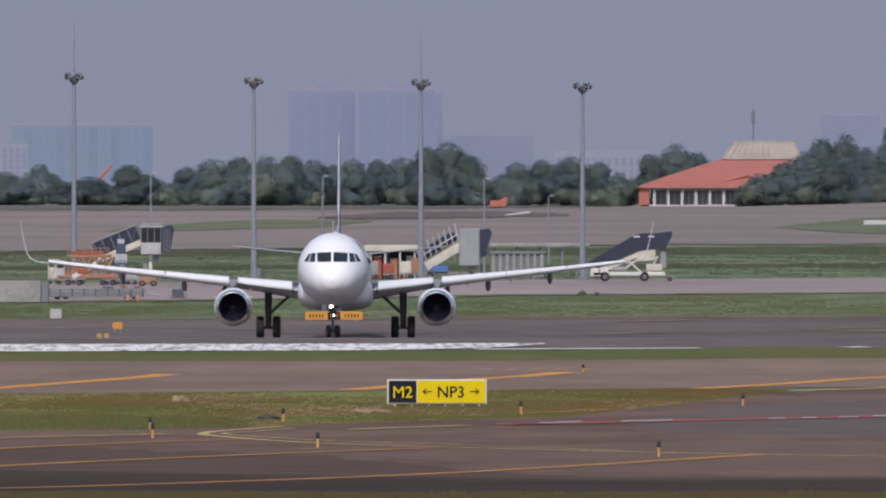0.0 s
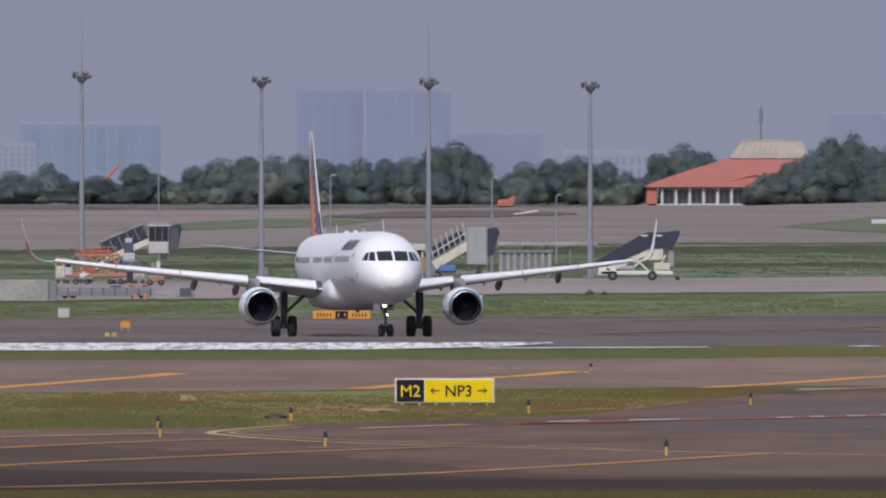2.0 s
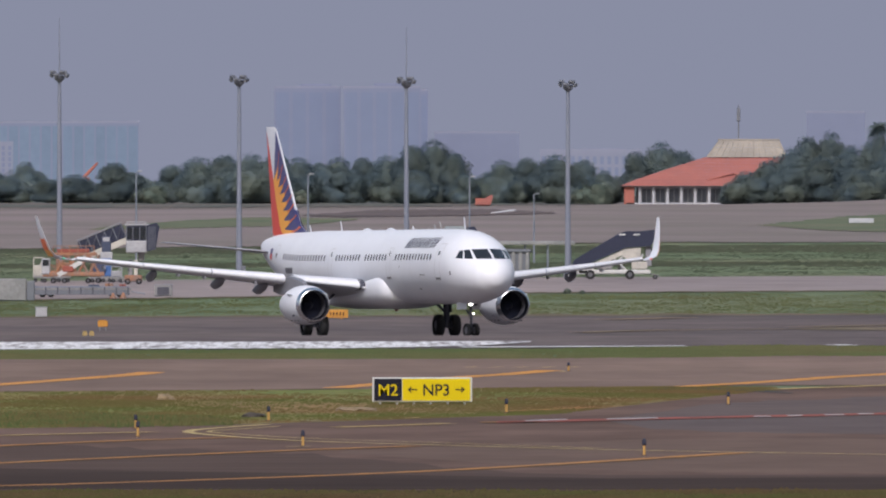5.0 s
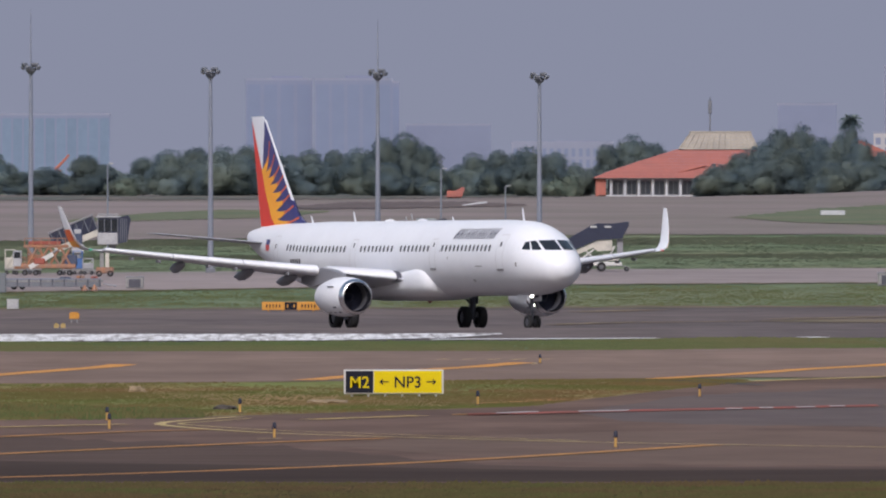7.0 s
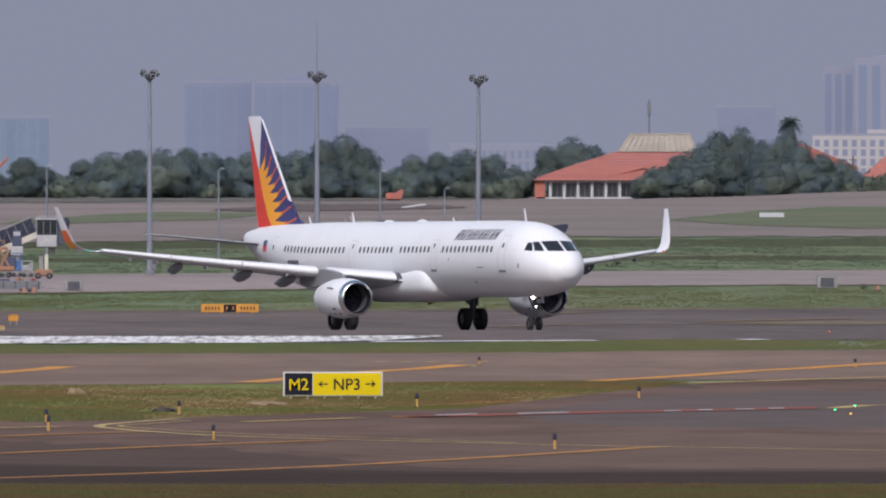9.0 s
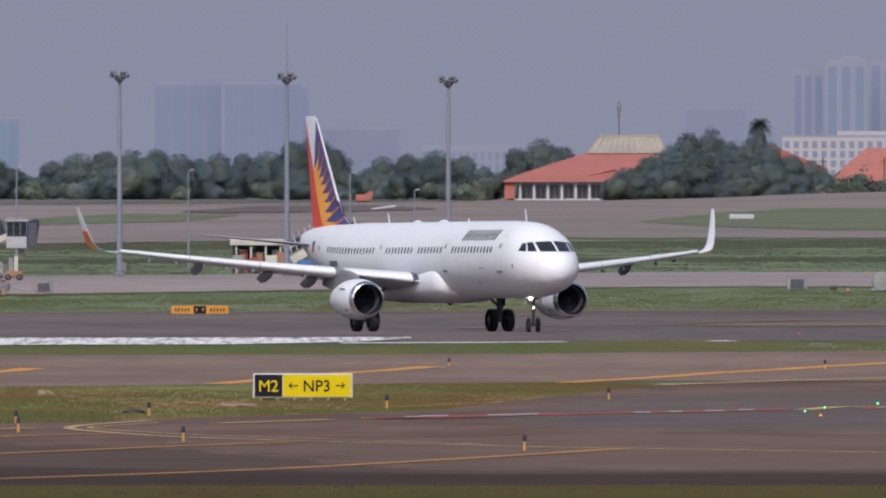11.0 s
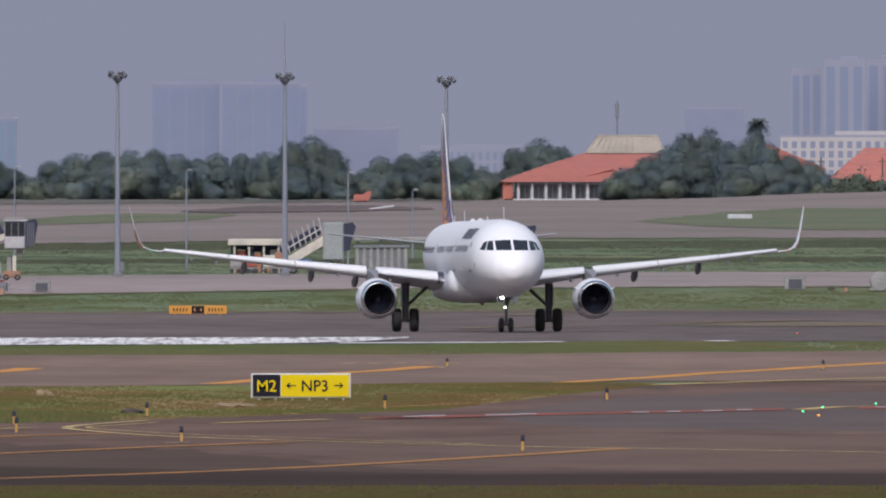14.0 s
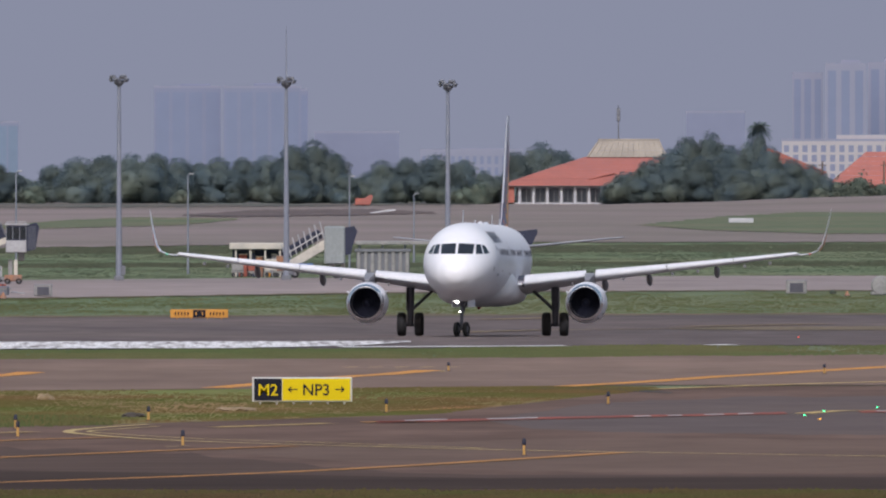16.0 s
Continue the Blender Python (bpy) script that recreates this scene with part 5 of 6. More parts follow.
for (u, w, h, mat, lab) in ((-5.99, 1.1, 1.0, M_WALLGREY, "grey"), (-4.64, 1.0, 0.8, M_EQRED, "red"), (-3.16, 1.1, 1.0, M_CREAM, "cream"), (-2.37, 0.7, 1.3, M_EQORANGE, "orange"), (-1.49, 0.8, 1.0, M_EQBLUE, "blue")):
    c = thing("baggage_cart", pose(u, y - 1.0, 0.04), lab + " baggage cart parked by the service road", "cart", "baggage carts")
    part("tray", bx(0, 0, 0.42, w, 1.2, 0.14, bev=0.03), M_WALLGREY, c)
    part("load_box", bx(0, 0, 0.5 + h / 2, w * 0.92, 1.1, h, bev=0.06), mat, c)
    part("drawbar", tb((0, -0.6, 0.35), (0.1, -1.3, 0.2), 0.03, n=6), M_WALLGREY, c)
    vehicle_wheels(c, (-w * 0.32, w * 0.32), 0.18, 0.9)

# ribbed wall of containers and its roof
x, y = (6.46, 1360.8)
m = thing("ribbed_fence", pose(x, y + 8, 0), "grey ribbed concrete fence with dark gaps", "fence")
part("panel_wall", bx(0, 0.15, 1.0, 4.6, 0.16, 2.0), M_LAMPHEAD, m, "dark backing panel")
for k in range(8):
    part("fence_post", bx(-2.1 + 0.6 * k, 0, 1.0, 0.28, 0.2, 2.0, bev=0.03), M_WALLGREY, m, "grey concrete post")
part("coping", bx(0, 0.1, 2.12, 4.9, 0.5, 0.26, bev=0.04), M_LAMPHEAD, m, "dark coping")
m = thing("long_canopy", pose(8.55, 1400, 0), "long low canopy with a pale metal roof", "canopy")
part("roof", bx(0, 0, 2.62, 8.8, 4, 0.34, bev=0.05), M_WALLGREY, m)
for k in range(5):
    part("post", tb((-4 + 2 * k, -1.5, 0), (-4 + 2 * k, -1.5, 2.5), 0.09, n=8), M_MAST, m)

# left boarding bridge on a lattice base
x, y = (-25.33, 1292.1)
m = thing("boarding_bridge", pose(x, y, 0.04), "dark lattice boarding bridge with a white cab", "boarding bridge")
part("cab", bx(1.5, 0, 2.85, 1.7, 2.2, 1.0, bev=0.08), M_PALE, m, "white boarding cab")
part("cab_upper", bx(1.5, 0.02, 3.95, 1.64, 2.1, 1.22, bev=0.06), M_NAVY, m, "dark glazed upper cab")
for xw in (0.95, 1.5, 2.05):
    part("cab_window", bx(xw, -1.06, 3.95, 0.46, 0.06, 0.95, bev=0.03), M_GLASS, m, "dark cab window")
for xw in (0.70, 1.22, 1.78, 2.30):
    part("cab_post", bx(xw, -1.07, 3.95, 0.06, 0.05, 1.15), M_LAMPHEAD, m)
part("cab_roof", bx(1.55, 0, 4.64, 2.0, 2.3, 0.14, bev=0.04), M_PALE, m)
part("roof_rail", tube(bmesh.new(), (0.7, -1.0, 4.86), (2.3, -1.0, 4.86), 0.035, n=6), M_PALE, m)
for k in range(4):
    part("rail_post", tb((0.75 + 0.5 * k, -1.0, 4.68), (0.75 + 0.5 * k, -1.0, 4.86), 0.03, n=6), M_PALE, m)
part("hood", prism(bmesh.new(), [(2.36, 4.6), (3.15, 4.8), (3.35, 4.45), (3.2, 3.6), (3.05, 2.6), (2.36, 2.45)], pose(0, -1.15, 0), 2.3), M_NAVY, m, "dark boarding hood")
for k in range(4):
    part("hood_fold", bx(2.55 + 0.16 * k, -1.17, 3.55, 0.05, 0.06, 1.9), M_LAMPHEAD, m)
part("lift_head", bx(-0.95, -0.75, 3.05, 0.75, 0.7, 1.3, bev=0.06), M_EQDARK, m, "dark lift housing")
part("lift_head_frame", bx(-0.95, -1.12, 3.45, 0.55, 0.05, 0.35, bev=0.02), M_PALE, m)
part("lift_box", bx(-0.95, -0.8, 2.05, 1.0, 0.7, 0.75, bev=0.06), M_PALE, m, "white lift box")
part("lift_column", bx(-0.95, -0.7, 0.9, 0.5, 0.5, 1.7, bev=0.04), M_WALLGREY, m)
part("underside", bx(1.9, 0, 2.15, 0.5, 0.8, 0.9, bev=0.04), M_WALLGREY, m)
ang = math.atan2(1.5, 3.6)
mm = Matrix.Translation((-2.9, 0, 2.3)) @ Matrix.Rotation(-ang, 4, "Y")
part("tunnel", bx(1.9, 0, 0.45, 3.9, 1.7, 1.15, mm, bev=0.06), M_NAVY, m, "dark tunnel cover")
for k in range(5):
    part("truss_brace", tube(bmesh.new(), mm @ Vector((0.1 + 0.74 * k, -0.93, -0.1)), mm @ Vector((0.84 + 0.74 * k, -0.93, 0.95)), 0.045, n=6), M_GEAR, m)
part("top_rail", tube(bmesh.new(), mm @ Vector((0.0, -0.93, 1.12)), mm @ Vector((3.9, -0.93, 1.12)), 0.05, n=6), M_GREY, m)
for k in range(6):
    part("tunnel_rib", bx(0.1 + 0.74 * k, -0.9, 0.45, 0.08, 0.08, 1.35, mm), M_LAMPHEAD, m)
part("stair_flank", bx(1.9, -0.1, -0.4, 3.9, 1.7, 0.5, mm, bev=0.04), M_CREAM, m, "cream stair flank")
part("support_leg", bx(1.0, 0, 0.9, 0.34, 0.5, 1.8, bev=0.03), M_WALLGREY, m)
part("support_leg", bx(-1.6, 0, 0.9, 0.34, 0.5, 1.9, bev=0.03), M_WALLGREY, m)
part("base_beam", bx(-0.3, 0, 0.2, 4.4, 1.6, 0.3, bev=0.04), M_WALLGREY, m)
x, y = (-28.40, 1274.6)
m = thing("cargo_loader", pose(x, y, 0.04), "orange and white scissor-lift cargo loader", "cargo loader")
part("deck", bx(0.1, 0, 0.75, 4.4, 2.2, 0.35, bev=0.05), M_EQORANGE, m, "orange loader deck")
for k in range(4):
    part("scissor_arm", tb((-1.6 + 0.9 * k, -0.9, 0.8), (-0.8 + 0.9 * k, -0.9, 2.25), 0.10, n=8), M_EQORANGE, m, "orange scissor arm")
    part("scissor_arm", tb((-0.8 + 0.9 * k, -0.9, 0.8), (-1.6 + 0.9 * k, -0.9, 2.25), 0.10, n=8), M_EQORANGE, m, "orange scissor arm")
part("upper_deck", bx(-0.1, 0, 2.35, 3.6, 2.0, 0.24, bev=0.04), M_EQORANGE, m)
part("operator_cab", bx(-2.4, -0.3, 1.35, 0.7, 1.2, 1.3, bev=0.08), M_PALE, m, "pale operator cab")
part("cab_glass", bx(-2.4, -0.92, 1.65, 0.5, 0.05, 0.5, bev=0.02), M_GLASS, m, "dark cab window")
part("engine_box", bx(1.9, -0.2, 1.25, 1.0, 1.5, 0.8, bev=0.06), M_EQDARK, m, "dark blue engine box")
part("side_tank", bx(-0.6, -1.0, 1.15, 0.9, 0.3, 0.5, bev=0.06), M_EQRED, m, "dull red tank")
part("hydraulic_ram", tb((-1.2, -1.0, 0.9), (0.9, -1.0, 2.1), 0.07, n=8), M_GREY, m)
for k in range(6):
    part("guard_post", tb((-1.8 + 0.66 * k, -0.95, 2.45), (-1.8 + 0.66 * k, -0.95, 3.0), 0.035, n=6), M_EQORANGE, m)
part("guard_rail", tb((-1.8, -0.95, 3.0), (1.5, -0.95, 3.0), 0.04, n=6), M_EQORANGE, m)
part("roller_frame", bx(-0.2, -0.4, 2.62, 2.6, 1.0, 0.3, bev=0.05), M_EQRED, m, "dull red roller frame")
part("chute", bx(0.3, -1.05, 1.45, 2.2, 0.12, 0.36, Matrix.Translation((0, 0, -0.2)) @ Matrix.Rotation(radians(-30), 4, "Y")), M_SIGN_W, m, "white conveyor chute")
vehicle_wheels(m, (-1.8, -0.9, 1.0, 1.8), 0.22, 1.9)
x, y = (-23.55, 1263.1)
m = thing("belt_loader", pose(x, y, 0.04), "small orange belt loader parked on the service road", "belt loader")
part("body", bx(0, 0, 0.5, 1.4, 1.4, 0.5, bev=0.06), M_EQORANGE, m)
part("mast", bx(0.2, 0, 1.3, 0.3, 0.4, 1.3, bev=0.03), M_CREAM, m)
vehicle_wheels(m, (-0.45, 0.45), 0.25, 1.2)
# stored dollies and a tractor about the loader
for k, (u, dy, w, h, mat, lab) in enumerate(((-31.63, 3, 0.9, 1.5, M_CREAM, "cream"), (-30.72, -1, 1.0, 0.9, M_EQORANGE, "orange"), (-29.67, 4, 1.2, 1.9, M_EQORANGE, "orange"), (-26.88, -2, 0.9, 1.0, M_EQORANGE, "orange"),
                                             (-26.15, 3, 0.8, 1.4, M_EQBLUE, "blue"), (-25.23, -1, 0.9, 0.8, M_PALE, "pale"))):
    c = thing("baggage_dolly", pose(u, 1282 + dy, 0.04), lab + " caged baggage dolly beside the loader", "cart", "baggage dollies")
    part("tray", bx(0, 0, 0.40, w, 1.3, 0.14, bev=0.03), M_WALLGREY, c)
    part("load_box", bx(0, 0.1, 0.47 + h * 0.3, w * 0.9, 1.0, h * 0.6, bev=0.06), mat, c)
    for sx in (-1, 1):
        part("cage_post", tb((sx * w * 0.46, -0.6, 0.4), (sx * w * 0.46, -0.6, 0.5 + h), 0.04, n=6), mat, c)
    part("cage_rail", tb((-w * 0.46, -0.6, 0.5 + h), (w * 0.46, -0.6, 0.5 + h), 0.04, n=6), mat, c)
    part("cage_brace", tb((-w * 0.46, -0.6, 0.5), (w * 0.46, -0.6, 0.45 + h), 0.035, n=6), mat, c)
    vehicle_wheels(c, (-w * 0.32, w * 0.32), 0.15, 1.0)
# flatbed trailer, concrete block, bins
x, y = (-25.11, 1145.0)
m = thing("flatbed_trailer", pose(x, y, 0.04), "long low grey flatbed trailer", "trailer")
part("bed", bx(0, 0, 0.62, 7.2, 2.0, 0.16, bev=0.03), M_WALLGREY, m)
part("side_skirt", bx(0, -0.98, 0.36, 7.0, 0.08, 0.36, bev=0.02), M_LAMPHEAD, m, "dark grey side skirt")
part("side_rail", bx(0, -1.02, 0.76, 7.0, 0.06, 0.10), M_MAST, m)
part("drawbar", tb((3.6, 0, 0.4), (4.6, 0, 0.25), 0.06, n=8), M_GREY, m)
for k in range(9):
    part("stake", bx(-3.4 + 0.85 * k, -1.06, 0.5, 0.10, 0.06, 0.5), M_GEAR, m)
for k, (xl, w, h, mat) in enumerate(((0.9, 0.8, 0.22, M_EQDARK), (2.0, 0.6, 0.30, M_EQORANGE), (3.0, 0.5, 0.25, M_EQRED))):
    c = thing("strapped_load", pose(x + xl, y, 0.74), "small dull load strapped on the trailer", "crate", "trailer loads")
    part("body", bx(0, 0, h / 2, w, 1.0, h, bev=0.04), mat, c)
    part("strap", bx(0, 0, h / 2, 0.06, 1.02, h + 0.02), M_SIGN_K, c)
vehicle_wheels(m, (-2.8, -2.2, 2.2, 2.8), 0.22, 1.5)
m = thing("concrete_barrier", pose(*(-30.10, 1117.8), 0.04), "pale weathered concrete blast barrier", "barrier")
part("block", bx(-0.5, 0, 0.78, 4.4, 1.0, 1.56, bev=0.06), M_WALLGREY, m)
part("end_block", bx(2.0, 0.1, 0.70, 0.55, 1.1, 1.40, bev=0.05), M_LAMPHEAD, m, "dark end block")


def bin_box(x, y, w, h, label):
    m = thing("waste_skip", pose(x, y, 0.04), label, "bin", "apron bins")
    part("body", bx(0, 0, h / 2 + 0.05, w, 1.0, h, bev=0.05), M_WALLGREY, m)
    part("front_panel", bx(0, -0.51, h * 0.52, w * 0.66, 0.03, h * 0.72, bev=0.01), M_GEAR, m, "dark front panel")
    part("lid", bx(0, 0, h + 0.07, w + 0.08, 1.06, 0.08, bev=0.02), M_GREY, m)


bin_box(*(-19.26, 1149.7), 1.3, 0.80, "dark grey waste bin beside the service road")
bin_box(*(36.07, 1168.8), 1.5, 0.95, "grey waste bin beside the service road")
m = thing("concrete_block", pose(*(42.15, 1164.0), 0.04), "pale rounded concrete block on a footing", "culvert")
part("ring", revolve(bmesh.new(), [(-0.8, 0.66), (-0.75, 0.72), (0.75, 0.72), (0.8, 0.66)], (0, 0, 0.70), "Y", 24, True), M_WALLGREY, m)
part("footing", bx(0, 0, 0.12, 1.5, 1.5, 0.24, bev=0.04), M_WALLGREY, m)
for p, k in (((39.33, 1154.4), 1.0), ((-22.54, 1131.2), 1.2), ((-21.82, 1131.2), 1.3)):
    m = thing("marker_cone", pose(*p, 0.03), "small orange marker cone beside the service road", "marker", "marker cones")
    part("cone", revolve(bmesh.new(), [(0, 0.22 * k), (0.05 * k, 0.2 * k), (0.36 * k, 0.05 * k), (0.38 * k, 0.01)], (0, 0, 0), "Z", 14, True), M_EQORANGE, m)
    part("foot", bx(0, 0, 0.02, 0.5 * k, 0.5 * k, 0.04), M_SIGN_K, m)
# pale slab and sheds on the far apron
m = thing("concrete_slab", pose(67.03, 2450, 0.15), "pale concrete slab on the grass island", "slab")
part("slab", bx(0, 0, 0.35, 3.8, 3, 0.7, bev=0.05), M_WALLWHITE, m)
m = thing("concrete_slab", pose(13.43, 2870, 0.1), "pale flat concrete slab on the far apron", "slab")
part("slab", prism(bmesh.new(), [(-2.2, 0), (2.4, 0.55), (2.4, 0.8), (1.2, 0.75), (-2.2, 0.2)], pose(0, 0, 0), 3), M_WALLWHITE, m)


# ---- distance: terminal pavilion, trees, towers ----
def pavilion():
    y = 3480
    m = thing("pavilion", pose(63.76, y, 0), "pavilion with red hipped roof and cream roof lantern", "building")
    W, D, E = 42.5, 26, 3.9
    body = part("wall", bx(0.6, D / 2 + 1.5, E / 2, W - 6, D - 4, E), M_WALLWHITE, m, "pale rendered wall")
    part("end_wall", bx(-W / 2 + 1.7, 6, E / 2, 2.2, 12, E), M_WALLRED, m, "red rendered end wall")
    part("plinth", bx(0, D / 2, 0.2, W - 2, D, 0.4), M_WALLWHITE, m)
    for k in range(9):
        x = -W / 2 + 4.0 + 3.05 * k
        part("column", bx(x, 0.6, E / 2, 0.55, 0.6, E, bev=0.04), M_WALLWHITE, m, "white column")
        w = part("window", bx(x + 1.5, 3.42, 1.95, 2.0, 0.12, 2.9), M_PANE, m, "dark window bay")
        part("mullion", bx(x + 1.5, 3.33, 1.95, 0.12, 0.08, 2.9), M_WALLWHITE, w)
    part("eave_beam", bx(0, 0.5, E + 0.1, W - 4, 0.8, 0.5), M_WALLWHITE, m, "pale eave beam")
    # hipped roof with tile courses
    z0, z1 = E + 0.2, 10.4
    n = 9
    for k in range(n):
        a, b = k / n, (k + 1) / n
        bm = bmesh.new()
        rings = []
        for t, dz in ((a, 0.035), (b, 0.0)):
            xl, xr = -W / 2 + 18.5 * t, W / 2 - 6.0 * t
            yf, yb = -1.0 + 10 * t, D + 1 - 10 * t
            z = z0 + (z1 - z0) * t ** 0.92 + dz
            rings.append([Vector((xl, yf, z)), Vector((xr, yf, z)), Vector((xr, yb, z)), Vector((xl, yb, z))])
        part("roof_course", loft(bm, rings), M_ROOF, m, "red clay tile course", 10)
    part("roof_ridge", tube(bmesh.new(), (3.5, 2.2, 6.9), (7.0, 0.6, 5.3), 0.22, n=8), M_ROOF, m)
    part("roof_ridge", tube(bmesh.new(), (3.5, 2.2, 6.9), (-2.5, 0.8, 5.4), 0.22, n=8), M_ROOF, m)
    # cream lantern roof
    for k in range(5):
        a, b = k / 5, (k + 1) / 5
        rings = []
        for t, dz in ((a, 0.03), (b, 0)):
            rings.append([Vector((x, yy, 10.4 + 3.6 * t + dz)) for x, yy in ((-2.4 + 2.6 * t, 8.5 + 2 * t), (15.4 - 1.6 * t, 8.5 + 2 * t), (15.4 - 1.6 * t, 17 - 2 * t), (-2.4 + 2.6 * t, 17 - 2 * t))])
        part("lantern_course", loft(bmesh.new(), rings), M_ROOFCAP, m, "weathered cream roof course", 10)
    part("lantern_cap", bx(7.0, 12.7, 14.2, 13.6, 4.2, 0.5, bev=0.1), M_ROOFCAP, m)
    for k in range(13):
        part("standing_seam", tube(bmesh.new(), (-2.0 + 1.42 * k, 8.4, 10.5), (0.3 + 1.10 * k, 10.3, 13.95), 0.10, n=6), M_ROOFCAP, m)


pavilion()
m = thing("radio_mast", pose(69.80, 3560, 0), "slender grey radio mast behind the pavilion", "mast")
part("pole", tb((0, 0, 0), (0, 0, 22.14), 0.26, 0.12, 8), M_LAMPHEAD, m)
part("aerials", bx(0, 0, 19.98, 0.8, 0.6, 3.0, bev=0.1), M_LAMPHEAD, m)
m = thing("red_roof_hall", pose(125.75, 3500, 0), "hall with a broad red tiled roof", "building")
part("wall", bx(0, 8, 2.2, 16, 12, 4.4), M_WALLRED, m)
for k in range(7):
    rings = []
    for t, dz in ((k / 7, 0.035), ((k + 1) / 7, 0)):
        rings.append([Vector((x, yy, 4.2 + 7.4 * t + dz)) for x, yy in ((-10.5 + 8.5 * t, 1 + 6 * t), (12, 1 + 6 * t), (12, 15 - 6 * t), (-10.5 + 8.5 * t, 15 - 6 * t))])
    part("roof_course", loft(bmesh.new(), rings), M_ROOF, m, "red clay tile course", 10)
m = thing("red_roof_house", pose(112.58, 3640, 0), "red tiled roof rising behind the trees", "building")
part("wall", bx(0, 5, 3.2, 10, 9, 6.4), M_WALLWHITE, m)
part("roof", prism(bmesh.new(), [(-8, 12.2), (-6.8, 12.6), (6.8, 7.0), (6.4, 6.4), (-8, 6.4)], pose(0, 0, 0), 9), M_ROOF, m)
m = thing("red_shed", pose(11.45, 3340, 0.1), "small red tiled shed before the trees", "building")
part("wall", bx(0, 2, 0.8, 3, 3, 1.6), M_WALLRED, m)
part("roof", prism(bmesh.new(), [(-2.0, 0.3), (1.8, 2.4), (2.2, 2.1), (1.7, 0.3)], pose(0, 0, 0), 3), M_ROOF, m)
for k in (0, 1):
    m = thing("utility_pole", pose(112.78 + 13.5 * k, 3470, 0), "dark utility pole beside the red-roofed hall", "pole", "utility poles")
    part("pole", tb((0, 0, 0), (0, 0, 9.5), 0.22, 0.16, 8), M_BARK, m)
    part("crossarm", bx(0, 0, 8.6, 1.6, 0.16, 0.2), M_BARK, m)


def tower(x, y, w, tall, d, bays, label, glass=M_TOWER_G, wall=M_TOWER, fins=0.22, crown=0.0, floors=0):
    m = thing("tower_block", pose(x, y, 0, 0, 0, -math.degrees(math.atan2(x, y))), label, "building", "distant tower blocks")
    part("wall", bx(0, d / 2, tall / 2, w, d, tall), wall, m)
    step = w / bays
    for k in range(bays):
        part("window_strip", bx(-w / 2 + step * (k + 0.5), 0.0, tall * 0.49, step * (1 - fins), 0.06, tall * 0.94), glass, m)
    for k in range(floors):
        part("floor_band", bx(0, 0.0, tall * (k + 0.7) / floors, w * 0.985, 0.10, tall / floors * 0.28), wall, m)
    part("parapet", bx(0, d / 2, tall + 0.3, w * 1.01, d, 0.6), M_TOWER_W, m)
    if crown:
        part("roof_house", bx(w * 0.12, d / 2, tall + crown / 2, w * 0.45, d * 0.6, crown), wall, m)


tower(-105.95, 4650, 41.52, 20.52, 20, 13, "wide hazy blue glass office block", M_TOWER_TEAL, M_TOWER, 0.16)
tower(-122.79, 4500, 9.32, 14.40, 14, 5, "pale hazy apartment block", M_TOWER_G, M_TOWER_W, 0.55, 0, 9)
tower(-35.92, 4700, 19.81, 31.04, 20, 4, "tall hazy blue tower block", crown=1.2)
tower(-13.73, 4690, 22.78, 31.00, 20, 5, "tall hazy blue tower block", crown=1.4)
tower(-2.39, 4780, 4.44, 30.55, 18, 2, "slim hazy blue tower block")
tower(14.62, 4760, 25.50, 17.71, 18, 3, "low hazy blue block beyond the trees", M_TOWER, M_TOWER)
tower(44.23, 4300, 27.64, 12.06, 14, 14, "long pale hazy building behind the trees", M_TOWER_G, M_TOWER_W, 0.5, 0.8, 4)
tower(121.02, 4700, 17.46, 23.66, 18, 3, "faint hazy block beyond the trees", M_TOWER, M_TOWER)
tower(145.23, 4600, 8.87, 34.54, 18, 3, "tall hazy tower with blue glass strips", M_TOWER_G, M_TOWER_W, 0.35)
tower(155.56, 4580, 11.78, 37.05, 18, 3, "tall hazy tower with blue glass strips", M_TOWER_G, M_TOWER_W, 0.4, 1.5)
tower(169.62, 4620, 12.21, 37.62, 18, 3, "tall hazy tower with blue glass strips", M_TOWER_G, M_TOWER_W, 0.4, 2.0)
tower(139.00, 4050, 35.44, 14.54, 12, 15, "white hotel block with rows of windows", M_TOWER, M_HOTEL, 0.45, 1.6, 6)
# tower crane jib, red
m = thing("tower_crane", pose(-94.60, 4400, 0), "distant red crane among the tower blocks", "crane")
part("mast", tb((0, 0, 0), (0, 0, 4.87), 0.5, 0.5, 6), M_WALLRED, m)
part("jib", tb((-1.2, 0, 4.87), (2.6, 0, 8.96), 0.55, 0.35, 6), M_WALLRED, m)


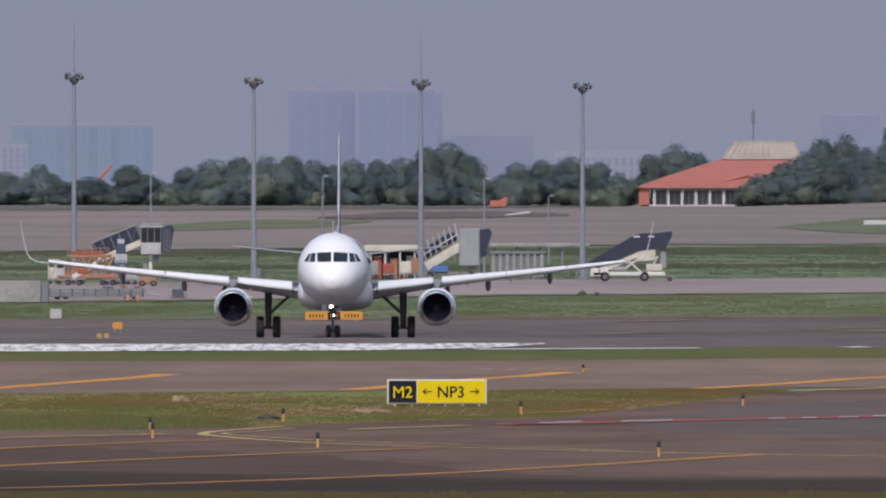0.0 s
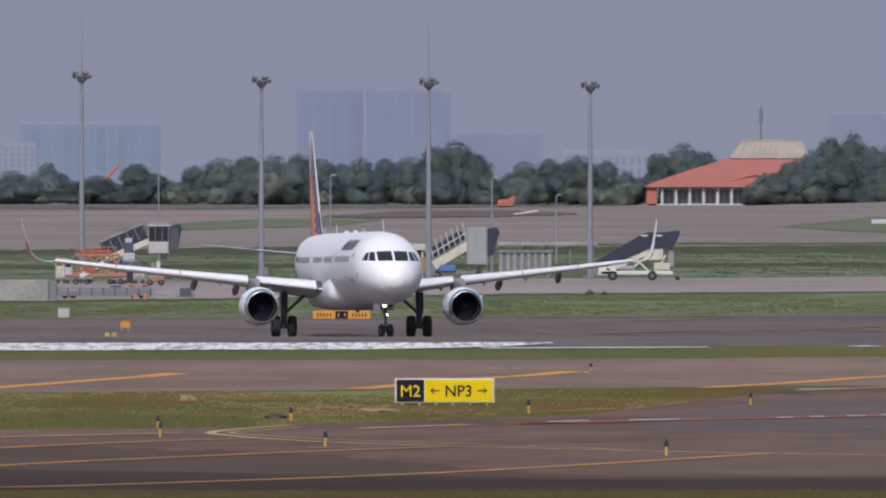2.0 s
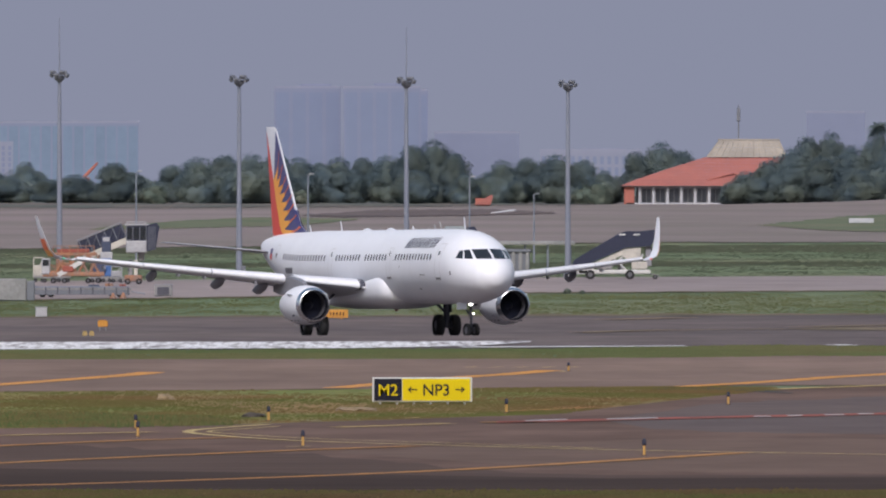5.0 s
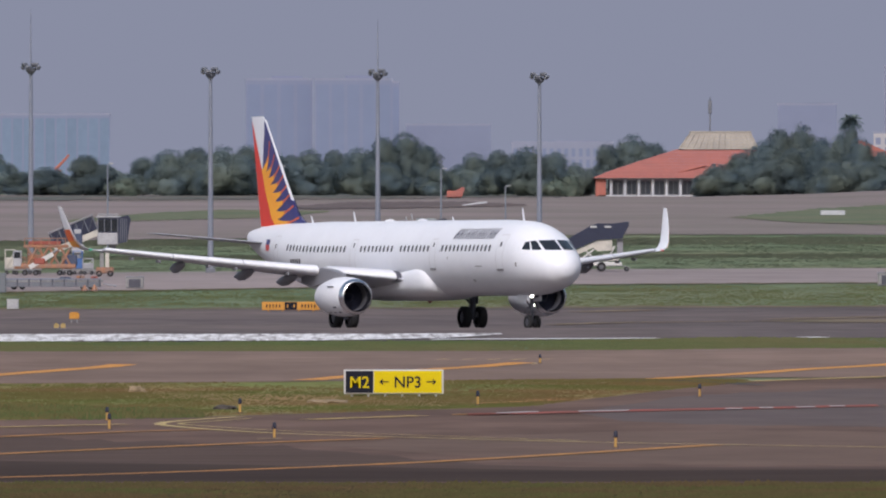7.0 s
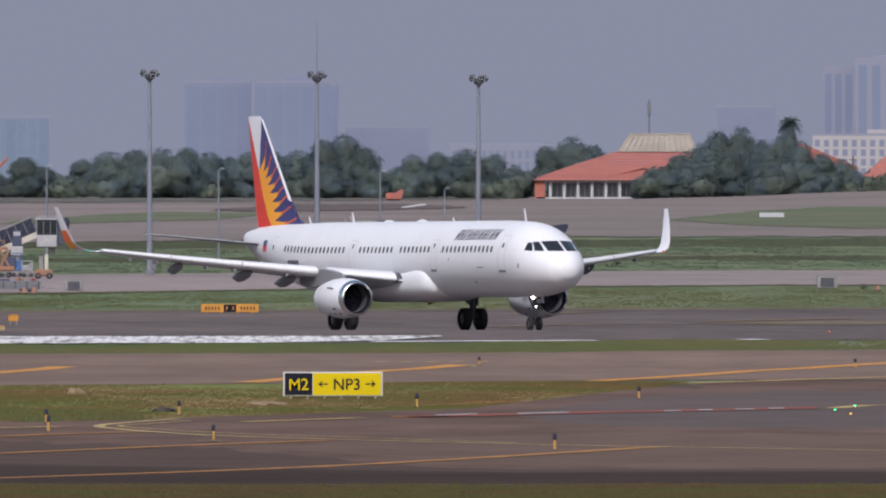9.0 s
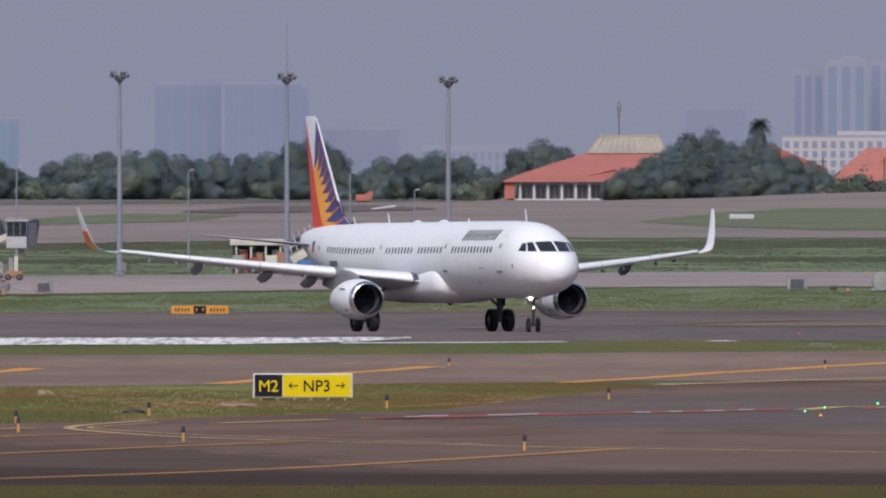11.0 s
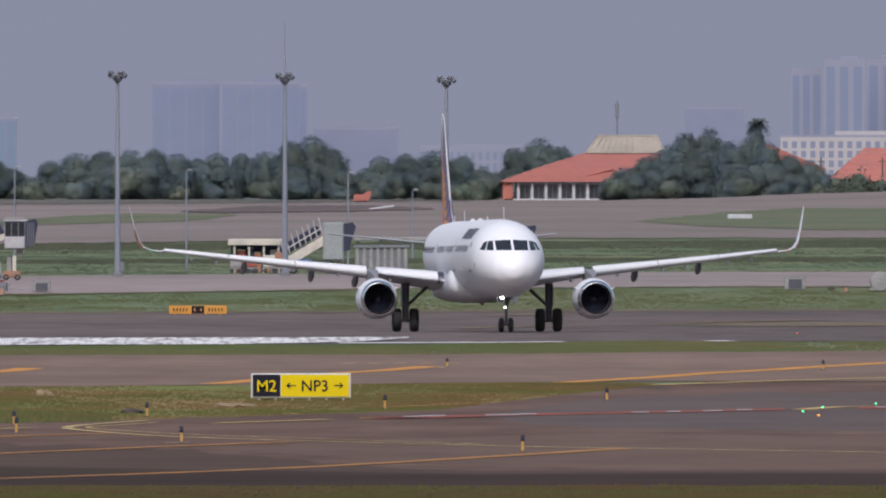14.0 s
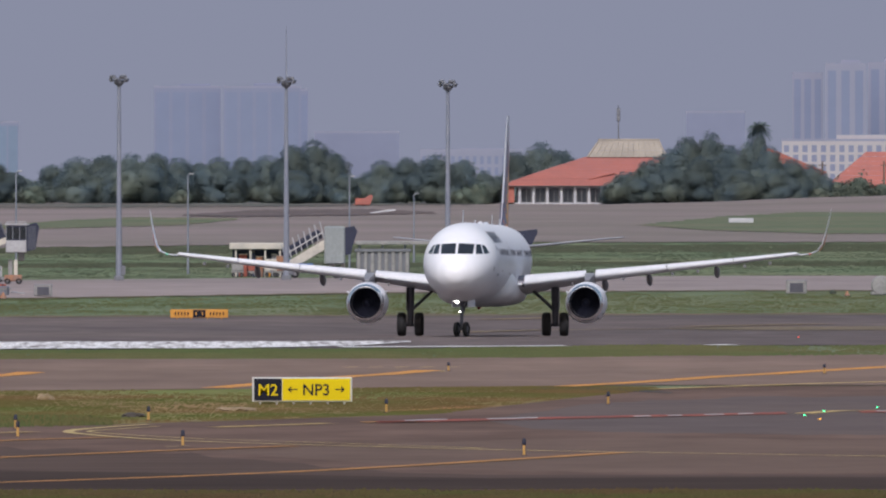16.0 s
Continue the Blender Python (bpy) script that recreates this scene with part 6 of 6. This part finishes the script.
def tree(seed, tall, wide, mat, lobes=7, clumps=300, label="broad dark green tree with a dense rounded crown"):
    """A tapered trunk with limbs and a crown of many small leaf clumps, uneven and gapped."""
    rnd = random.Random(seed)
    t = thing("tree", pose(0, -200, 0), label, "tree", "trees behind the apron")
    bm = bmesh.new()
    prev, r = Vector((0, 0, 0)), tall * 0.035
    top = tall * 0.5
    for k in range(4):
        nxt = Vector((rnd.uniform(-0.03, 0.03) * tall, rnd.uniform(-0.03, 0.03) * tall, top * (k + 1) / 4))
        tube(bm, prev, nxt, r, r * 0.8, 8)
        prev, r = nxt, r * 0.8
    centres = []
    for k in range(lobes):
        a = 2 * math.pi * k / lobes + rnd.uniform(-0.4, 0.4)
        rad = wide * 0.5 * rnd.uniform(0.22, 0.80) if k else 0.0
        zz = tall * (rnd.uniform(0.16, 0.80 - 0.30 * rad / (wide * 0.5)) if k else 0.82)
        c = Vector((rad * math.cos(a), rad * math.sin(a) * 0.8, zz))
        centres.append((c, wide * rnd.uniform(0.17, 0.25)))
        tube(bm, Vector((0, 0, tall * rnd.uniform(0.22, 0.45))), c, r * 0.8, r * 0.25, 6)
    part("trunk", bm, M_BARK, t)
    # clumps of small leaves about each limb's end, facing outwards and up
    g = np.random.default_rng(seed)
    cen = np.array([tuple(c) for c, cr in centres])
    rad = np.array([cr for c, cr in centres])
    pick = g.integers(0, len(centres), clumps)
    d = g.normal(0, 1, (clumps, 3)) * (1, 1, 0.8)
    d /= np.linalg.norm(d, axis=1)[:, None]
    d *= (rad[pick] * g.uniform(0.88, 1.22, clumps))[:, None]
    d[:, 2] *= np.where(d[:, 2] < 0, 0.7, 1.0)
    per = 18
    own = np.repeat(pick, per)
    o = np.repeat(cen[pick] + d, per, 0) + g.normal(0, 1, (clumps * per, 3)) * (0.42, 0.42, 0.24)
    ax = g.uniform(-1, 1, o.shape) * (1, 1, 0.5)
    ax *= (g.uniform(0.10, 0.22, len(o)) / np.linalg.norm(ax, axis=1))[:, None]
    ay = np.cross(ax, g.uniform(-1, 1, o.shape)) * 0.8
    out = o - cen[own] * (1, 1, 0.9)
    ay *= np.where((np.cross(ay, ax) * out).sum(1) < 0, -1.0, 1.0)[:, None]
    vs = np.stack([o - ax, o + ay, o + ax, o - ay], 1).reshape(-1, 3)
    nv = np.repeat(out / np.linalg.norm(out, axis=1)[:, None], 4, 0)
    fs = np.arange(len(vs)).reshape(-1, 4).tolist()
    vs, nv = vs.tolist(), nv.tolist()
    # dense inner foliage, lumpy
    for c, cr in centres:
        bm = bmesh.new()
        bmesh.ops.create_icosphere(bm, subdivisions=4, radius=1)
        i = len(vs)
        for v in bm.verts:
            n = v.co.copy()
            k = 0.83 + 0.24 * noise.noise(n * 2.2 + c) + 0.12 * noise.noise(n * 5.5 + c) + 0.06 * noise.noise(n * 12 + c)
            vs.append(tuple(c + Vector((n.x, n.y, n.z * 0.85)) * cr * k))
            nv.append(tuple(n))
        fs += [tuple(i + v.index for v in f.verts) for f in bm.faces]
        bm.free()
    me = bpy.data.meshes.new("crown")
    me.from_pydata(vs, [], fs)
    me.materials.append(mat)
    me.shade_smooth()
    whole = (np.array(vs) - (0, 0, tall * 0.30)) / (wide * 0.5, wide * 0.5, tall * 0.5)
    whole /= np.linalg.norm(whole, axis=1)[:, None] + 1e-6
    lit = np.array(nv) * 0.35 + whole * 0.65 + np.array((0, 0, 0.48))
    lit /= np.linalg.norm(lit, axis=1)[:, None]
    me.normals_split_custom_set_from_vertices(lit.tolist())
    ob = new("crown", me)
    ob.parent = t
    return t


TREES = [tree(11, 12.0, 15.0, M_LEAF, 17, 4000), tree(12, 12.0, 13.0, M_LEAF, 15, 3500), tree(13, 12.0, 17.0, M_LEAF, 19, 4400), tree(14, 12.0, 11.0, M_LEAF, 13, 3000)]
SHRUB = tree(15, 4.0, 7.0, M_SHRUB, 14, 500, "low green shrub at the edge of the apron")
# left to right: place along x, depth, height, breadth factor
rnd = random.Random(4)
PLANTED = [(-98.66, 3560, 7.0, 1.0), (-93.43, 3540, 6.0, 1.0), (-94.35, 3700, 9.0, 0.7), (-85.21, 3540, 5.5, 1.2), (-79.34, 3560, 6.0, 1.2), (-69.90, 3520, 9.0, 0.95), (-66.37, 3560, 6.5, 1.0),
           (-57.40, 3540, 8.6, 1.0), (-51.12, 3500, 9.6, 0.9), (-45.13, 3520, 10.6, 0.9), (-39.14, 3490, 10.6, 0.9), (-33.72, 3510, 11.2, 0.9), (-28.74, 3530, 9.5, 0.8),
           (-24.67, 3560, 9.0, 0.8), (-20.10, 3540, 10.0, 0.8), (-14.71, 3550, 10.3, 0.8), (-9.36, 3540, 10.0, 0.8), (-3.62, 3500, 12.8, 0.72), (1.38, 3510, 13.6, 0.8), (6.00, 3500, 11.2, 0.7),
           (-2.73, 3470, 7.0, 0.9), (7.95, 3480, 6.5, 0.8), (16.38, 3500, 9.3, 0.8), (21.69, 3490, 10.2, 0.85), (28.09, 3480, 10.2, 0.9), (34.40, 3490, 9.6, 0.85), (38.75, 3500, 7.2, 0.7),
           (47.32, 3620, 11.6, 0.8), (53.43, 3640, 12.8, 0.8), (58.95, 3660, 11.6, 0.8),
           (68.92, 3440, 7.0, 0.9), (73.84, 3440, 9.6, 0.85), (79.37, 3440, 11.4, 0.85), (83.40, 3480, 14.6, 0.7), (88.37, 3480, 15.2, 0.66), (85.26, 3430, 10.5, 0.9),
           (92.27, 3440, 11.5, 0.85), (96.51, 3460, 13.5, 0.6), (100.25, 3440, 12.3, 0.7), (105.17, 3440, 9.8, 0.85), (109.41, 3450, 8.2, 0.7), (101.13, 3420, 7.6, 0.8), (93.56, 3420, 7.2, 0.9), (98.3, 3446, 15.6, 0.42)]
for k, (x, y, h, b) in enumerate(PLANTED):
    s = h / 12.0
    copy_thing(TREES[k % 4], pose(x, y, 0, 0, 0, rnd.uniform(0, 360)) @ Matrix.Diagonal((s ** 0.5 * b, s ** 0.5 * b, s * 0.94, 1)))
for x, y, h in ((37.20, 3460, 1.0), (34.20, 3470, 0.8), (115.33, 3450, 1.1), (119.91, 3440, 1.3), (125.19, 3450, 1.0), (110.98, 3430, 0.8), (-60.15, 3480, 0.9), (-27.76, 3470, 0.7)):
    copy_thing(SHRUB, pose(x, y, 0, 0, 0, rnd.uniform(0, 360)) @ Matrix.Diagonal((h, h, h, 1)))
for x, y, h in ((10.37, 1180, 0.085), (11.44, 1178, 0.06), (38.98, 1176, 0.07)):
    copy_thing(SHRUB, pose(x, y, 0, 0, 0, rnd.uniform(0, 360)) @ Matrix.Diagonal((h, h, h, 1)))


def palm(x, y, tall, reach):
    """A slender trunk with a dense head of drooping fronds made of narrow leaflets."""
    rnd = random.Random(21)
    t = thing("palm_tree", pose(x, y, 0), "tall ragged palm rising above the other trees", "tree", "trees behind the apron")
    bm = bmesh.new()
    for k in range(6):
        tube(bm, (0.12 * math.sin(k), 0, tall * k / 6), (0.12 * math.sin(k + 1), 0, tall * (k + 1) / 6), 0.34 - 0.02 * k, 0.32 - 0.02 * k, 8)
    part("trunk", bm, M_BARK, t)
    for k in range(48):
        a, up = rnd.uniform(0, 2 * math.pi), rnd.uniform(-1.3, 1.35)
        ln = reach * rnd.uniform(0.7, 1.1)
        vs, fs = [], []
        for i in range(12):
            u = (i + 1) / 12
            c = Vector((math.cos(a) * ln * u * math.cos(up * 0.8), math.sin(a) * ln * u * math.cos(up * 0.8), tall + ln * (math.sin(up) * u - 0.55 * u * u)))
            for sg in (-1, 1):
                q = Vector((-math.sin(a) * sg, math.cos(a) * sg, -0.55)) * 0.95 * (1 - 0.55 * u)
                w = Vector((math.cos(a), math.sin(a), 0)) * 0.16
                n = len(vs)
                vs += [tuple(c - w), tuple(c + w), tuple(c + q + w * 0.4), tuple(c + q - w * 0.4)]
                fs.append((n, n + 1, n + 2, n + 3))
        me = bpy.data.meshes.new("frond")
        me.from_pydata(vs, [], fs)
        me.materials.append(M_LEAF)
        ob = new("frond", me)
        ob.parent = t


palm(98.08, 3450, 17.0, 2.9)
for k, ob in enumerate((*TREES, SHRUB)):
    ob.matrix_basis = pose(-330 + 40 * k, 3560, 0)


# ---- grass and far woods ----
def blades(name, rows, count, tall, wide, mat, label, seed, spread=0.6):
    """Tufts of grass scattered over the plan between near and far edges (x, near y, far y)."""
    g = np.random.default_rng(seed)
    xs = np.array([r[0] for r in rows])
    x = g.uniform(xs[0], xs[-1], count)
    near, far = np.interp(x, xs, [r[1] for r in rows]), np.interp(x, xs, [r[2] for r in rows])
    y = near + (far - near) * g.uniform(0, 1, count)
    keep = np.array([noise.noise(Vector((a * 0.12, b * 0.03, seed))) + g.uniform(-spread, spread) > -0.15 for a, b in zip(x, y)])
    x, y = x[keep], y[keep]
    patchy = np.array([1 + 0.7 * noise.noise(Vector((a * 0.25, b * 0.05, seed + 7))) for a, b in zip(x, y)])
    verts, faces = [], []
    z = np.array([height(b) for b in y])
    for k in range(len(x)):
        for q in range(4):
            an, h = g.uniform(-1.3, 1.3), tall * g.uniform(0.4, 1.2) * patchy[k]
            w = wide * g.uniform(0.5, 1.2)
            ox, oy = g.normal(0, wide * 1.2, 2)
            dx, dy = math.cos(an) * w / 2, math.sin(an) * w / 2
            lx, ly = g.normal(0, tall * 0.4, 2)
            ly = abs(ly)
            i = len(verts)
            verts += [(x[k] + ox - dx, y[k] + oy - dy, z[k]), (x[k] + ox + dx, y[k] + oy + dy, z[k]), (x[k] + ox + lx + dx * 0.3, y[k] + oy + ly, z[k] + h), (x[k] + ox + lx - dx * 0.3, y[k] + oy + ly, z[k] + h * 0.9)]
            faces.append((i, i + 1, i + 2, i + 3))
    me = bpy.data.meshes.new(name)
    me.from_pydata(verts, [], faces)
    me.materials.append(mat)
    me.shade_smooth()
    me.normals_split_custom_set_from_vertices([(0, -0.6, 0.8)] * len(verts))
    return tagged(new(name, me), label, "grass", kind="stuff")


patch("grass_island", [(-300, 582.0), (-17.02, 585.6), (-8.15, 594.3), (-1.82, 605.8), (4.78, 619.1), (10.46, 656.6), (14.83, 685.4)], [(-300, 680.4), (-19.14, 683.7), (-4.54, 690.4), (11.66, 700.7), (15.05, 695.5)],
      M_GRASS, 0.012, "rough olive and brown grass island between taxiways", "grass")
blades("island_grass", [(-24, 588.1, 678.7), (-18.20, 588.1, 680.4), (-8.91, 596.8, 685.4), (-1.95, 608.4, 688.7), (5.01, 621.8, 693.8), (10.35, 659.7, 697.2), (14.96, 687.0, 695.5)],
       22000, 0.055, 0.16, M_BLADE, "rough olive and brown grass on the taxiway island", 1)
blades("weeds", [(-24, 588.1, 621.8), (-11.66, 590.5, 616.4), (-7.59, 595.5, 603.2)], 2600, 0.20, 0.14, M_WEED, "low green broadleaf weeds along the taxiway edge", 2)
blades("verge_grass", [(-32, 763.6, 779.1), (-21.28, 763.6, 780.2), (5.86, 764.6, 783.7), (14.10, 767.9, 789.4), (42, 774.6, 791.8)], 12000, 0.09, 0.25, M_BLADE_GREEN, "green grass verge along the runway edge", 3)
patch("near_verge", [(-300, 250), (300, 250)], [(-300, 479.5), (300, 479.5)], M_BLADE_NEAR, 0.012, "rough dull grass verge before the near taxiway", "grass")
blades("near_grass", [(-20, 446, 478.2), (26, 446, 478.2)], 14000, 0.10, 0.12, M_BLADE_NEAR, "rough grass along the near taxiway edge", 4)
blades("runway_side_grass", [(-45, 1002.4, 1113.4), (4.47, 1006.0, 1173.7), (55, 1020.6, 1203.8)], 16000, 0.03, 0.35, M_BLADE_GREEN, "green grass between runway and service road", 5)
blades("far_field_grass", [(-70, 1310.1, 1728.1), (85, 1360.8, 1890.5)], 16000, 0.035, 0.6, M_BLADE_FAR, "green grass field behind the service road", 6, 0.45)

blades("rough_grass", [(-75, 1656.9, 1749.6), (-5.25, 1676.7, 1805.6), (100, 1728.1, 1890.5)], 6000, 0.12, 0.9, M_ROUGH, "dark rough grass along the edge of the far apron", 7, 0.5)
blades("rough_grass", [(-70, 1444.5, 1490.4), (85, 1490.4, 1564.9)], 4000, 0.09, 0.8, M_ROUGH, "dark rough grass strip in the field", 8, 0.4)


def far_woods():
    """A low continuous belt of leaf clumps behind the trees."""
    g = np.random.default_rng(31)
    n = 24000
    x, y = g.uniform(-450, 450, n), 3600 + g.uniform(-20, 40, n)
    low = np.array([noise.noise(Vector((a * 0.05, 0, 3))) + 0.6 * noise.noise(Vector((a * 0.21, 0, 8))) for a in x])
    z = (4.4 + 1.8 * low) * g.uniform(0, 1, n) ** 0.7
    o = np.repeat(np.stack([x, y, z], 1), 6, 0) + g.normal(0, 1, (n * 6, 3)) * (0.6, 0.3, 0.35)
    o[:, 2] = np.maximum(0.1, o[:, 2])
    a = g.uniform(-1, 1, o.shape) * (0.34, 0.34, 0.2)
    b = np.cross(a, g.uniform(-1, 1, o.shape))
    b *= np.where((np.cross(b, a) * (0, -0.5, 0.87)).sum(1) < 0, -1.0, 1.0)[:, None]
    vs = np.stack([o - a, o + b, o + a, o - b], 1).reshape(-1, 3).tolist()
    fs = np.arange(len(vs)).reshape(-1, 4).tolist()
    me = bpy.data.meshes.new("far_woods")
    me.from_pydata(vs, [], fs)
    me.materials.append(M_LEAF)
    me.shade_smooth()
    me.normals_split_custom_set_from_vertices([(0, -0.5, 0.87)] * len(vs))
    tagged(new("far_woods", me), "continuous belt of dark green woodland far behind the apron", "woods", kind="stuff")


far_woods()


# ---- motion ----
# seconds, x, y of the main gear on the ground, heading
TRACK = [(0, -6.05, 892.99, -0.15), (0.5, -6.01, 890.92, 1.59), (1, -5.92, 888.84, 3.34), (1.5, -5.77, 886.76, 5.08), (2, -5.54, 884.67, 6.73),
         (2.5, -5.23, 882.56, 8.4), (3, -4.85, 880.43, 10.1), (3.5, -4.4, 878.26, 11.89), (4, -3.87, 876.04, 13.5), (6.5, -0.37, 862.86, 21.96),
         (7, 0.46, 860.7, 23.05), (7.5, 1.27, 858.61, 23.61), (8, 2.09, 856.6, 23.68), (8.5, 2.9, 854.65, 23.54), (9, 3.72, 852.78, 23.1),
         (11.5, 7.18, 844.86, 15.81), (12, 7.67, 843.0, 13.61), (12.5, 8.12, 841.11, 11.17), (13, 8.49, 839.22, 8.9), (13.5, 8.78, 837.33, 6.69),
         (14, 8.99, 835.46, 4.46), (14.5, 9.12, 833.61, 2.26), (15, 9.2, 831.8, 0.03), (15.5, 9.2, 830.04, -2.19), (16, 9.14, 828.31, -4.33)]


def motions():
    slope = math.degrees(math.atan(0.90 / 95))
    walk(airplane, [(t, pose(x, y, height(y) + 0.03) @ pose(0, 0, 0, -slope) @ pose(0, 0, 0, 0, 0, h)) for t, x, y, h in TRACK])
    walk(nose_gear, [(t, pose(0, -16.9, 0, 0, 0, a)) for t, a in ((0, 13), (4, 12), (6.5, 8), (8, 0), (9, -6), (11.5, -14), (16, -15))])
    speed = 4.2
    for ob, x, y, z, r in WHEELS:
        n = math.ceil(speed * 16 / r / radians(80))
        walk(ob, [(16 * k / n, pose(x, y, z, math.degrees(speed * 16 * k / n / r))) for k in range(n + 1)])


motions()
